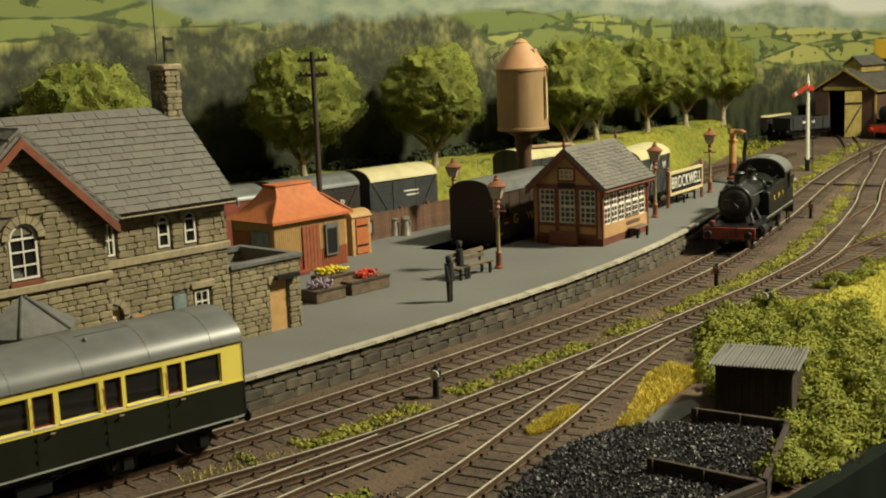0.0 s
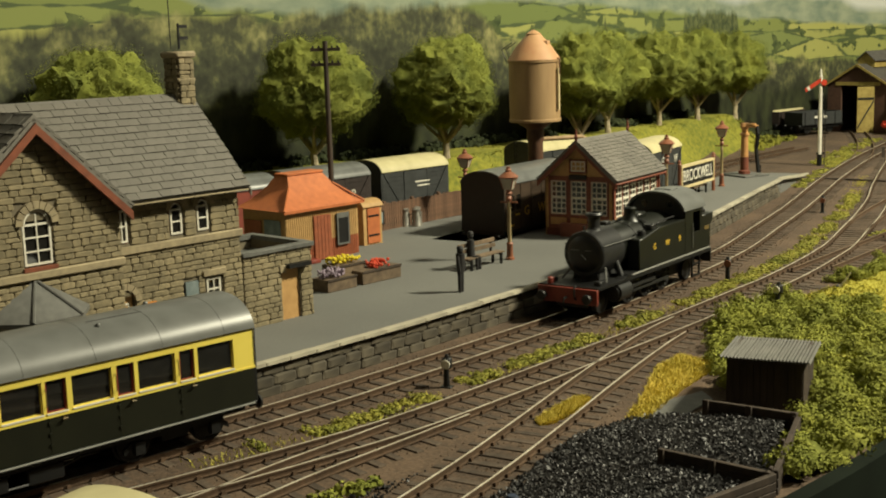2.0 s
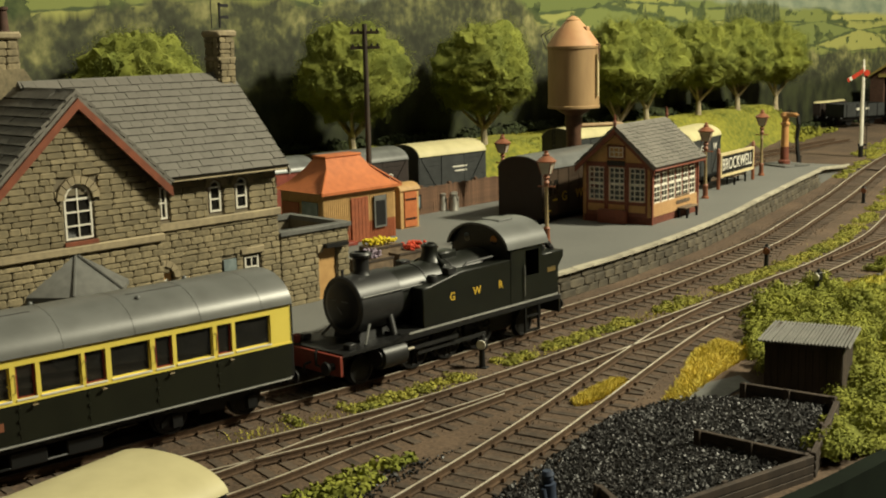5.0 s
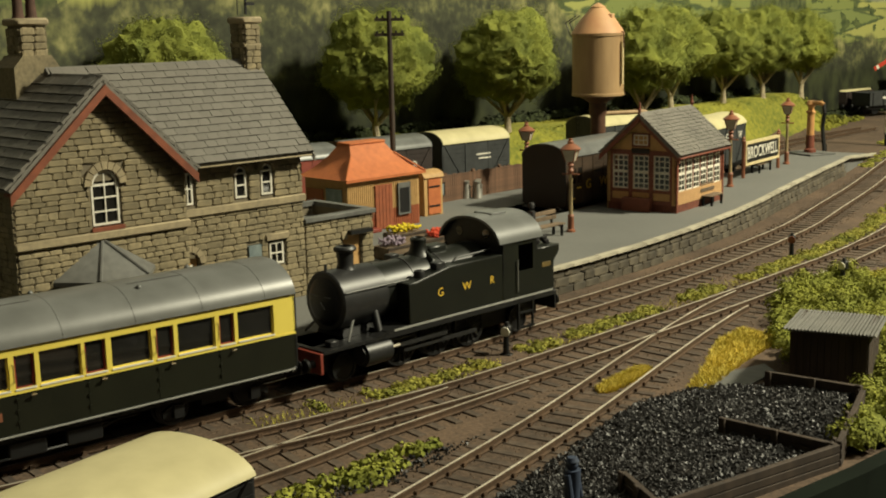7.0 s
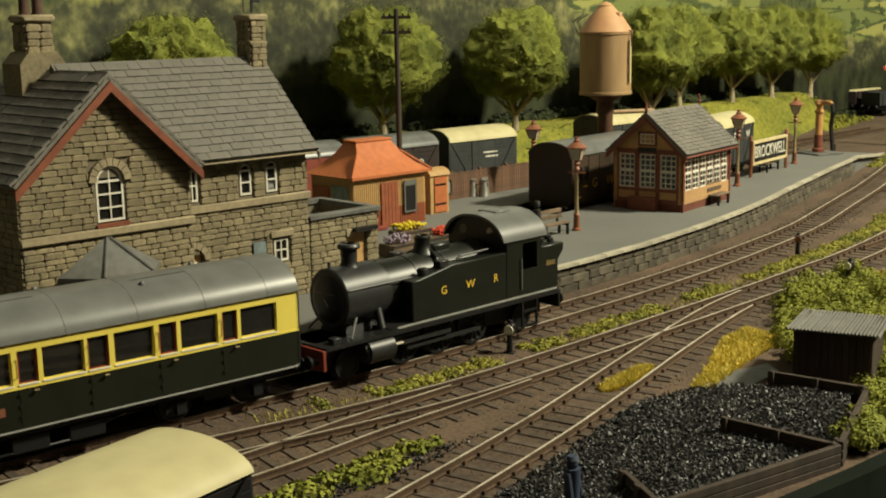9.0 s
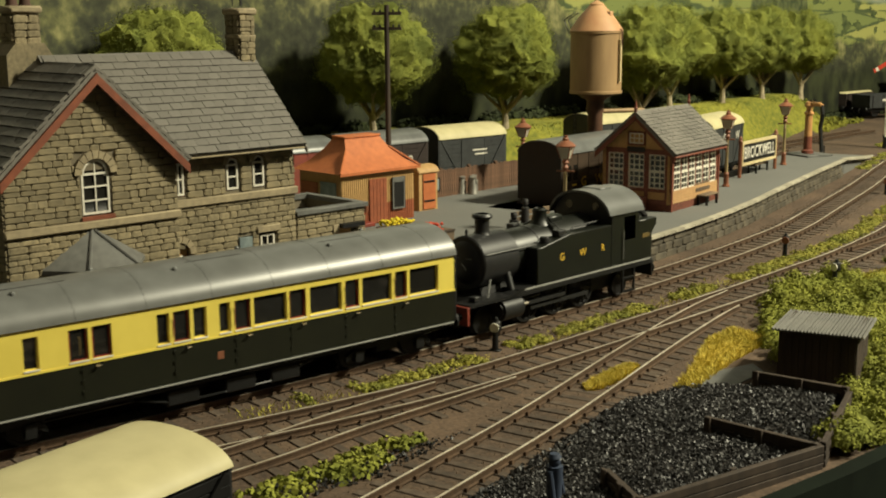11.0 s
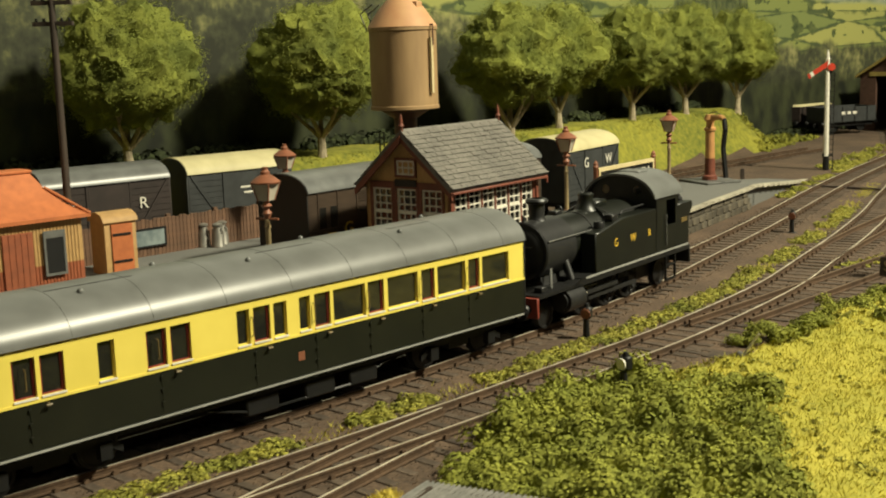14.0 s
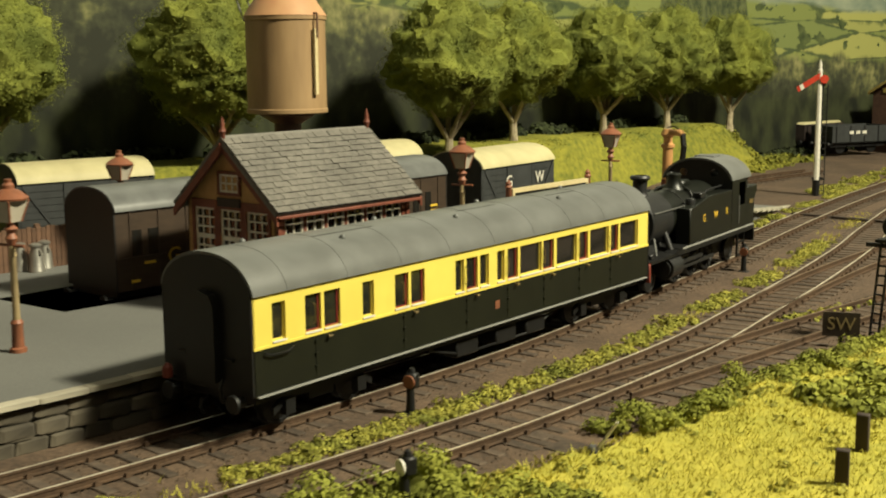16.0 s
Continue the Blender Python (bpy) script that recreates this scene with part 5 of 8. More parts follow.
def station():
    st = thing("station_building", "two-storey buff stone station house with grey slate roof", "station building", place(-347, 420, 0, -11.5))
    rng = random.Random(12)
    G, EAVE, RIDGE, XR = PLAT - .3, 79.0, 116.5, -33.0
    # right-hand range
    holes_r = [(2.9, 9.5, 61, 76), (28.5, 35.5, 61, 77), (41.8, 48.8, 61, 77), (33.5, 40.5, 31, 41), (44.5, 53.5, 30.5, 42), (-1, 9.5, G + 1, 40)]
    part("wall", panel(-2, 64, G, EAVE, -3, -0.7, holes_r), MORTAR, st, "buff stone front wall")
    stones(st, lambda z: (3.6, 64), G, 56.5, -0.4, holes_r, rng, as_parts=False)
    stones(st, lambda z: (3.6, 64), 60.2, EAVE - .5, -0.4, holes_r, rng)
    part("string_course", box(-0.7, 1.3, 3, 65, 56.6, 60.0, bevel=0.5), DRESSED, st)
    # gable wing in front
    X = 4.0
    apex_y, apex_z, ga, gb = -32.5, 114.0, -69.0, 2.6
    hw = (-38.5, -26.5, 58.8, 76.0)
    part("wing_wall", panel(ga, gb, G, EAVE - 2, X - 3, X - .7, [hw]), MORTAR, st, "buff stone gable wall")
    part("gable", prism([(ga, EAVE - 2), (gb, EAVE - 2), (apex_y, apex_z - 1)], "x", X - 3, X - .7), MORTAR, st)

    def span(z):
        if z <= EAVE - 2:
            return ga, gb
        f = (z - EAVE + 2) / (apex_z - EAVE + 1)
        return ga + (apex_y - ga) * f, gb + (apex_y - gb) * f

    hole_w = [(hw[0], hw[1], hw[2], 78.8), (hw[0] - 2.2, hw[1] + 2.2, 74, 81.5)]
    stones(st, span, G, 54, X - .4, [], rng, as_parts=False)
    stones(st, span, 57.4, 106.5, X - .4, hole_w, rng)
    part("wing_string_course", box(X - .7, X + 1.3, ga - .8, gb + .8, 54.0, 57.2, bevel=0.5), DRESSED, st)
    arch_stones(st, -32.5, 5.9, 74.6, X, 9, 3.0)
    sash(st, -38.2, -26.8, 59.4, 75.0, X, 1, 2)
    bm = bmesh.new()
    for k in range(8):
        a0, a1 = math.pi * k / 8, math.pi * (k + 1) / 8
        prism([(-32.5 - r * math.cos(a), 74.6 + r * math.sin(a)) for r, a in ((4.6, a0), (5.6, a0), (5.6, a1), (4.6, a1))], "x", X - 1.2, X - .5, bm)
    box(X - 1.1, X - .6, -32.75, -32.25, 74.6, 79.6, bm)
    part("arch_window_head", bm, WHITE, st, "white arched window head")
    part("arch_glass", prism([(-32.5 - 4.8 * math.cos(math.pi * k / 8), 74.4 + 4.8 * math.sin(math.pi * k / 8)) for k in range(9)], "x", X - 1.5, X - 1.25), GLASS, st)
    part("window_sill", box(X - .8, X + 1.0, -39.4, -25.6, 57.3, 58.8), BARGE, st, "red-brown sill")
    # upper small windows with arched heads
    for y0, y1, arched in ((3.6, 8.6, False), (29.2, 34.9, True), (42.5, 48.2, True)):
        sash(st, y0, y1, 61.6, 72.2 if arched else 74.6, 0, 0 if arched else 1, 1)
        part("reveal", box(-2.6, -1.6, y0 - .8, y1 + .8, 61, 77), BARGE, st)
        if arched:
            yc, r1 = (y0 + y1) / 2, (y1 - y0) / 2
            arch_stones(st, yc, 3.3, 72.2, 0, 5, 2.4)
            bm = bmesh.new()
            for k in range(6):
                a0, a1 = math.pi * k / 6, math.pi * (k + 1) / 6
                prism([(yc - r * math.cos(a), 71.9 + r * math.sin(a)) for r, a in ((r1 - .75, a0), (r1, a0), (r1, a1), (r1 - .75, a1))], "x", -1.2, -.5, bm)
            part("arch_window_head", bm, WHITE, st, "white arched window head")
            part("arch_glass", prism([(yc - (r1 - .5) * math.cos(math.pi * k / 6), 71.7 + (r1 - .5) * math.sin(math.pi * k / 6)) for k in range(7)], "x", -1.5, -1.25), GLASS, st)
    sash(st, 45.3, 52.6, 31, 40.6, 0, 1, 1)
    part("poster_frame", box(-0.6, 0.7, 33.8, 40.2, 31.2, 40.8), POSTER_BLUE, st, "framed faded blue poster")
    part("lintel", box(-.7, 1.1, 42.8, 55, 41.6, 44.6, bevel=.4), DRESSED, st)
    part("door_leaf", box(-2.4, -1.6, -.6, 9.1, G, 40), SB_TAN, st, "brown door in an arched opening")
    arch_stones(st, 4.3, 5.4, 37.4, 0, 7, 2.6)
    sash(st, 1.6, 7.6, 25, 37, -0.9, 1, 1)
    # right gable end and back
    bm = prism([(-66, G), (-0.7, G), (-0.7, EAVE), (XR, RIDGE - 1.5), (-66, EAVE)], "y", 61.5, 63.6)
    part("end_wall", bm, MORTAR, st)
    m0 = Matrix.Translation((0, 63.8 * MM, 0)) @ Matrix.Rotation(radians(90), 4, "Z")
    stones(st, lambda z: (0.7, 66) if z < EAVE else (0.7 + (z - EAVE) * 0.79, 66 - (z - EAVE) * 0.79), G, RIDGE - 4, 0, [], rng, m0, False)
    part("back_wall", box(-66, -64, ga, 62, G, EAVE), MORTAR, st)
    # side wall of the wing
    m0 = Matrix.Translation((0, ga * MM, 0)) @ Matrix.Rotation(radians(90), 4, "Z")
    part("wing_side_wall", box(-64, X - 1, ga, ga + 2, G, EAVE - 1), MORTAR, st)
    stones(st, lambda z: (-X, 64), G, EAVE - 1, 0, [], rng, m0, False)
    # roofs
    part("roof_front", slab_between((5, 3.4, EAVE - 1), (5, 66.5, EAVE - 1), (XR, 66.5, RIDGE), (XR, 3.4, RIDGE), 1.6), SLATE, st, "grey slate front roof slope")
    part("roof_front", slab_between((-2, -34, EAVE + 5.9), (-2, 3.4, EAVE + 5.9), (XR, 3.4, RIDGE), (XR, -34, RIDGE), 1.6), SLATE, st)
    part("roof_back", slab_between((-71, 66.5, EAVE - 1), (-71, -34, EAVE - 1), (XR, -34, RIDGE), (XR, 66.5, RIDGE), 1.6), SLATE, st, "grey slate back roof slope")
    up = Vector((XR - 5, 0, RIDGE - EAVE + 1))

    def outside_wing(c):
        # hidden below the wing's roof
        return c.y > 5.5 or (c.x < -1 and c.y > -32 and c.z > apex_z - 0.3 - abs(c.y - apex_y) * (apex_z - 77) / 38.5)

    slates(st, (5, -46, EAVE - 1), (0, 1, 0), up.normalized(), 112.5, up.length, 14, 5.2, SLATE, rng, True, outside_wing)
    part("ridge_tiles", prism([(XR - 2.4, RIDGE - 1.2), (XR, RIDGE + 1.4), (XR + 2.4, RIDGE - 1.2)], "y", -34, 66.5), SLATE, st)
    # wing roof
    XF = X + 4.5
    lo = 77.0
    for sgn, ye in ((1, gb + 3.4), (-1, ga - 3.4)):
        c4 = [(XF, ye, lo), (-70, ye, lo), (-70, apex_y, apex_z), (XF, apex_y, apex_z)]
        part("wing_roof", slab_between(*(c4 if sgn > 0 else c4[::-1]), 1.6), SLATE, st, "grey slate wing roof")
        upw = Vector((0, apex_y - ye, apex_z - lo))
        if sgn < 0:
            slates(st, (-70, ye, lo), (1, 0, 0), upw.normalized(), XF + 70, upw.length, 12, 5.2, SLATE_MESH, rng, False)
        else:
            slates(st, (XF, ye, lo), (-1, 0, 0), upw.normalized(), XF + 40, upw.length, 12, 5.2, SLATE_MESH, rng, False, lambda c: c.x > 5 - (c.z - EAVE) * 0.92)
        part("barge_board", slab_between((XF + .4, ye, lo - 1.7), (XF + .4, apex_y, apex_z - 1.7), (XF + .4, apex_y, apex_z - 5.4), (XF + .4, ye, lo - 5.4), 1.2), BARGE, st, "red-brown barge board")
        part("soffit", slab_between((X, ye, lo - 2), (XF - 1, ye, lo - 2), (XF - 1, apex_y, apex_z - 2), (X, apex_y, apex_z - 2), .5), BARGE, st)
    part("wing_ridge", prism([(apex_y - 2.2, apex_z - 1.2), (apex_y, apex_z + 1.6), (apex_y + 2.2, apex_z - 1.2)], "x", -70, XF), SLATE, st)
    part("gutter", box(4.7, 5.6, 3, 66, EAVE - 2.4, EAVE - 1.7, bevel=.2), DRESSED, st)
    part("end_barge", slab_between((5, 67.2, EAVE - 2.2), (XR, 67.2, RIDGE - 1.4), (XR, 67.2, RIDGE - 4), (5, 67.2, EAVE - 4.8), .8), SLATE, st)
    chimney(st, -38, -28, 57.5, 65.5, 110, 136, rng)
    ch = chimney(st, -53, -42, -39, -28, 104, 137, rng, 2)
    part("chimney_shoulder", prism([(-43.5, 103), (-24.5, 103), (-24.5, 118), (-27.5, 122.5), (-39.5, 122.5), (-43.5, 118)], "x", -55.5, -39.5), STONE, ch, "stepped stone shoulder")
    # signal arms and wire on the chimney stack
    part("aerial", cyl((-33, 58, 137), (-33, 58, 175), .25, n=5), BLACK, st)
    bm = box(-33.4, -32.6, 62, 62.8, 137, 148)
    box(-33.4, -32.6, 62, 67, 146, 147.4, bm)
    box(-33.4, -32.6, 62, 67, 141, 142.4, bm)
    part("cowl", bm, BLACK, st, "black metal cowl on the chimney")
    # bay window with leaded roof
    by0, by1 = -57, -13
    base = [(X, by0 + 4), (X + 12, by0 + 14), (X + 12, by1 - 14), (X, by1 - 4)]
    part("bay_wall", prism(base, "z", G, 40), DRESSED, st, "stone bay window")
    eave = [(X - .5, by0), (X + 14.5, by0 + 12), (X + 14.5, by1 - 12), (X - .5, by1)]
    bm = bmesh.new()
    lo_v = [bm.verts.new((x, y, 41.0)) for x, y in eave]
    tops = [bm.verts.new((X - .5, -36, 54)), bm.verts.new((X - .5, -34, 54))]
    bm.faces.new((lo_v[0], lo_v[1], tops[0]))
    bm.faces.new((lo_v[1], lo_v[2], tops[1], tops[0]))
    bm.faces.new((lo_v[2], lo_v[3], tops[1]))
    bot = [bm.verts.new((x, y, 39.4)) for x, y in eave]
    for i in range(3):
        bm.faces.new((lo_v[i], bot[i], bot[i + 1], lo_v[i + 1]))
    bm.faces.new(bot)
    bmesh.ops.recalc_face_normals(bm, faces=bm.faces)
    part("bay_roof", bm, LEAD, st, "grey lead hipped bay roof")
    for a, b in ((lo_e, (X - .5, -35, 54.3)) for lo_e in ((X + 14.5, by0 + 12, 41.2), (X + 14.5, by1 - 12, 41.2))):
        part("lead_roll", cyl(a, b, .6, n=6), LEAD, st)
    for k in range(3):
        y = by0 + 15 + k * 5.4
        sash(st, y, y + 4.6, 22, 36, X + 13.0, 0, 1)
    part("notice", box(-.4, .7, 12.5, 19, 24, 36), POSTER_ORANGE, st, "orange poster on the wall")
    part("drain_pipe", cyl((1.2, 1.6, G), (1.2, 1.6, 74), .7, n=8), BARGE, st)
    # flat-roofed annex
    ah = [(86, 96.5, G, 38)]
    part("annex_wall", panel(64, 104, G, 46.5, -3, -.7, ah), MORTAR, st)
    stones(st, lambda z: (64.4, 104), G, 46.5, -.4, ah, rng, as_parts=False)
    part("annex_end", box(-40, -.7, 101, 103.6, G, 46.5), MORTAR, st)
    m0 = Matrix.Translation((0, 103.8 * MM, 0)) @ Matrix.Rotation(radians(90), 4, "Z")
    stones(st, lambda z: (0.7, 40), G, 46.5, 0, [], rng, m0, False)
    part("annex_back", box(-42, -40, 64, 104, G, 46.5), MORTAR, st)
    bm = box(-4, 1.4, 63.8, 105, 46.5, 48.6, bevel=.3)
    box(-43, -39, 63.8, 105, 46.5, 48.6, bm)
    box(-39, -4, 101, 105, 46.5, 48.6, bm)
    part("annex_coping", bm, LEAD, st, "grey stone coping")
    part("annex_roof", box(-39.6, -4.1, 64, 101, 41, 42), LEAD, st)
    part("annex_inner_wall", box(-6, -4, 64, 101, 42, 46), DRESSED, st)
    part("annex_door", box(-2.2, -1.4, 86, 96.5, G, 38), SB_TAN, st, "tan plank door")
    part("annex_lintel", box(-.6, .9, 84.4, 88, 36.4, 40, bevel=.3), DRESSED, st)
    part("annex_bracket", box(-.4, 3.4, 88, 101, 38.4, 40.2), BLACK, st)
    return st


station()


def hut():
    h = thing("lamp_room_hut", "tan and red corrugated hut with a terracotta hipped roof", "hut", place(-409, 629, 0, -12))
    Y0, Y1, D, Z = -17, 38, 38, PLAT
    dado = 26.0
    for name, b in (("front", (-1, 0, Y0, Y1)), ("back", (-D, -D + 1, Y0, Y1)), ("near_end", (-D + 1, -1, Y0, Y0 + 1)), ("far_end", (-D + 1, -1, Y1 - 1, Y1))):
        part("lower_wall", box(b[0], b[1], b[2], b[3], Z, dado), HUT_RED, h, "brick-red lower cladding")
        part("upper_wall", box(b[0], b[1], b[2], b[3], dado, 46), HUT_CREAM, h, "tan corrugated upper cladding")
    bm, bm2 = bmesh.new(), bmesh.new()
    y = Y0 + .8
    while y < Y1 - .4:
        cyl((-.05, y, dado), (-.05, y, 45.6), .42, n=6, bm=bm)
        cyl((-.05, y, Z), (-.05, y, dado), .42, n=6, bm=bm2)
        y += 1.5
    x = -D + .8
    while x < -.4:
        cyl((x, Y0, dado), (x, Y0, 45.6), .42, n=6, bm=bm)
        cyl((x, Y0, Z), (x, Y0, dado), .42, n=6, bm=bm2)
        x += 1.5
    part("upper_corrugation", bm, HUT_CREAM, h)
    part("lower_corrugation", bm2, HUT_RED, h)
    rings = [((-D - 3, 3), (Y0 - 3, Y1 + 3), 45.5), ((-D + 3, -3), (Y0 + 4, Y1 - 4), 50), ((-D + 9, -9), (Y0 + 11, Y1 - 11), 57.0), ((-D + 14, -14), (Y0 + 14.5, Y1 - 14.5), 63.5)]
    bm = bmesh.new()
    prev = None
    for (xa, xb), (ya, yb), z in rings:
        r = [bm.verts.new(v) for v in ((xa, ya, z), (xb, ya, z), (xb, yb, z), (xa, yb, z))]
        if prev:
            for i in range(4):
                bm.faces.new((prev[i], prev[(i + 1) % 4], r[(i + 1) % 4], r[i]))
        else:
            bm.faces.new(r[::-1])
        prev = r
    bm.faces.new(prev)
    part("roof", bm, TERRACOTTA, h, "terracotta flared hipped roof")
    part("ridge_cap", box(-D + 13, -13, Y0 + 13.6, Y1 - 13.6, 63.2, 64.6, bevel=.4), TERRACOTTA, h)
    part("eaves_board", panel(Y0 - 3.1, Y1 + 3.1, 44.3, 45.8, 2.2, 3.1, []), TERRACOTTA, h)
    for (xa, ya, za), (xb, yb, zb) in (((3, Y0 - 3, 45.7), (-9, Y0 + 11, 57.2)), ((3, Y1 + 3, 45.7), (-9, Y1 - 11, 57.2))):
        part("hip_roll", cyl((xa, ya, za), (xb, yb, zb), .7, n=6), TERRACOTTA, h)
    door = part("door", box(0, .8, 3, 16, Z + .2, 40.6), HUT_RED, h, "brick-red plank door")
    for k in range(5):
        part("plank", box(.8, 1.05, 3.2 + k * 2.6, 5.5 + k * 2.6, Z + .5, 40.2), HUT_RED, door)
    n = part("notice_board", box(.4, 1.3, 20.5, 29.5, 21.8, 40), BLACK, h, "black notice board")
    part("board_rim", panel(20.2, 29.8, 21.5, 40.3, 1.3, 1.6, [(21.2, 28.8, 22.5, 37.2)]), LEAD, n)
    part("notice_bar", box(1.3, 1.5, 22, 28, 38, 39), WHITE, n)
    part("poster", box(-18, -4, Y0 - 1.0, Y0 - .4, 29, 40), POSTER_BLUE, h, "faded blue poster")
    part("hatch", box(-36, -21, Y0 - 1.0, Y0 - .4, 28, 39), HUT_RED, h)
    for k, y in enumerate((-4, -1)):
        part("fire_bucket", lathe([(1.2, 0), (1.7, 3.0), (1.7, 3.3)], 10, at=(1.9, y, Z + 8)), LAMP_RED, h, "dull red fire bucket")
    part("trolley", box(1, 7, -7, 2, Z, Z + 2.2, bevel=.4), BUFFER_RED, h)
    # small store with arched roof beyond
    s = thing("small_store", "small tan store with arched roof and red door", "shed", place(-411, 686, 0, -14))
    bm = prism([(-14, Z), (0, Z), (0, 38)] + [(-7 + 7 * math.cos(math.pi * k / 8), 38 + 3.6 * math.sin(math.pi * k / 8)) for k in range(1, 8)] + [(-14, 38)], "y", 0, 15)
    part("body", bm, HUT_CREAM, s)
    part("roof", prism([(-7 + 8 * math.cos(math.pi * k / 10), 38 + 4.4 * math.sin(math.pi * k / 10)) for k in range(11)], "y", -.8, 15.8), HUT_CREAM, s)
    d = part("door", box(0, .7, 3, 13, Z + 1, 37), TERRACOTTA, s, "red plank door")
    for z in (20, 32):
        part("strap_hinge", box(.7, 1.1, 3.5, 12, z, z + 1), BLACK, d)
    return h


hut()


def signal_box():
    b = thing("signal_box", "tan and red signal box with slate roof and white windows", "signal box", place(-279, 762, 0, -3))
    D, L, Z = 47.0, 68.0, PLAT
    EA, AP = 52.0, 72.0
    rng = random.Random(5)
    # brick base
    part("base", box(-D, 0, 0, L, Z, Z + 4.5), SB_BRICK, b, "red brick plinth")
    # front wall with window strip
    wz0, wz1 = 27.0, 48.5
    bays = [(4 + k * 10.2, 4 + k * 10.2 + 9.0) for k in range(6)]
    part("front_lower", box(-1, 0, 0, L, Z + 4.5, wz0 - .6), SB_PINK, b, "pale tan boarded lower front")
    part("front_frame", panel(0, L, wz0 - .6, EA, -1, 0, [(a, c, wz0, wz1) for a, c in bays]), SB_RED, b, "oxide-red window framing")
    for a, c in bays:
        sash(b, a, c, wz0, (wz0 + wz1) / 2, .3, 1, 2)
        sash(b, a, c, (wz0 + wz1) / 2, wz1, .1, 1, 2)
    for k in range(5):
        part("board", box(0, .35, .4, L - .4, Z + 5 + k * 1.6, Z + 6.2 + k * 1.6), SB_PINK, b)
    for y in (0.2, L - 1.8):
        part("corner_post", box(-.4, .7, y, y + 1.6, Z, EA), SB_RED, b)
    part("back_wall", box(-D, -D + 1, 0, L, Z, EA), SB_TAN, b)
    # near end (faces -y) and far end
    for y0, y1, face in ((0, 1, 1), (L - 1, L, 0)):
        m0 = Matrix.Translation((0, (y0 if face else y1) * MM, 0)) @ Matrix.Rotation(radians(-90 if face else 90), 4, "Z")
        holes = [(4, 15, 28, 49), (18, 29, 28, 49), (32, 43, 28, 49)] if face else [(32, 43, 28, 49)]
        if not face:
            holes = [(4, 15, 28, 49)]
        # local y along the wall from the back to the front corner (near end) or front to back
        span = (-D, 0) if face else (0, D)
        hs = [(span[0] + h[0], span[0] + h[1], h[2], h[3]) for h in holes]
        part("end_wall", panel(span[0], span[1], Z + 4.5, EA, -1, 0, hs), SB_TAN, b, "tan boarded end wall", m0)
        part("end_gable", prism([(span[0], EA), (span[1], EA), (sum(span) / 2, AP)], "x", -1, 0), SB_TAN, b, "", m0)
        for h in hs:
            sash(b, h[0], h[1], h[2], (h[2] + h[3]) / 2, .2, 2, 2, m0=m0)
            sash(b, h[0], h[1], (h[2] + h[3]) / 2, h[3], .2, 2, 2, m0=m0)
            part("window_post", panel(h[0] - 1.4, h[1] + 1.4, Z + 4.5, EA, 0, .5, [(h[0], h[1], h[2], h[3]), (h[0] - .3, h[1] + .3, Z + 7, h[2] - 2)]), SB_RED, b, "", m0)
        mid = sum(span) / 2
        if face:
            sash(b, mid - 5, mid + 5, 55, 61.5, .9, 2, 1, m0=m0)
            part("gable_window_frame", panel(mid - 6, mid + 6, 54, 62.5, 0, .8, [(mid - 5, mid + 5, 55, 61.5)]), SB_RED, b, "", m0)
            part("name_board", box(.5, 1.0, mid - 6, mid + 6, 50, 53), BLACK, b, "black name board", m0)
            part("coal_bunker", box(.5, 4.5, mid - 11, mid + 8, Z, Z + 8.5, bevel=.3), SB_RED, b, "red-brown bunker against the wall", m0)
        for sgn in (-1, 1):
            ye = span[0] - 3.5 if sgn < 0 else span[1] + 3.5
            part("barge_board", slab_between((3.0, ye, EA - 3.4), (3.0, mid, AP + 0.6), (3.0, mid, AP - 2.8), (3.0, ye, EA - 6.6), 1.0), SB_RED, b, "oxide-red barge board", m0)
        part("finial", lathe([(.9, 0), (.9, 6), (1.4, 6.6), (.7, 8), (.9, 9), (.1, 12)], 8, at=(2.4, mid, AP - 2)), SB_RED, b, "red turned finial", m0)
    for sgn in (0, 1):
        xe = 3.6 if sgn else -D - 3.6
        p4 = [(xe, -3.2, EA - 2.6), (xe, L + 3.2, EA - 2.6), (-D / 2, L + 3.2, AP + 1.4), (-D / 2, -3.2, AP + 1.4)]
        r = part("roof", slab_between(*(p4 if sgn else p4[::-1]), 1.2), SLATE, b, "grey slate roof slope")
        up = Vector((-D / 2 - xe, 0, AP - EA + 4))
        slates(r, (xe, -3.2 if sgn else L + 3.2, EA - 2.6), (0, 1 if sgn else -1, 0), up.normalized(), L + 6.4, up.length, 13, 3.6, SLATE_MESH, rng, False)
    part("ridge", prism([(-D / 2 - 1.6, AP + .9), (-D / 2, AP + 3.2), (-D / 2 + 1.6, AP + .9)], "y", -3.2, L + 3.2), SLATE, b)
    part("gutter", box(3.2, 4.4, -2.6, L + 2.6, EA - 4.4, EA - 3.2, bevel=.3), SB_RED, b)
    return b


signal_box()


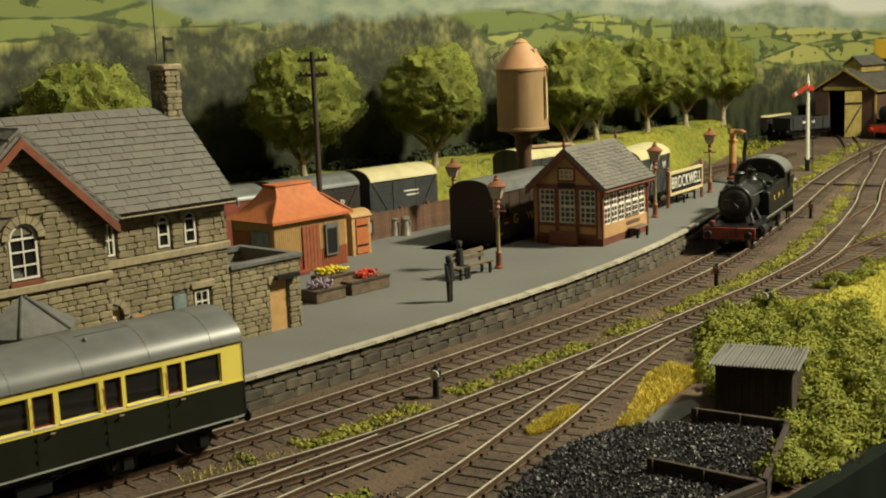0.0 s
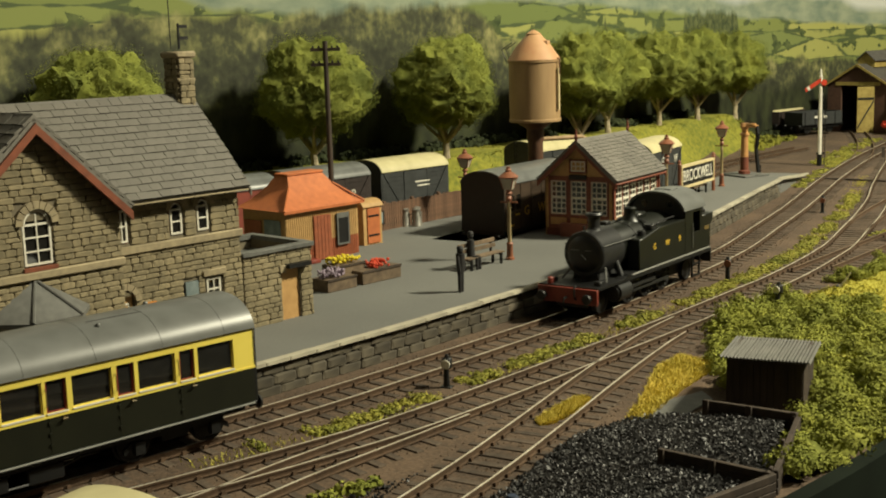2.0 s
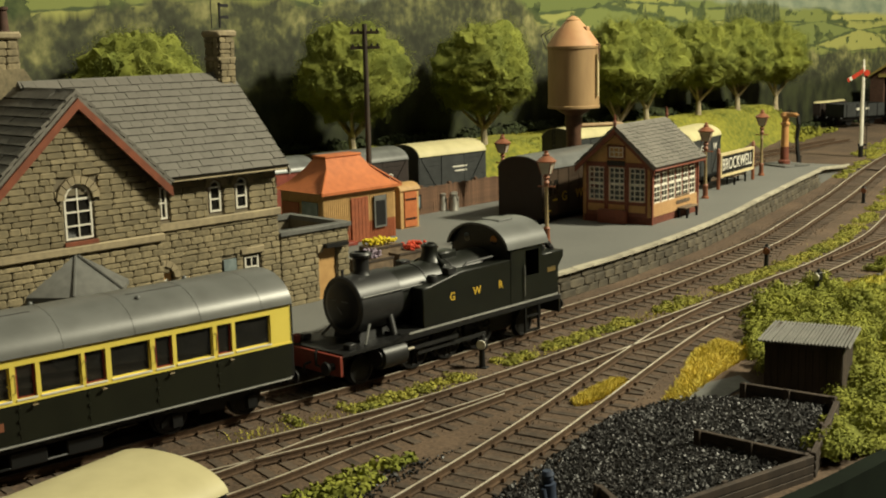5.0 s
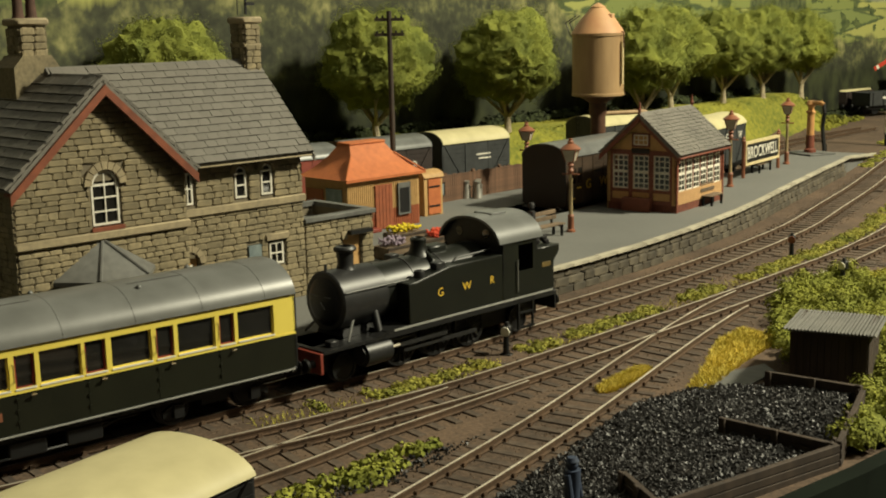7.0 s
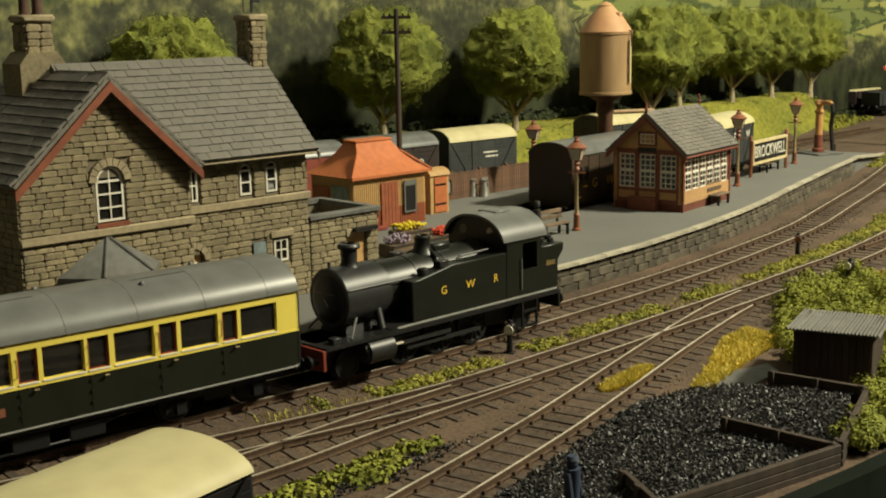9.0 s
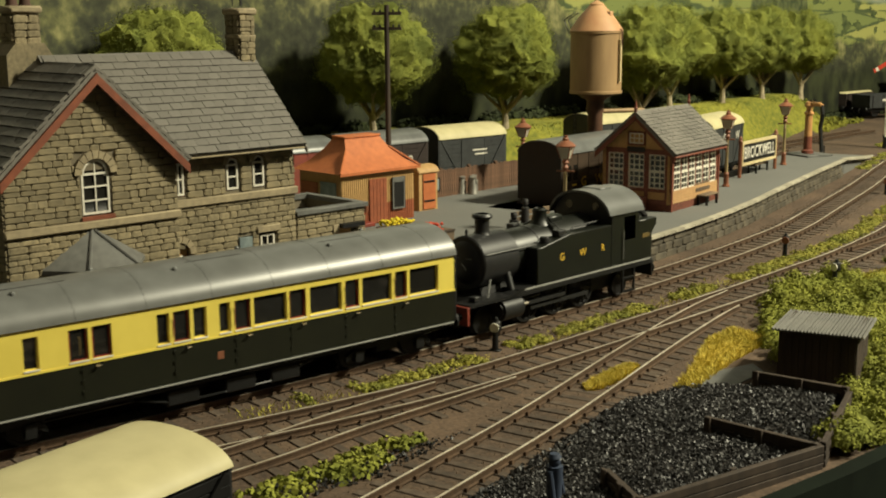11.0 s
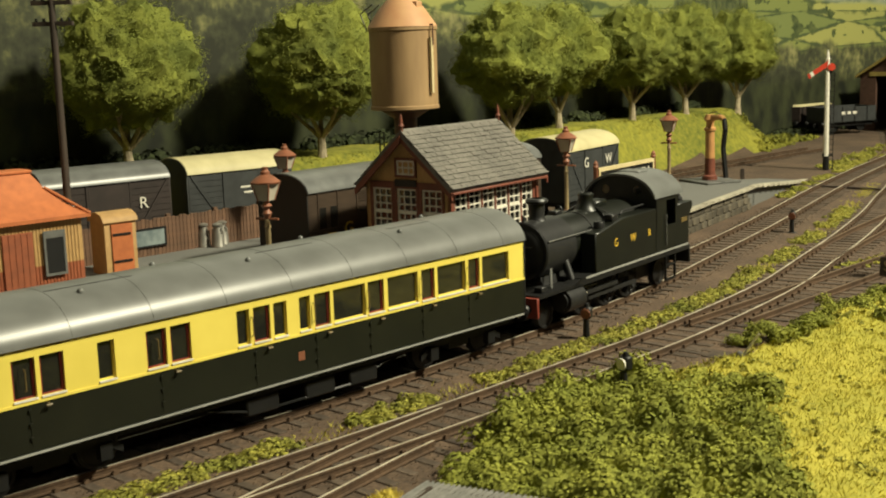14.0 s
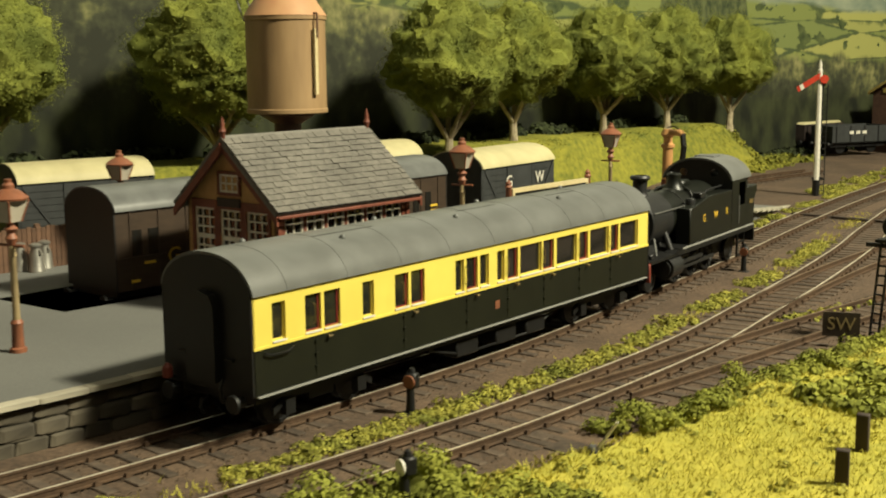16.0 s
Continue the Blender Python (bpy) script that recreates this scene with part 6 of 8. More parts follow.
def water_tower():
    w = thing("water_tower", "tan cylindrical water tank on a red-brown column", "water tower", place(-394, 888, 1, 7))
    part("column", lathe([(9, 0), (9, 3), (5.8, 4), (5.6, 60), (6.4, 62), (6.4, 70), (13, 74), (13, 76)], 20), COLUMN_BROWN, w, "red-brown iron column")
    t = part("tank", lathe([(18.6, 75), (19.2, 75.4), (19.2, 77), (18.7, 77.4), (18.7, 118), (19.3, 118.4), (19.3, 120.2)], 40), TANK_TAN, w, "tan riveted tank")
    part("cone_roof", lathe([(19.5, 120.2), (17, 124), (12.5, 130.5), (7.5, 136), (5.4, 138.2), (5.4, 139), (2, 141.2), (.3, 141.8)], 32), TANK_ROOF, w, "rusty tan conical roof")
    part("hatch", box(6, 12, -4, 2, 127, 134, bevel=.5), TANK_ROOF, w)
    bm = box(18.8, 20.2, -4.6, -2.4, 84, 114)
    part("gauge_board", bm, CREAM, w, "pale water gauge board")
    part("gauge_bracket", tube([(17, -3, 121), (20.5, -3, 121), (20.5, -3, 110)], .5, 6), COLUMN_BROWN, w)
    bm = bmesh.new()
    for a in (-.5, .5):
        tube([(-18, a * 8 - 4, 118), (-22, a * 8 - 4, 128), (-14, a * 8 - 4, 133)], .4, 5, bm)
    part("ladder_hoop", bm, LEAD, w)
    p = part("outlet_pipe", tube([(5, 2, 62), (16, 12, 62), (28, 24, 62), (31, 26, 60)], 1.7, 10), TANK_TAN, w, "tan outlet pipe")
    part("leather_bag", cyl((31, 26, 61), (31.5, 26.5, 34), 2.0, 2.4, 10), BLACK, p, "dark hanging hose")
    bm = bmesh.new()
    for sgn in (-1, 1):
        cyl((-16, sgn * 2.4, 0), (-16, sgn * 2.4, 62), .45, n=5, bm=bm)
    for k in range(15):
        cyl((-16, -2.4, 3 + k * 4), (-16, 2.4, 3 + k * 4), .35, n=5, bm=bm)
    part("ladder", bm, BLACK, w)
    return w


water_tower()


def engine_shed():
    s = thing("engine_shed", "brick engine shed with ochre doors and slate roof", "engine shed", place(-347, 1741, 0, -18))
    # local: x across the doorway, y back along the ridge
    W, L, E, A, D = 44.0, 110.0, 66.0, 90.0, 24.0
    part("front_left", box(-W, -D, 0, 3, 0, E), BRICK_DARK, s, "dark brick front pier")
    part("front_right", box(D, W, 0, 3, 0, E), BRICK_DARK, s, "dark brick front pier")
    part("front_gable", prism([(-W, E), (W, E), (0, A - 2)], "y", 0, 3), BRICK_DARK, s, "dark boarded gable")
    part("lintel", box(-D - 8, D + 8, -.8, 3.2, 62, 66.5), SHED_YELLOW, s)
    part("corner_board", box(W - 1.5, W + .6, -1, 1.5, 0, E - 3), SHED_YELLOW, s, "ochre corner board")
    for sgn in (-1, 1):
        part("side_wall", box(*sorted((sgn * W, sgn * (W - 3))), 3, L, 0, E), BRICK_DARK, s, "dark brick side wall")
        part("verge_board", slab_between((0, -3.4, A + .5), (sgn * (W + 4), -3.4, E - 3.0), (sgn * (W + 4), -3.4, E - 6), (0, -3.4, A - 2.5), 1), SHED_YELLOW, s, "ochre verge board")
        p4 = [(sgn * (W + 4), -3, E - 3), (sgn * (W + 4), L + 3, E - 3), (0, L + 3, A), (0, -3, A)]
        part("roof", slab_between(*(p4 if sgn > 0 else p4[::-1]), 1.4), SHED_SLATE, s, "dark slate roof slope")
        part("eaves_board", box(*sorted((sgn * (W + 3), sgn * (W + 4.4))), -3, L + 3, E - 6, E - 4), SHED_YELLOW, s)
    # one leaf stands half open beside a dark doorway
    leaf = place(D, -.5, 0, 48)
    d = part("door", box(-22, 0, -1.2, 0, 1.5, 61), SHED_YELLOW, s, "open ochre plank door", leaf)
    for k in range(6):
        part("plank", box(-21.8 + k * 3.6, -18.5 + k * 3.6, -1.6, -1.2, 2, 60.5), SHED_YELLOW, d)
    part("door_brace", slab_between((-21, -1.8, 6), (-1, -1.8, 40), (-1, -1.8, 44), (-21, -1.8, 10), .6), BLACK, d)
    part("door_rail", box(-21.5, -.5, -2.0, -1.6, 44, 47), BLACK, d)
    part("back_wall", prism([(-W, 0), (W, 0), (W, E), (0, A - 2), (-W, E)], "y", L - 3, L), BRICK_DARK, s)
    v = part("roof_vent", prism([(-12, A - 5), (12, A - 5), (12, A + 5), (0, A + 15), (-12, A + 5)], "y", 20, 78), SHED_YELLOW, s, "ochre smoke vent on the ridge")
    for sgn in (-1, 1):
        p4 = [(sgn * 15, 17, A + 3.5), (sgn * 15, 81, A + 3.5), (0, 81, A + 16.5), (0, 17, A + 16.5)]
        part("vent_roof", slab_between(*(p4 if sgn > 0 else p4[::-1]), 1), SHED_SLATE, v)
    # warehouse block far behind
    b = thing("goods_warehouse", "red brick block with a bright yellow upper part", "warehouse", place(-334, 1872, 0, -14))
    part("lower_block", box(0, 170, 0, 42, 0, 98), BRICK_DARK, b, "red brick lower storeys")
    part("upper_block", box(-2, 172, -3, 44, 98, 126, bevel=2), STRAW_YELLOW, b, "bright yellow upper part")


engine_shed()


def coal_yard():
    s = thing("coal_shed", "dark wooden coal shed with a corrugated roof", "shed", place(-100.4, 521, 0, 8) @ Matrix.Diagonal((.92, .87, 1.05, 1)))
    # local: x across, front faces -y
    part("front_wall", box(-29, 0, -18, -17, 0, 19.5), DARK_WOOD, s, "dark boarded front")
    part("back_wall", box(-29, 0, 19, 20, 0, 19), DARK_WOOD, s)
    part("side_wall", box(-1, 0, -17, 19, 0, 19.5), DARK_WOOD, s, "dark boarded side")
    part("side_wall", box(-29, -28, -17, 19, 0, 19.5), DARK_WOOD, s)
    for k in range(11):
        part("board", box(-28.8 + k * 2.62, -26.4 + k * 2.62, -18.4, -18, .4, 19), DARK_WOOD, s)
    for k in range(13):
        part("board", box(0, .4, -17.6 + k * 2.88, -15.0 + k * 2.88, .4, 19), DARK_WOOD, s)
    vs, fs = [], []
    n = 120
    for i in range(n + 1):
        x = -31.5 + 34.5 * i / n
        z = 20.2 + .35 * math.sin(i * 1.35)
        for y, dz in ((-21, .3), (23, -1.2)):
            vs += [(x, y, z + dz), (x, y, z + dz - .5)]
    for i in range(n):
        a, b = i * 4, i * 4 + 4
        fs += [(a, b, b + 2, a + 2), (a + 1, a + 3, b + 3, b + 1), (a, a + 1, b + 1, b), (a + 2, b + 2, b + 3, a + 3)]
    part("roof", (vs, fs), CORR, s, "grey corrugated sheet roof")
    rng = random.Random(3)
    for label, (xa, ya), (xb, yb), h in (("dark plank wall of a coal pen", (-127, 484), (-93.5, 482.5), 9.5), ("dark plank wall of a coal pen", (-93.5, 482.5), (-86, 428), 8.5), ("dark plank wall of a coal pen", (-124, 433), (-86.5, 427), 8.0),
                                         ("dark plank wall of a coal pen", (-86, 427), (-113, 360), 8.0), ("dark plank wall of a coal pen", (-131, 377), (-113, 361), 7.5)):
        ln = math.hypot(xb - xa, yb - ya)
        w = thing("coal_pen_wall", label, "plank wall", place(xa, ya, 0, math.degrees(math.atan2(yb - ya, xb - xa))), group="coal pen walls")
        rows = 3
        for k in range(rows):
            part("plank", box(0, ln, -.9, .9, k * h / rows + .1, (k + 1) * h / rows - .1, bevel=.2), DARK_WOOD, w)
        for x in (1.2, ln / 2, ln - 1.2):
            part("post", box(x - 1.1, x + 1.1, -2.0, -.9, -1, h + .4, bevel=.2), DARK_WOOD, w)


coal_yard()


def fence():
    f = thing("paling_fence", "brown upright paling fence behind the platform", "fence", None)
    line = Line([(-450, 660), (-441, 700), (-430, 765), (-419, 840)])
    rng = random.Random(2)
    pale = box(-.35, .35, -.95, .95, 0, 17.5)
    for v in pale.verts:
        v.co *= MM
    mesh = bpy.data.meshes.new("paling")
    pale.to_mesh(mesh)
    pale.free()
    mesh.materials.append(FENCE_WOOD)
    s = 0
    while s < line.s[-1]:
        p, d = line.at(s)
        ob = new("paling", mesh)
        ob.parent = f
        ob.matrix_basis = place(p.x, p.y, PLAT, -math.degrees(math.atan2(d.x, d.y))) @ Matrix.Diagonal((1, 1, rng.uniform(.97, 1.03), 1))
        s += 2.15
    s = 2
    while s < line.s[-1]:
        p, d = line.at(s)
        part("post", box(-2.2, -.5, -1.1, 1.1, 0, 19), FENCE_WOOD, f, "", place(p.x, p.y, PLAT, -math.degrees(math.atan2(d.x, d.y))))
        s += 28
    for z in (4, 13):
        v, q = rail_like(line, z)
        part("fence_rail", (v, q), FENCE_WOOD, f)
    p, d = line.at(line.s_of_y(722))
    part("poster", box(.5, 1.0, 0, 19, 5, 13), POSTER_BLUE, f, "faded blue enamel poster", place(p.x, p.y, PLAT, -math.degrees(math.atan2(d.x, d.y))))
    part("poster_frame", panel(-.6, 19.6, 4.4, 13.6, .5, 1.3, [(.3, 18.7, 5.2, 12.8)]), BLACK, f, "", place(p.x, p.y, PLAT, -math.degrees(math.atan2(d.x, d.y))))


def rail_like(line, z):
    verts, faces = [], []
    for p in line.p:
        verts += [(p.x - 1.2, p.y, PLAT + z), (p.x - .4, p.y, PLAT + z), (p.x - .4, p.y, PLAT + z + 1.6), (p.x - 1.2, p.y, PLAT + z + 1.6)]
    for k in range(len(line.p) - 1):
        for i in range(4):
            faces.append((k * 4 + i, k * 4 + (i + 1) % 4, k * 4 + 4 + (i + 1) % 4, k * 4 + 4 + i))
    return verts, faces


fence()


# ---- wagons and vans ----
def van(name, label, line, y_tail, length, body, roof_mat, eave=47.0, letters=(), half=16.5, style="planked", end_mat=None, z0=17.0, rise=8.5):
    s0 = line.s_of_y(y_tail)
    v = thing(name, label, "goods van", along(line, s0, length, 16))
    part("body", box(-half, half, 0, length, z0, eave, bevel=.3), body, v)
    part("roof", prism(arc_roof(half + .9, eave - .2, rise, 16), "y", -.1, length + .1, smooth=True), roof_mat, v, "curved van roof")
    for y0, y1 in ((-.35, .25), (length - .25, length + .35)):
        part("van_end", prism([(-half, z0), (half, z0)] + [(x, z) for x, z in reversed(roof_edge(half, eave, rise - .7))], "y", y0, y1), end_mat or body, v)
    for sgn in (-1, 1):
        x = sgn * half
        if style == "planked":
            for k in range(9):
                z = z0 + 1 + k * (eave - z0 - 2) / 9
                part("plank", box(*sorted((x, x + sgn * .25)), .5, length - .5, z, z + (eave - z0 - 2) / 9 - .5), body, v)
            part("sliding_door", box(*sorted((x, x + sgn * .6)), length * .34, length * .66, z0 + .6, eave - 1.5), body, v)
            for y in (length * .32, length * .66):
                part("door_post", box(*sorted((x, x + sgn * .8)), y, y + 1.2, z0, eave - .8), body, v)
            for a, b in ((length * .03, length * .31), (length * .97, length * .69)):
                part("diagonal_brace", slab_between((x + sgn * .7, a, eave - 2), (x + sgn * .7, b, z0 + 1), (x + sgn * .7, b, z0 + 2.6), (x + sgn * .7, a, eave - .4), .5), body, v)
        else:
            for k in range(7):
                y = length * (k + .5) / 7
                part("panel_strip", box(*sorted((x, x + sgn * .4)), y - .4, y + .4, z0 + .5, eave - .5), body, v)
            for k in range(5):
                part("louvre", box(*sorted((x, x + sgn * .45)), length * .36, length * .62, eave - 7 + k * 1.1, eave - 6.5 + k * 1.1), body, v)
            for a in (.08, .16, .72, .82):
                part("window", box(*sorted((x, x + sgn * .3)), length * a, length * a + 4, 30, 39.5), GLASS, v)
            part("waist_rail", box(*sorted((x, x + sgn * .5)), .5, length - .5, 28.8, 29.5), body, v)
            part("door_rail", box(*sorted((x, x + sgn * .8)), length * .38, length * .60, 35, 36), BLACK, v)
        for ch, yy, zz, size, mt in letters:
            if sgn < 0:
                continue
            m = place(half + (.75 if style != "planked" else .95), yy, zz) @ Matrix.Rotation(radians(90), 4, "Z") @ Matrix.Rotation(radians(90), 4, "X")
            if ch == "-":
                part("lettering_bar", box(half + .6, half + .8, yy - size, yy + size, zz - .5, zz + .5), mt, v, "unreadable white lettering as a bar")
            else:
                text("letter", ch, size, mt, v, m, .08)
        part("solebar", box(*sorted((sgn * 11, sgn * 12)), 1, length - 1, 12.5, z0), BLACK, v)
        for yy in (length * .2, length * .8):
            bm = box(*sorted((sgn * 12, sgn * 13.4)), yy - 1.6, yy + 1.6, 7, 13)
            box(*sorted((sgn * 12, sgn * 13)), yy - 5, yy + 5, 12, 13, bm)
            part("axle_box", bm, BLACK, v)
    part("floor_frame", box(-15, 15, .5, length - .5, 14.5, z0), BLACK, v)
    for yy in (length * .2, length * .8):
        wheelset(v, yy, 6.0)
    buffers(v, 0, -1, 13.8, 4.0)
    buffers(v, length, 1, 13.8, 4.0)
    return v


van("covered_van", "dark grey goods van with a cream-white roof", YARD, 791, 66, VAN_GREY, ROOF_WHITE, letters=(("-", 39, 37.5, 7, WHITE), ("-", 37, 34.5, 3, WHITE), ("-", 43, 34.5, 3, WHITE), ("-", 9, 24, 3, WHITE), ("-", 9, 22, 3, WHITE), ("-", 58, 22, 3, WHITE)))
van("covered_van", "dark brown goods van lettered in white with a grey roof", YARD, 714, 69, VAN_DARKBROWN, ROOF_GREY, letters=(("S", 16, 35, 8.5, WHITE), ("R", 53, 35, 8.5, WHITE), ("-", 62, 22, 3, WHITE)))
van("covered_van", "red oxide goods van with a grey roof", YARD, 641, 66, VAN_RED, ROOF_GREY, letters=(("-", 57, 27, 4, WHITE), ("-", 12, 27, 4, WHITE)))
van("covered_van", "dark grey goods van with a cream-white roof behind the signal box", YARD, 952, 66, VAN_GREY, ROOF_WHITE)
van("parcels_van", "brown panelled parcels van with yellow letters in the bay", BAY, 748, 88, VAN_BROWN, ROOF_GREY, letters=(("G", 25, 28, 8.6, GOLD), ("W", 43, 28, 8.6, GOLD), ("-", 14, 27, 2.4, GOLD), ("-", 7.5, 20.6, 1.8, GOLD)), style="panelled", end_mat=BLACK)
van("parcels_van", "brown panelled parcels van beyond the signal box", BAY, 844, 86, VAN_BROWN, ROOF_GREY, letters=(("-", 76, 33, 2.4, GOLD), ("-", 76, 30.6, 2.4, GOLD)), style="panelled", end_mat=BLACK)
van("covered_van", "dark grey van with large white letters and cream-white roof", BAY, 957, 70, VAN_GREY, ROOF_WHITE, letters=(("G", 24, 38.5, 8.5, WHITE), ("W", 54, 38.5, 8.5, WHITE)))
van("covered_van", "dark van with a cream-white roof close to the layout's edge", COAL_LINE, 171, 84, BLACK, ROOF_WHITE, eave=42.5, letters=(), rise=5.6)


def open_wagon(label, x, y, rz, mat, length=66, load=None):
    w = thing("open_wagon", label, "open wagon", place(x, y, 0, rz))
    part("floor", box(-15, 15, 0, length, 14, 17), mat, w)
    for x0, x1, y0, y1 in ((-16, -15, 0, length), (15, 16, 0, length), (-15, 15, 0, 1), (-15, 15, length - 1, length)):
        part("side", box(x0, x1, y0, y1, 15, 31), mat, w)
    for k in range(4):
        part("strap", box(16, 16.5, 4 + k * length / 4, 5.4 + k * length / 4, 14, 31), BLACK, w)
    for yy in (length * .22, length * .78):
        wheelset(w, yy, 6)
    for sgn in (-1, 1):
        part("solebar", box(*sorted((sgn * 11, sgn * 12)), 1, length - 1, 10, 14), BLACK, w)
    buffers(w, 0, -1, 13, 4)
    buffers(w, length, 1, 13, 4)
    for k in range(3):
        part("lettering_bar", box(16.1, 16.6, length * .3 + k * 8, length * .3 + k * 8 + 5, 23, 26), WHITE, w)
    if load:
        part("sheet", box(-15, 15, 1, length - 1, 28, 33, bevel=2), load, w)
    return w


open_wagon("grey open coal wagon standing near the engine shed", -411, 1668, -31, VAN_GREY, 70)
open_wagon("dark open wagon with a pale sheeted load", -448, 1682, -14, VAN_DARKBROWN, 70, ROOF_WHITE)


def crate(x, y, rz, a, b, h, z=0):
    c = thing("wooden_crate", "pale brown wooden crate in the goods yard", "crate", place(x, y, z, rz), group="goods yard crates")
    part("box", box(0, a, 0, b, 0, h, bevel=.2), SB_TAN, c)
    for k in range(3):
        part("batten", box(-.3, a + .3, b * k / 2.6, b * k / 2.6 + 1.2, 0, h + .3), SB_TAN, c)


for q in ((-462, 905, -10, 14, 22, 26), (-458, 930, -10, 14, 20, 24), (-455, 954, -8, 14, 16, 28)):
    crate(*q)


def shed_engine():
    e = thing("tank_locomotive", "dark green engine with a red buffer beam outside the shed", "steam locomotive", place(-291, 1697, 0, -20))
    part("buffer_beam", box(-16, 16, -1.5, 0, 10, 19), SIGNAL_RED, e, "bright red buffer beam")
    part("footplate", box(-16, 16, 0, 110, 18.5, 20), BLACK, e)
    part("boiler", lathe([(10, 8), (10.6, 8.5), (10.6, 70)], 24, at=(0, 0, 33), axis="y"), LOCO_GREEN, e)
    part("smokebox_door", lathe([(3, 6.4), (8, 7.4), (9, 8)], 20, at=(0, 0, 33), axis="y"), BLACK, e)
    part("chimney", lathe([(3.6, 42), (3, 45), (3.2, 50), (4, 51), (2.5, 51.4)], 14, at=(0, 17, 0)), BLACK, e)
    part("dome", lathe([(4.6, 42), (4.2, 46), (2.6, 48.6), (.4, 49.2)], 14, at=(0, 42, 0)), BRASS, e)
    part("cab", box(-15, 15, 70, 95, 20, 46, bevel=1), LOCO_GREEN, e)
    part("cab_roof", prism(arc_roof(16, 45.5, 7, 14), "y", 67, 97, smooth=True), BLACK, e)
    part("frames", box(-8, 8, 2, 108, 7, 18.5), BLACK, e)
    for y in (20, 45, 70, 95):
        wheelset(e, y, 7)
    buffers(e, -1.5, -1, 14, 6, shank=SIGNAL_RED)


shed_engine()


# ---- platform furniture ----
def lamp_post(x, y, z, top, label, arm=True):
    p = thing("platform_lamp", label, "lamp post", place(x, y, z, 10), group="platform lamps")
    h = top - z
    part("base", lathe([(2.6, 0), (2.6, 1.2), (1.9, 1.6), (1.7, h * .16), (2.0, h * .17), (1.4, h * .19)], 12), LAMP_RED, p, "red-brown lamp base")
    part("shaft", lathe([(1.15, h * .19), (1.0, h * .55), (1.3, h * .56), (1.0, h * .58), (.9, h * .64)], 10), LAMP_STONE, p, "stone-coloured shaft")
    part("bracket", lathe([(1.0, h * .62), (1.9, h * .66), (1.0, h * .69), (2.2, h * .715), (1.0, h * .74), (1.8, h * .755)], 10), LAMP_RED, p, "red-brown ornamental bracket")
    if arm:
        part("ladder_bar", cyl((-5, 0, h * .62), (5, 0, h * .62), .5, n=6), LAMP_RED, p)
    bm = bmesh.new()
    lo, hi = 2.2, 3.9
    za, zb = h * .755, h * .88
    A = [bm.verts.new((sx * lo, sy * lo, za)) for sx, sy in ((-1, -1), (1, -1), (1, 1), (-1, 1))]
    B = [bm.verts.new((sx * hi, sy * hi, zb)) for sx, sy in ((-1, -1), (1, -1), (1, 1), (-1, 1))]
    bm.faces.new(A[::-1])
    bm.faces.new(B)
    for i in range(4):
        bm.faces.new((A[i], A[(i + 1) % 4], B[(i + 1) % 4], B[i]))
    ln = part("lantern", bm, LAMP_GLASS, p, "tapered glass lantern")
    bm = bmesh.new()
    for sx, sy in ((-1, -1), (1, -1), (1, 1), (-1, 1)):
        cyl((sx * lo, sy * lo, za), (sx * hi, sy * hi, zb), .35, n=4, bm=bm)
    part("lantern_frame", bm, LAMP_RED, ln)
    part("lantern_cap", lathe([(5.6, zb), (5.8, zb + .6), (3.4, zb + 2.6), (1.8, zb + 3.4), (1.8, zb + 4.4), (1.1, zb + 5.2), (1.2, zb + 6.2), (.2, h)], 12), LAMP_RED, p, "red-brown lantern cap")


lamp_post(-306, 678, PLAT, 67, "red-brown platform lamp beside a bench")
lamp_post(-292, 888, PLAT, 67.5, "red-brown platform lamp beside the signal box")
lamp_post(-299, 1031, PLAT, 67, "slender platform lamp beyond the name board")
lamp_post(-400, 793, PLAT, 64, "red-brown yard lamp behind the fence")


def bench(x, y, rz, length, label):
    b = thing("platform_bench", label, "bench", place(x, y, PLAT, rz), group="platform benches")
    for k in range(3):
        part("seat_slat", box(-4 + k * 2.1, -2.3 + k * 2.1, 0, length, 6.0, 6.8, bevel=.12), PLANK, b)
    for z in (8.6, 11.6):
        part("back_slat", box(-5.2 - (z - 8) * .18, -4.4 - (z - 8) * .18, 0, length, z, z + 2.2, bevel=.12), PLANK, b)
    for yy in (2.4, length - 3.4):
        bm = box(-5, -3.6, yy, yy + 1, 0, 6)
        box(.8, 2.2, yy, yy + 1, 0, 6, bm)
        box(-5, 2.2, yy, yy + 1, 5, 6, bm)
        box(-6.2, -5.2, yy, yy + 1, 5, 13.6, bm)
        part("leg", bm, BLACK, b)


bench(-311, 637, -9, 32, "weathered wooden platform bench with a seated figurine")
bench(-272, 796, -3, 20, "small dark bench against the signal box")
bench(-300, 964, 0, 30, "wooden bench below the name board")
bench(-339, 505, -11, 24, "wooden bench against the station annex")


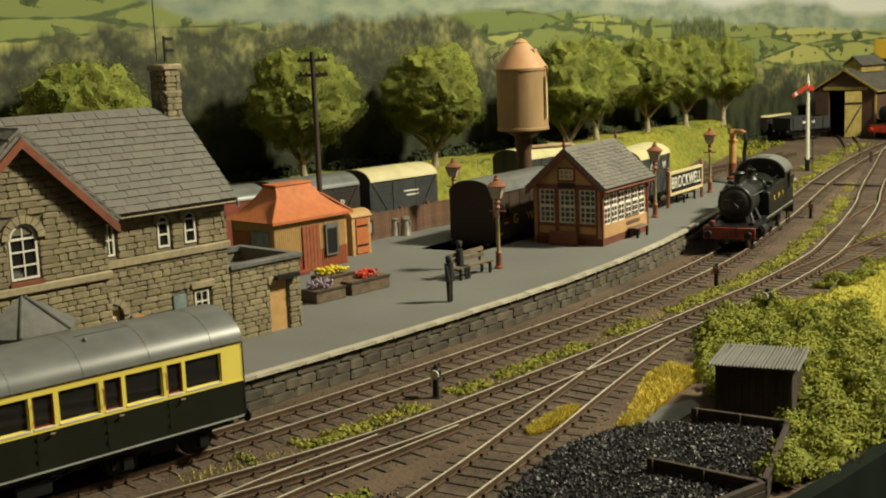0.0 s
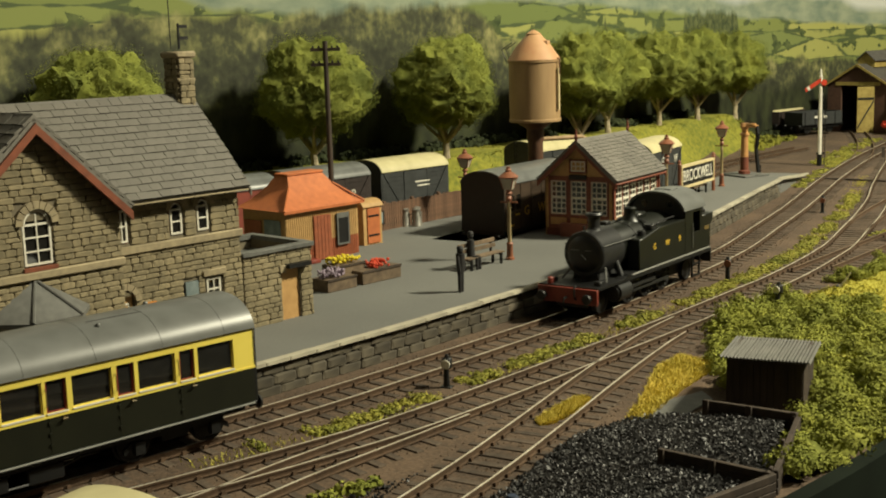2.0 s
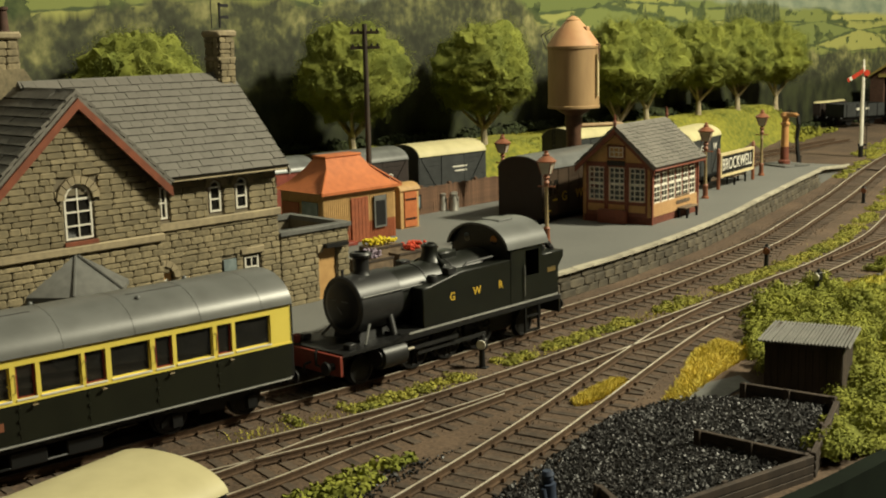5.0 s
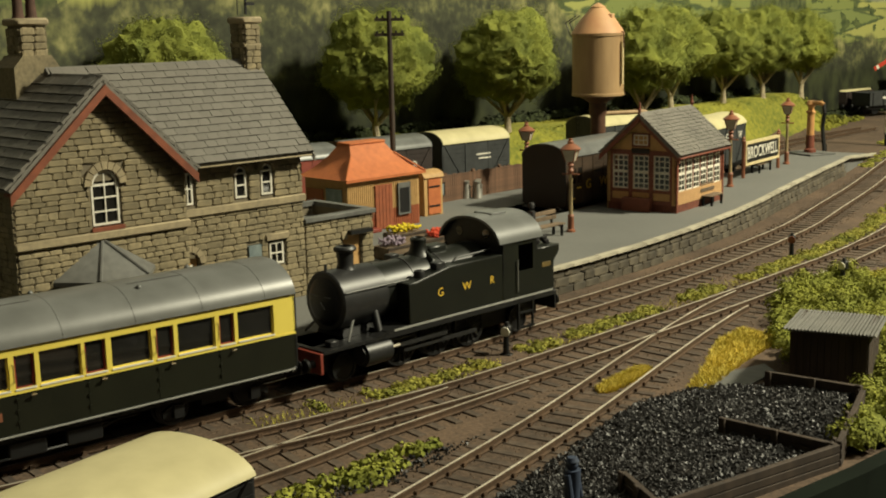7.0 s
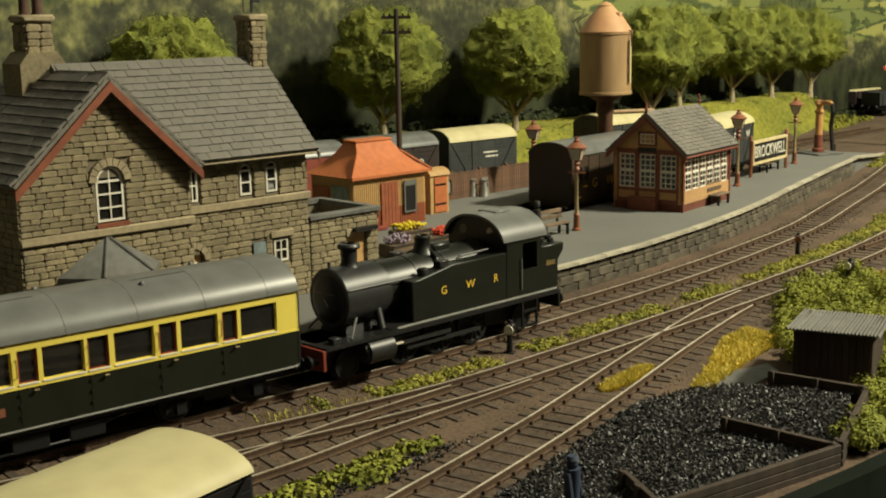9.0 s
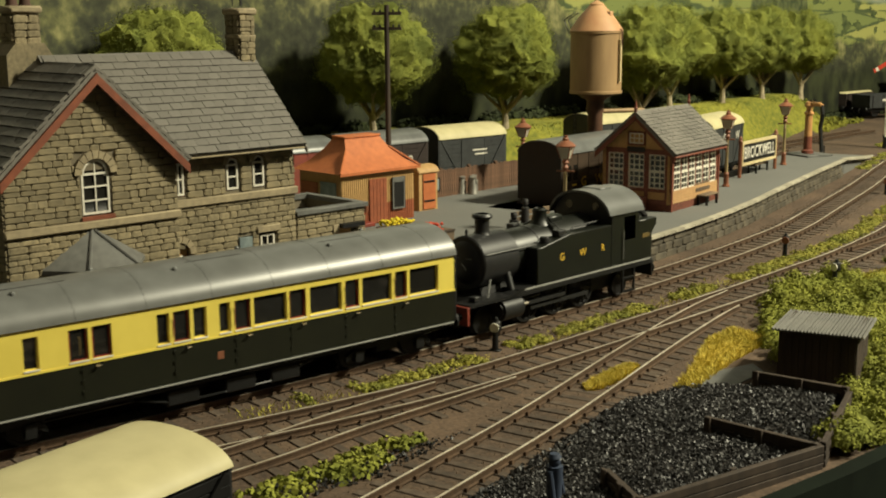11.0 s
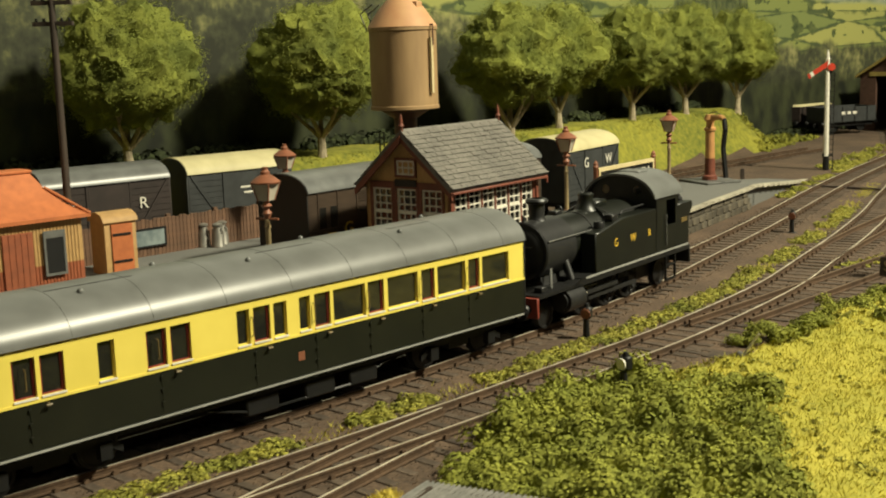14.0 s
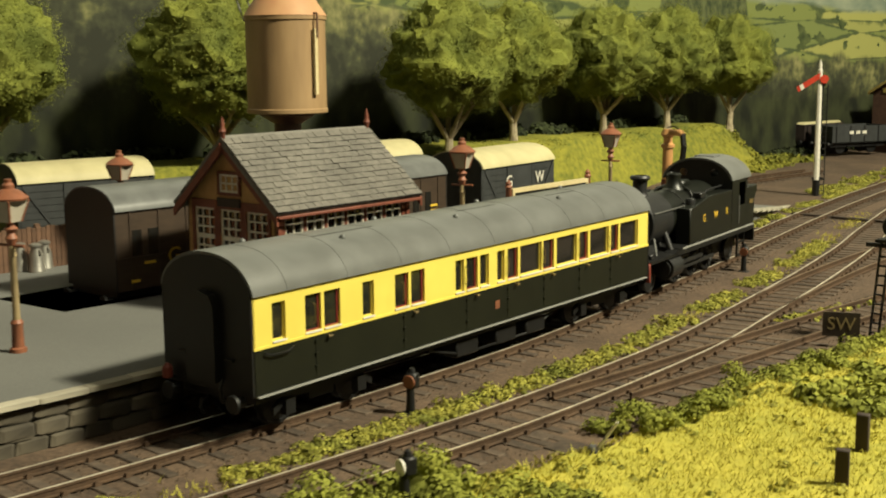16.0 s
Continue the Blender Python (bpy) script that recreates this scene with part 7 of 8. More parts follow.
def name_board():
    b = thing("station_name_board", "black name board with white letters on red-brown posts", "station sign", place(-300, 936, 0, -3))
    L = 67
    for y in (0, L):
        part("post", lathe([(1.4, PLAT), (1.4, 41), (1.9, 41.6), (1.2, 42.6), (1.5, 43.4), (.2, 45)], 8, at=(0, y, 0)), LAMP_RED, b, "red-brown post")
    part("board", box(-.8, .8, 1.6, L - 1.6, 24, 38.5), BLACK, b)
    part("frame", panel(1.4, L - 1.4, 23, 40.5, -1.2, 1.4, [(3.0, L - 3.0, 25, 38.6)]), CREAM, b, "cream board frame")
    m = place(.9, L / 2, 31.6) @ Matrix.Rotation(radians(90), 4, "Z") @ Matrix.Rotation(radians(90), 4, "X")
    text("lettering", "BROCKWELL", 10.8, WHITE, b, m @ Matrix.Diagonal((.92, 1.15, 1, 1)), .35, "raised white letters")


name_board()


def water_crane():
    w = thing("water_crane", "orange and red water crane at the platform end", "water crane", place(-304, 1108, PLAT, -30))
    part("plinth", box(-16, 16, -14, 14, -.2, 1.6, bevel=.4), LEAD, w, "dark grey plinth")
    part("column_base", lathe([(5, 1.6), (5, 4), (3.6, 5), (3.4, 16)], 16), SB_RED, w, "red lower column")
    part("column", lathe([(3.2, 16), (3.0, 34), (4.0, 34.6), (4.0, 36), (2.6, 37), (2.6, 40), (4.2, 42), (3.0, 45)], 16), CRANE_ORANGE, w, "orange upper column")
    part("arm", tube([(-3, 0, 43), (12, 0, 43.6), (15, 0, 42)], 1.9, 10), CRANE_ORANGE, w, "tan swinging arm")
    part("bag", tube([(14.5, 0, 43), (16, 0, 36), (14, 0, 24), (17, 0, 4)], 1.7, 8), BLACK, w, "black leather hose")
    part("stay", tube([(0, 0, 46), (6, 0, 47), (15, 0, 44)], .4, 5), BLACK, w)


water_crane()


def planter():
    p = thing("flower_planter", "stepped wooden planter with bright flowers", "planter", place(-347, 561, PLAT, -12))
    for k, (y0, y1, z1, x0) in enumerate(((0, 20, 6.5, -12), (14, 34, 10.5, -20), (24, 52, 7.0, -12))):
        bx = part("trough", box(x0, x0 + 12, y0, y1, 0, z1, bevel=.3), PLANK, p, "weathered plank trough")
        part("top_rim", panel(y0, y1, z1 - .9, z1 + .2, x0 + 12, x0 + 12.5, []), DARK_WOOD, bx)
    rng = random.Random(6)
    for mt, lab, (y0, y1), z, x0 in ((FLOWER_L, "lilac flowers", (1, 15), 7, -12), (FLOWER_Y, "yellow flowers", (16, 31), 11, -20), (FLOWER_R, "red flowers", (34, 46), 7.4, -12)):
        bm = bmesh.new()
        for k in range(70):
            ball((x0 + rng.uniform(1, 11), rng.uniform(y0, y1), z + rng.uniform(0, 3.2)), rng.uniform(.6, 1.2), bm, 0)
        tagged(part("flower_mass", bm, mt, p, lab), kind="stuff")


planter()


def churn(x, y, r=3.4):
    c = thing("milk_churn", "dull tin milk churn on the platform", "milk churn", place(x, y, PLAT), group="milk churns")
    part("body", lathe([(r, 0), (r, .5), (r * .95, .8), (r * .86, 7), (r * .62, 9.2), (r * .6, 10.4), (r * .78, 10.8), (r * .78, 11.6), (r * .3, 12.2)], 16), CHURN, c)
    for sgn in (-1, 1):
        part("handle", tube([(sgn * r * .8, 0, 7), (sgn * r * 1.1, 0, 8), (sgn * r * .7, 0, 9.4)], .35, 5), CHURN, c)


for q in ((-438, 762), (-433, 772), (-430, 763), (-427, 773), (-423, 766)):
    churn(*q)


def figurine(x, y, z, h, mat, label, rz=0, seated=False):
    bm = bmesh.new()
    if seated:
        cyl((0, 0, 6), (0, 0, h * .72), 2.4, 2.0, 10, bm)
        for s in (-1, 1):
            cyl((0, s * 1.2, 6.4), (5, s * 1.2, 6.4), 1.1, 1.0, 8, bm)
            cyl((5, s * 1.2, 6.6), (5.2, s * 1.2, 0), 1.0, .8, 8, bm)
    else:
        for s in (-1, 1):
            cyl((0, s * 1.1, 0), (0, s * 1.0, h * .48), .9, 1.2, 8, bm)
        cyl((0, 0, h * .44), (0, 0, h * .84), 2.0, 2.3, 10, bm)
        for s in (-1, 1):
            cyl((0, s * 2.4, h * .8), (1.2, s * 2.6, h * .45), .8, .7, 8, bm)
    ball((0, 0, h * (.9 if not seated else .82)), 1.7, bm, 2)
    cyl((0, 0, h * (.95 if not seated else .87)), (0, 0, h * (1.0 if not seated else .93)), 1.9, 1.3, 10, bm)
    f = part("figurine", bm, mat)
    f.matrix_basis = place(x, y, z, rz)
    return tagged(f, label, "figurine")


figurine(-287, 590, PLAT, 23, FIG_DARK, "plain dark standing model figurine on the platform")
figurine(-313, 646, PLAT, 22, FIG_DARK, "plain grey seated model figurine on a bench", -9, True)
figurine(-134, 352, -2, 21, FIG_BLUE, "plain blue model figurine beside the coal heap")


# ---- poles, signals, lineside ----
def telegraph_pole():
    p = thing("telegraph_pole", "tall dark wooden telegraph pole with two crossarms", "telegraph pole", place(-433, 685, 0, 30))
    part("pole", cyl((0, 0, 0), (0, 0, 139), 1.9, 1.5, 10), DARK_WOOD, p)
    for z in (124, 133):
        a = part("crossarm", box(-9, 9, -1, 1, z, z + 1.9), DARK_WOOD, p)
        for x in (-7.5, -4, 4, 7.5):
            part("insulator", lathe([(.5, 0), (.7, .6), (.6, 1.6), (.1, 2)], 8, at=(x, 0, z + 1.5)), BLACK, a)


telegraph_pole()


def semaphore(x, y, rz):
    s = thing("semaphore_signal", "white wooden signal post with a lowered red arm", "railway signal", place(x, y, 0, rz))
    part("post", lathe([(2.3, 10), (1.8, 60), (1.6, 90)], 8), WHITE, s, "white tapered post")
    part("post_base", lathe([(2.6, -1), (2.6, 12)], 8), BLACK, s, "black post foot")
    part("finial", lathe([(1.9, 90), (1.0, 92), (1.4, 93.5), (.2, 98)], 8), WHITE, s)
    arm = prism([(-1, 84), (-15, 75), (-16.5, 78.4), (0, 89)], "y", -2.4, -1.8)
    a = part("arm", arm, SIGNAL_RED, s, "red arm with a white stripe")
    part("stripe", prism([(-11, 77.6), (-13.2, 76.2), (-14.6, 79.6), (-12.4, 81)], "y", -2.6, -1.7), WHITE, a)
    part("spectacle", lathe([(3.0, -2.4), (3.0, -1.6)], 14, at=(2.6, 0, 84), axis="y"), SIGNAL_RED, a)
    bm = bmesh.new()
    for dx in (2.6, 6):
        cyl((dx, 3 if dx > 3 else 2.4, 0), (dx, 1.5, 80), .4, n=5, bm=bm)
    for k in range(18):
        cyl((2.6, 2.2, 4 + k * 4.3), (6, 2.2, 4 + k * 4.3), .3, n=4, bm=bm)
    part("ladder", bm, BLACK, s, "black ladder")
    part("lamp", box(1.2, 4, -1.2, 1.6, 79, 83.4, bevel=.4), BLACK, s)
    part("balance_weight", box(-3.5, 4.5, -1.6, -.8, 12, 14), BLACK, s)


semaphore(-294, 1327, 30)


def near_signal():
    s = thing("bracket_signal", "dark signal post with a ladder beside the branch", "railway signal", place(-113, 903, 0, -10))
    part("post", cyl((0, 0, -1), (0, 0, 44), 1.6, 1.4, 8), WHITE, s, "pale signal post")
    part("post_foot", cyl((0, 0, -1), (0, 0, 12), 2.2, 2.2, 8), BLACK, s)
    bm = bmesh.new()
    for dx in (-7.5, -4.2):
        cyl((dx - 1.5, -1, 0), (dx + 1.5, -1, 36), .5, n=5, bm=bm)
    for k in range(10):
        cyl((-9 + k * .3, -1, 2 + k * 3.5), (-5.7 + k * .3, -1, 2 + k * 3.5), .4, n=5, bm=bm)
    part("ladder", bm, BLACK, s, "black iron ladder")
    part("platform", box(-7, 4, -4, 4, 35.2, 36.4), BLACK, s)
    part("arm_back", lathe([(4, -1), (4.6, 0), (4, 1)], 14, at=(-1, -2, 41), axis="y"), BLACK, s)
    part("bracket_arm", box(-12, 0, -.8, .8, 33, 34.4), BLACK, s)


near_signal()


def sw_board():
    b = thing("whistle_board", "small dark board lettered SW on a post", "sign", place(-125, 881, 0, 22))
    part("post", box(-.8, .8, -.8, .8, -1, 9), BLACK, b)
    part("board", box(-6.2, 6.2, -1.4, -.8, 4.5, 13), DARK_WOOD, b)
    m = place(0, -1.45, 8.8) @ Matrix.Rotation(radians(90), 4, "X")
    text("lettering", "SW", 6.4, LAMP_STONE, b, m, .06, "faded letters")


sw_board()


def ground_signal(x, y, rz, disc):
    g = thing("ground_signal", "small ground disc signal beside the track", "ground signal", place(x, y, 0, rz), group="ground signals")
    part("base", box(-2.4, 2.4, -1.8, 1.8, -1, 1, bevel=.2), BLACK, g)
    part("stand", lathe([(1.4, 1), (1.1, 8), (1.6, 8.4)], 10), BLACK, g)
    part("lamp_case", box(-1.8, 1.8, -.6, 2.6, 8, 12.4, bevel=.5), BLACK, g)
    part("disc", lathe([(1.9, -1.3), (2.0, -1.0), (1.9, -.7)], 16, at=(0, 0, 10), axis="y"), disc, g, "round signal disc")
    part("cap", lathe([(1.2, 12.2), (.8, 13.6), (.2, 14)], 8, at=(0, 1, 0)), BLACK, g)


ground_signal(-233.5, 485, 10, WHITE)
ground_signal(-198, 732, 10, LAMP_RED)
ground_signal(-154, 674, -20, WHITE)
ground_signal(-212, 1003, 10, LAMP_RED)


def point_lever():
    p = thing("point_lever", "small white point lever on a plank base", "point lever", place(-141, 731, 0, -8))
    part("base", box(-9, 16, -5, 5, -.6, .9, bevel=.2), SLEEPER, p, "old plank base")
    part("lever", cyl((4, 0, 1), (9, 3, 9.5), .55, .45, 6), WHITE, p, "white lever")
    part("weight", ball((3.4, 0, 1.8), 1.5, sub=2), LEAD, p)
    for k in range(3):
        part("plank", box(-22 - k * 1, -9, -9 + k * 5.5, -5.5 + k * 5.5, -.8, .8, bevel=.2), SLEEPER, p)


point_lever()


def stake(x, y, h):
    s = thing("fence_post", "short dark weathered post in the grass", "fence post", place(x, y, 0, random.Random(h).uniform(0, 40)), group="short posts")
    part("post", box(-1.6, 1.6, -1.2, 1.2, -1, h, bevel=.25), DARK_WOOD, s)


stake(-80, 764, 13)
stake(-76, 737, 12)
stake(-322, 1215, 12)
stake(-250, 1420, 12)


def crossing_boards():
    c = thing("board_crossing", "worn dark boards laid across the tracks", "board crossing")
    for k in range(3):
        a, b = Vector((-268 + k * 26, 1214 - k * 2.8)), Vector((-243 + k * 26, 1211.4 - k * 2.8))
        d = b - a
        m = place(a.x, a.y, 0, math.degrees(math.atan2(d.y, d.x)))
        part("board", box(0, d.length - .4, -2.2, -.2, .2, 2.2, bevel=.2), DARK_WOOD, c, "", m)
        part("board", box(0, d.length - .4, .2, 2.2, .2, 2.1, bevel=.2), DARK_WOOD, c, "", m)


crossing_boards()


# ---- growing things ----
TREES = ((-596, 655, 40, 100, 42, 1), (-545, 818, 38, 106, 43, 2), (-505, 945, 38, 104, 43, 3), (-452, 1095, 36, 104, 40, 4), (-468, 1195, 40, 102, 40, 11), (-456, 1304, 40, 101, 40, 5), (-443, 1388, 40, 101, 40, 6), (-434, 1494, 38, 99, 37, 7))


def tree(x, y, z, h, r, seed, label, lean=0.0):
    rng = random.Random(seed)
    t = thing("tree", label, "tree", place(x, y, z, rng.uniform(0, 360)), group="backdrop trees")
    fork = h * rng.uniform(.13, .18)
    bm = bmesh.new()
    cyl((0, 0, -8), (0, 0, fork * .4), 4.4, 2.9, 9, bm)
    cyl((0, 0, fork * .4), (rng.uniform(-1, 1), rng.uniform(-1, 1), fork), 2.9, 2.5, 9, bm)
    for k in range(6):
        a = 6.283 * k / 6 + rng.uniform(-.4, .4)
        e = Vector((math.cos(a) * r * .42, math.sin(a) * r * .42, h * rng.uniform(.30, .40)))
        cyl((0, 0, fork - 1), e, 1.9, .9, 7, bm)
        for j in range(3):
            b = a + rng.uniform(-.7, .7)
            cyl(e, (math.cos(b) * r * .62, math.sin(b) * r * .62, h * rng.uniform(.45, .6)), .8, .3, 5, bm)
    cyl((0, 0, fork), (0, 0, h * .7), 1.8, .6, 7, bm)
    part("trunk", bm, BARK, t, "pale forked trunk and limbs")
    # one lumpy leafy mass, wider above than below, covered in small leaves
    off = seed * 7.3

    def skin(d):
        lump = .20 * noise.noise((d.x * 2.1 + off, d.y * 2.1, d.z * 2.1)) + .17 * noise.noise((d.x * 5 + off, d.y * 5, d.z * 5)) + .09 * noise.noise((d.x * 11, d.y * 11 + off, d.z * 11))
        f = .98 + lump
        low = 1.0 if d.z > 0 else 1.0 - .18 * d.z * d.z
        return Vector((d.x * r * f * low, d.y * r * f * low, h * .57 + d.z * h * .43 * f * (1.0 if d.z > 0 else .70)))

    core = bmesh.new()
    bmesh.ops.create_icosphere(core, subdivisions=5, radius=1)
    for v in core.verts:
        d = v.co.normalized()
        mid = Vector((0, 0, h * .57))
        v.co = mid + (skin(d) - mid) * .93
    for f in core.faces:
        f.smooth = True
    vs, fs = [], []
    mid = Vector((0, 0, h * .57))
    for k in range(30000):
        d = Vector((rng.gauss(0, 1), rng.gauss(0, 1), rng.gauss(0, 1))).normalized()
        p = mid + (skin(d) - mid) * (1.05 - .17 * rng.random() ** 1.6)
        s = rng.uniform(.3, .65)
        u = Vector((rng.gauss(0, 1), rng.gauss(0, 1), rng.gauss(0, 1)))
        n = (d + u * .45).normalized()
        u = n.orthogonal().normalized()
        u.rotate(Matrix.Rotation(rng.uniform(0, 6.28), 3, n))
        w2 = n.cross(u)
        k0 = len(vs)
        vs += [tuple(p + u * s), tuple(p + w2 * s * .7), tuple(p - u * s), tuple(p - w2 * s * .7)]
        fs.append((k0, k0 + 1, k0 + 2, k0 + 3))
    part("inner_foliage", core, LEAF, t)
    tagged(part("crown", (vs, fs), LEAF, t, "dense crown of small green leaves"), kind="stuff")


for q in TREES:
    tree(*q, "broad leafy green tree with a pale forked trunk")


def inside(poly, x, y):
    c = False
    for (x0, y0), (x1, y1) in zip(poly, poly[1:] + poly[:1]):
        if (y0 > y) != (y1 > y) and x < (x1 - x0) * (y - y0) / (y1 - y0) + x0:
            c = not c
    return c


def scatter(poly, n, seed):
    rng = random.Random(seed)
    xs, ys = [p[0] for p in poly], [p[1] for p in poly]
    out = []
    while len(out) < n:
        x, y = rng.uniform(min(xs), max(xs)), rng.uniform(min(ys), max(ys))
        if inside(poly, x, y):
            out.append((x, y))
    return out


def blades(pts, seed, hmin, hmax, w=.5, lean=.8, zfun=None):
    rng = random.Random(seed)
    vs, fs = [], []
    for x, y in pts:
        h, a = rng.uniform(hmin, hmax), rng.uniform(0, 6.28)
        z = zfun(x, y) if zfun else 0.0
        dx, dy = math.cos(a) * w, math.sin(a) * w
        lx, ly = rng.uniform(-lean, lean) * h, rng.uniform(-lean, lean) * h
        k = len(vs)
        vs += [(x - dx, y - dy, z), (x + dx, y + dy, z), (x + lx, y + ly, z + h)]
        fs.append((k, k + 1, k + 2))
    return vs, fs


def clumps(pts, seed, rmin, rmax, zfun=None, leaf=None, per=22):
    """Knobbly foliage: little leaf facets over clumps."""
    rng = random.Random(seed)
    vs, fs = [], []
    for x, y in pts:
        r = rng.uniform(rmin, rmax)
        z = (zfun(x, y) if zfun else 0.0) + r * .35
        for k in range(per):
            d = Vector((rng.gauss(0, 1), rng.gauss(0, 1), abs(rng.gauss(0, 1)) * 1.1 - .25)).normalized()
            p = Vector((x, y, z)) + Vector((d.x * r, d.y * r, d.z * r * .85)) * rng.uniform(.75, 1.1)
            s = (leaf or r * .42) * rng.uniform(.7, 1.3)
            u = d.orthogonal().normalized()
            u.rotate(Matrix.Rotation(rng.uniform(0, 6.28), 3, d))
            w2 = d.cross(u)
            u = (u + d * rng.uniform(-.6, .6)).normalized()
            k0 = len(vs)
            vs += [tuple(p + u * s), tuple(p + w2 * s * .8), tuple(p - u * s * .9), tuple(p - w2 * s * .8)]
            fs.append((k0, k0 + 1, k0 + 2, k0 + 3))
    return vs, fs


def stuff(name, label, category, geo, mat):
    return tagged(part(name, geo, mat), label, category, kind="stuff")


FIELD = [(-104, 560), (-118, 600), (-138, 640), (-150, 690), (-136, 745), (-128, 800), (-118, 850), (-104, 905), (-70, 1000), (-30, 1150), (40, 1400), (-10, 1150), (-22, 900), (-38, 720), (-56, 560)]


def mound(x, y):
    return 0.9 + 2.2 * (noise.noise((x * .02, y * .02, 3)) + .45) + 1.0 * noise.noise((x * .07, y * .07, 5))


def turf(name, poly, label, mat, h=0.0, step=5, lift=.6):
    xs, ys = [p[0] for p in poly], [p[1] for p in poly]
    vs, fs, idx = [], [], {}
    for i, x in enumerate(np.arange(min(xs), max(xs) + step, step)):
        for j, y in enumerate(np.arange(min(ys), max(ys) + step, step)):
            if inside(poly, x, y):
                idx[i, j] = len(vs)
                vs.append((float(x), float(y), mound(x, y) + lift))
    for i, j in idx:
        q = [(i, j), (i + 1, j), (i + 1, j + 1), (i, j + 1)]
        if all(k in idx for k in q):
            fs.append([idx[k] for k in q])
    ob = stuff(name, label, "grass", (vs, fs), mat)
    for p in ob.data.polygons:
        p.use_smooth = True
    return ob


turf("turf", FIELD, "yellow-green turf at the layout's edge", GRASS_GROUND)
stuff("long_grass", "long yellow-green straw grass", "grass", blades(scatter(FIELD, 70000, 1), 1, .8, 2.2, .28, .8, mound), GRASS)
def thicket(x, y):
    return -.3 + 8.5 * max(0, noise.noise((x * .075, y * .075, 8)) + .12)


def thicket_body(name, poly, label):
    xs, ys = [p[0] for p in poly], [p[1] for p in poly]
    vs, fs, idx = [], [], {}
    for i, x in enumerate(np.arange(min(xs), max(xs) + 2, 2.0)):
        for j, y in enumerate(np.arange(min(ys), max(ys) + 2, 2.0)):
            if inside(poly, x, y):
                idx[i, j] = len(vs)
                vs.append((float(x), float(y), thicket(x, y) + 1.2 + 1.5 * noise.noise((x * .3, y * .3, 2))))
    for i, j in idx:
        q = [(i, j), (i + 1, j), (i + 1, j + 1), (i, j + 1)]
        if all(k in idx for k in q):
            fs.append([idx[k] for k in q])
    ob = stuff(name, label, "bushes", (vs, fs), BUSH)
    for p in ob.data.polygons:
        p.use_smooth = True


BUSHES = [(-168, 612), (-172, 660), (-163, 700), (-150, 690), (-136, 705), (-112, 690), (-92, 640), (-57, 585), (-56, 545), (-70, 475), (-82, 436), (-92, 440), (-98, 520), (-136, 530), (-150, 560)]
stuff("low_bushes", "dense low green bushes", "bushes", clumps(scatter(BUSHES, 1300, 2), 2, 1.6, 5.4, thicket, .6, 120), BUSH)
thicket_body("undergrowth", BUSHES, "matted green undergrowth beneath the bushes")
EDGE_BUSH = [(-150, 745), (-137, 770), (-131, 830), (-118, 885), (-104, 940), (-90, 960), (-100, 900), (-112, 840), (-122, 790), (-130, 745)]
stuff("low_bushes", "green undergrowth along the branch track", "bushes", clumps(scatter(EDGE_BUSH, 520, 3), 3, 1.2, 3.6, thicket, .5, 80), BUSH)
stuff("field_weeds", "green weeds through the yellow grass", "weeds", clumps(scatter(FIELD, 320, 40), 41, .9, 2.4, mound, .7, 16), WEED)
PATCH = [(-112, 800), (-86, 795), (-82, 835), (-104, 850)]
stuff("low_bushes", "dark green bushes in the long grass", "bushes", clumps(scatter(PATCH, 90, 4), 4, 2.0, 4.2, mound, 1.1, 26), BUSH)


def strip(line, off, width, y0, y1, n, seed):
    rng = random.Random(seed)
    out = []
    s0, s1 = line.s_of_y(y0), line.s_of_y(y1)
    while len(out) < n:
        s = rng.uniform(s0, s1)
        if noise.noise((s * .035, off, seed)) < -.12:
            continue
        p, d = line.at(s)
        o = off + rng.gauss(0, width * .4)
        out.append((p.x + d.y * o, p.y - d.x * o))
    return out


six_foot = strip(LOOP, -21, 7, 385, 1115, 1300, 5)
stuff("lineside_weeds", "green and yellow weeds between the tracks", "weeds", clumps(six_foot, 6, .9, 2.6, None, .5, 44), WEED)
stuff("weed_tufts", "thin grass tufts between the tracks", "weeds", blades(strip(LOOP, -20, 8, 360, 1250, 3500, 6), 7, .8, 2.6, .3, .8), GRASS)
stuff("lineside_weeds", "scattered weeds at the platform end", "weeds", clumps(strip(MAIN, -20, 6, 1150, 1480, 520, 8), 8, .9, 2.6, None, .6, 30), WEED)
stuff("lineside_weeds", "weeds beside the far tracks", "weeds", clumps(strip(MAIN, -34, 12, 1330, 1640, 520, 9), 9, .9, 3.0, None, .7, 26), WEED)
stuff("lineside_weeds", "weeds and coal dust bushes by the siding", "weeds", clumps(scatter([(-216, 318), (-206, 372), (-198, 385), (-194, 345), (-200, 318)], 130, 10), 10, 1.2, 3.2, None, .9, 20), BUSH)
stuff("lineside_weeds", "grass clumps inside the branch junction", "weeds", clumps(scatter([(-160, 905), (-150, 940), (-140, 960), (-146, 915)], 60, 11), 11, 1.0, 2.6, None, .8, 18), WEED)
stuff("straw_tuft", "yellow straw tuft between the siding rails", "grass", blades(scatter([(-181, 460), (-177.5, 456), (-174.5, 462), (-173, 478), (-173.5, 490), (-176, 495), (-179.5, 492), (-181.5, 478)], 5200, 12), 12, 1.6, 2.9, .4, .6), STRAW)
stuff("straw_tuft", "yellow straw grass beside the coal shed", "grass", blades(scatter([(-153, 476), (-146, 478), (-148, 520), (-146, 560), (-166, 568), (-168, 545), (-158, 505)], 12000, 13), 13, 1.0, 2.8, .4, .8), STRAW)
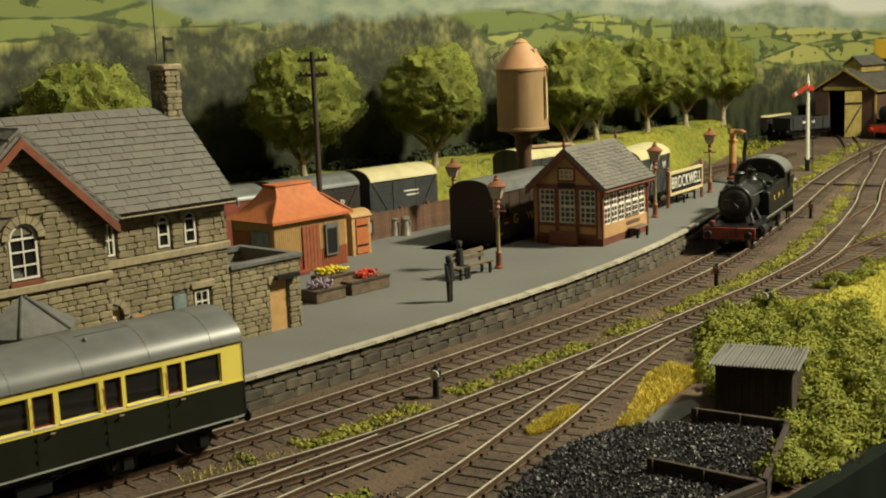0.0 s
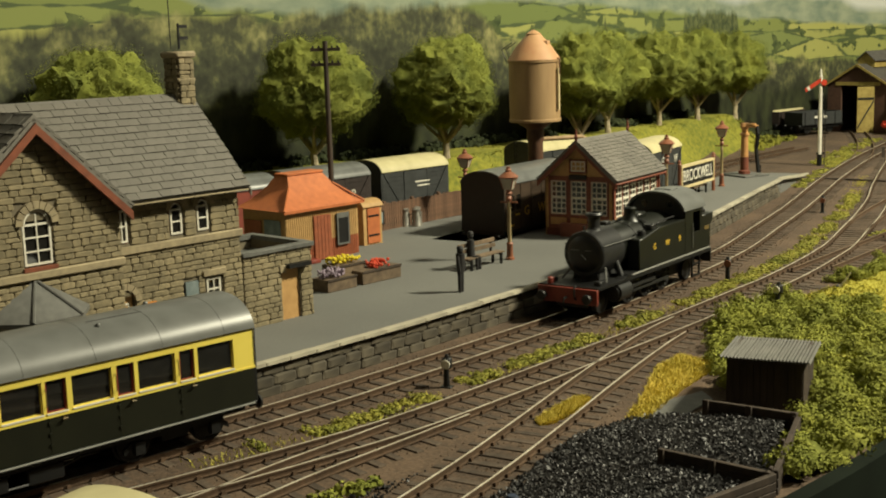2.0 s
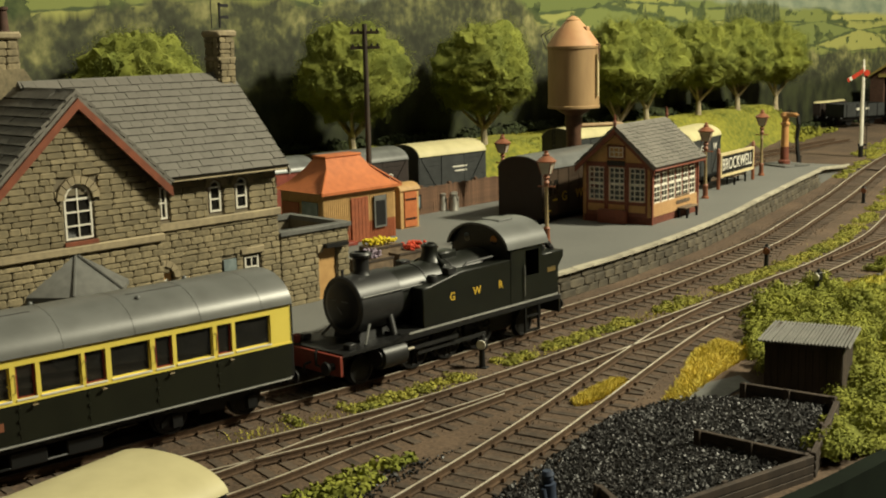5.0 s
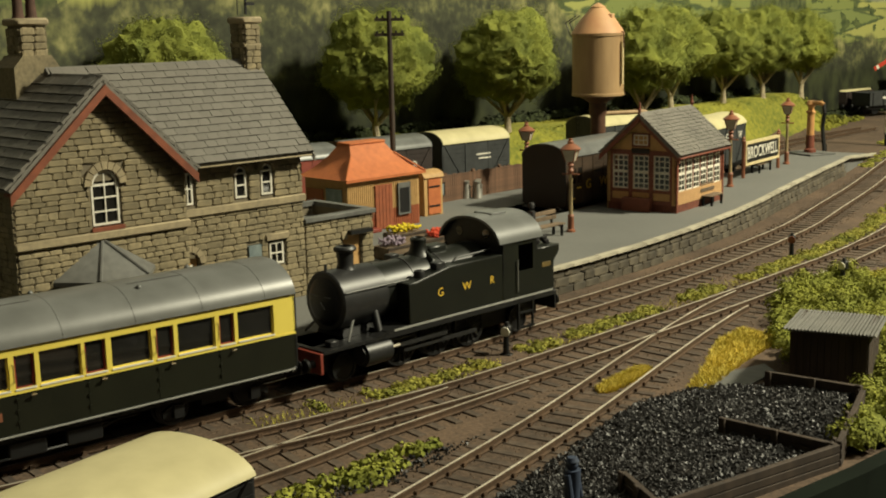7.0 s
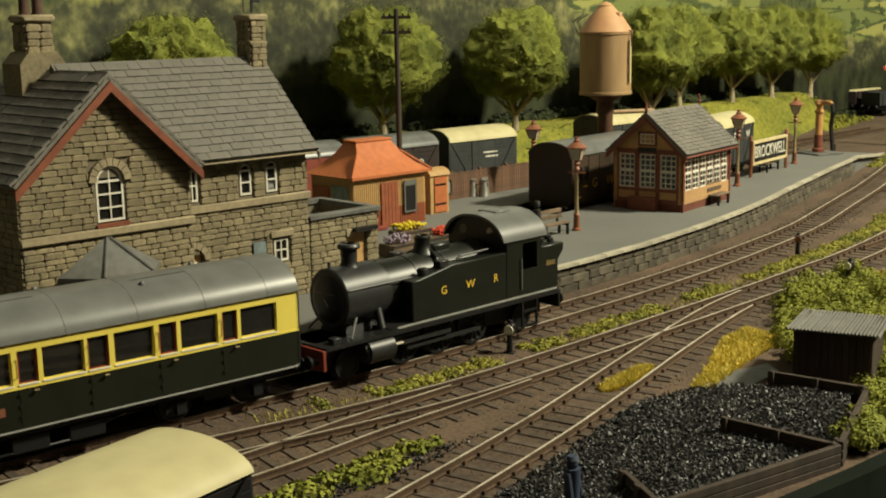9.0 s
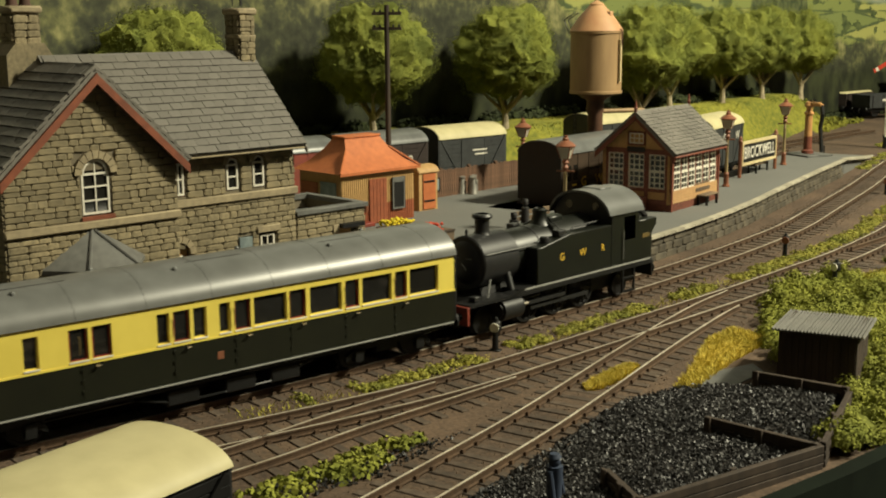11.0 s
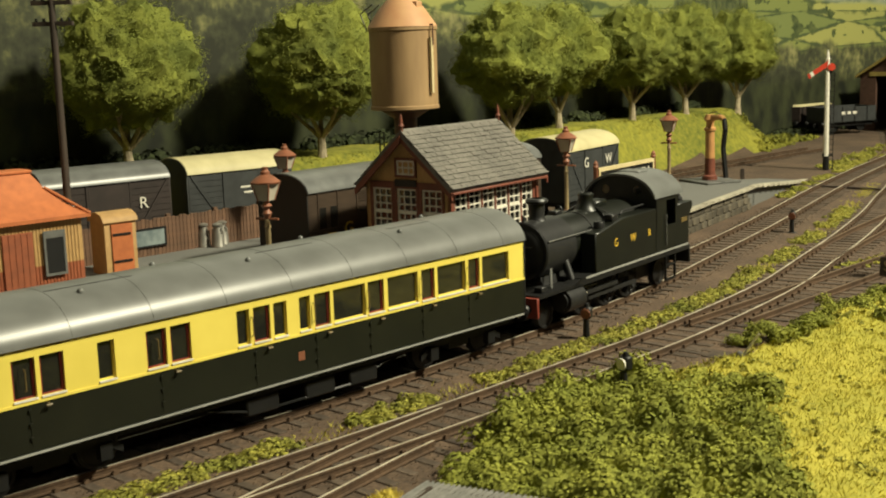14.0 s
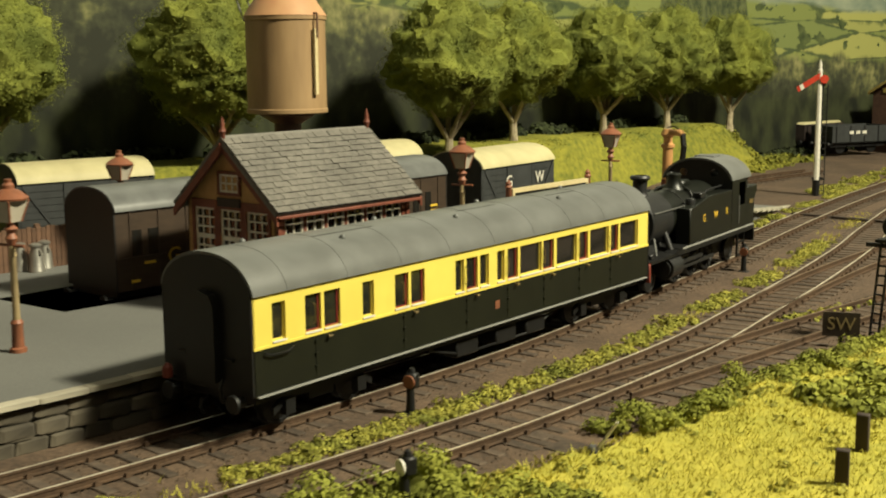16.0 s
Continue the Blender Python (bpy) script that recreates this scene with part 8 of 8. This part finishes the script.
tagged(part("puddle", prism([(-149, 484), (-136, 488), (-133, 512), (-140, 520), (-147, 505)], "z", -.4, 1.2), LEAD), "grey concrete patch beside the coal shed", "paving", kind="structure")
stuff("bank_grass", "tufted green grass on the bank", "grass", blades(scatter([(-640, 700), (-545, 700), (-520, 818), (-484, 905), (-438, 1100), (-422, 1304), (-400, 1500), (-408, 1560), (-480, 1560), (-500, 1250), (-580, 950)], 30000, 14), 14, .5, 1.7, .5, .6, lambda x, y: bank_height(x, y) - .8), BANK)
stuff("bank_bushes", "mossy bushes on the bank's end", "bushes", clumps(scatter([(-395, 1470), (-400, 1640), (-470, 1640), (-450, 1480)], 260, 15), 15, 2.5, 6.0, lambda x, y: bank_height(x, y) - 1, 1.6, 26), BANK)
FAR_BUSH = [(-182, 1225), (-196, 1300), (-205, 1420), (-225, 1600), (-150, 1640), (-60, 1500), (-60, 1330), (-120, 1290)]
stuff("bank_bushes", "rough green undergrowth beside the far tracks", "bushes", clumps(scatter(FAR_BUSH, 900, 17), 17, 2.0, 6.5, lambda x, y: -.5 + .12 * max(0, x + 195), .8, 60), BUSH)
stuff("hedge", "dark hedge with tree shade in its colour at the foot of the backscene", "hedge", clumps(strip(BACK, 9, 5, 500, 1800, 700, 16), 16, 4, 9, lambda x, y: bank_height(x, y) - 1, 2.2, 24), HEDGE)


# ---- coal ----
def coal_heap():
    polys = [[(-160, 372), (-176 + 14, 455), (-150, 482), (-132, 487), (-98, 485), (-88, 430), (-115, 362), (-125, 330), (-160, 340)], [(-214, 322), (-205, 350), (-190, 400), (-190, 350), (-200, 322)]]

    def heap(x, y):
        if x > -131 and y > 430:
            d = min((x + 131) / 16, (y - 430) / 14, 1)
            return 1.0 + .8 * max(0, noise.noise((x * .05, y * .05, 1))) + (2.6 * min(max((x + 150) / 30, 0), 1)) + 2.4 * max(d, 0) + .6 * noise.noise((x * .1, y * .1, 0))
        return 1.0 + .8 * max(0, noise.noise((x * .05, y * .05, 1))) + (2.6 * min(max((x + 150) / 30, 0), 1))

    rng = random.Random(21)
    vs, fs = [], []
    base = [Vector(v) for v in ((0, 0, 1), (.9, 0, .1), (-.3, .85, .2), (-.4, -.8, .15), (.2, .1, -.9), (-.9, .1, -.2))]
    tri = ((0, 1, 2), (0, 2, 5), (0, 5, 3), (0, 3, 1), (4, 2, 1), (4, 5, 2), (4, 3, 5), (4, 1, 3))
    pts = scatter(polys[0], 14000, 22) + scatter(polys[1], 420, 23)
    for x, y in pts:
        s = rng.uniform(.3, .75) if rng.random() < .9 else rng.uniform(.7, 1.15)
        rot = Euler((rng.uniform(0, 6.3), rng.uniform(0, 6.3), rng.uniform(0, 6.3))).to_matrix()
        k = len(vs)
        c = Vector((x, y, heap(x, y) + rng.uniform(-.2, .5)))
        for b in base:
            q = rot @ (b * s * rng.uniform(.75, 1.25)) + c
            vs.append(tuple(q))
        fs += [tuple(k + i for i in t) for t in tri]
    stuff("coal_lumps", "heaped glossy black coal lumps", "coal", (vs, fs), COAL)
    gv, gf, idx = [], [], {}
    for i, x in enumerate(range(-166, -84, 3)):
        for j, y in enumerate(range(328, 492, 3)):
            if inside(polys[0], x, y):
                idx[i, j] = len(gv)
                gv.append((x, y, heap(x, y) - .35))
    for i, j in idx:
        q = [(i, j), (i + 1, j), (i + 1, j + 1), (i, j + 1)]
        if all(k in idx for k in q):
            gf.append([idx[k] for k in q])
    stuff("coal_bed", "black coal dust under the lumps", "coal", (gv, gf), COAL_BED)


coal_heap()


def loose_ballast():
    rng = random.Random(31)
    vs, fs = [], []
    for line, y0, y1, n in ((MAIN, 360, 1100, 5200), (LOOP, 320, 1050, 5200), (COAL_LINE, 320, 640, 1500), (BRANCH, 760, 960, 1200)):
        s0, s1 = line.s_of_y(y0), line.s_of_y(y1)
        for k in range(n):
            p, d = line.at(rng.uniform(s0, s1))
            o = rng.uniform(-20, 20)
            x, y, s = p.x + d.y * o, p.y - d.x * o, rng.uniform(.25, .6)
            k0 = len(vs)
            a = rng.uniform(0, 6.28)
            vs += [(x + s * math.cos(a), y + s * math.sin(a), .3), (x + s * math.cos(a + 2.1), y + s * math.sin(a + 2.1), .3), (x + s * math.cos(a + 4.2), y + s * math.sin(a + 4.2), .3), (x, y, s + .55)]
            fs += [(k0, k0 + 1, k0 + 3), (k0 + 1, k0 + 2, k0 + 3), (k0 + 2, k0, k0 + 3)]
    stuff("loose_ballast", "loose brown ballast stones around the tracks", "ballast", (vs, fs), ASH)


loose_ballast()


motions()
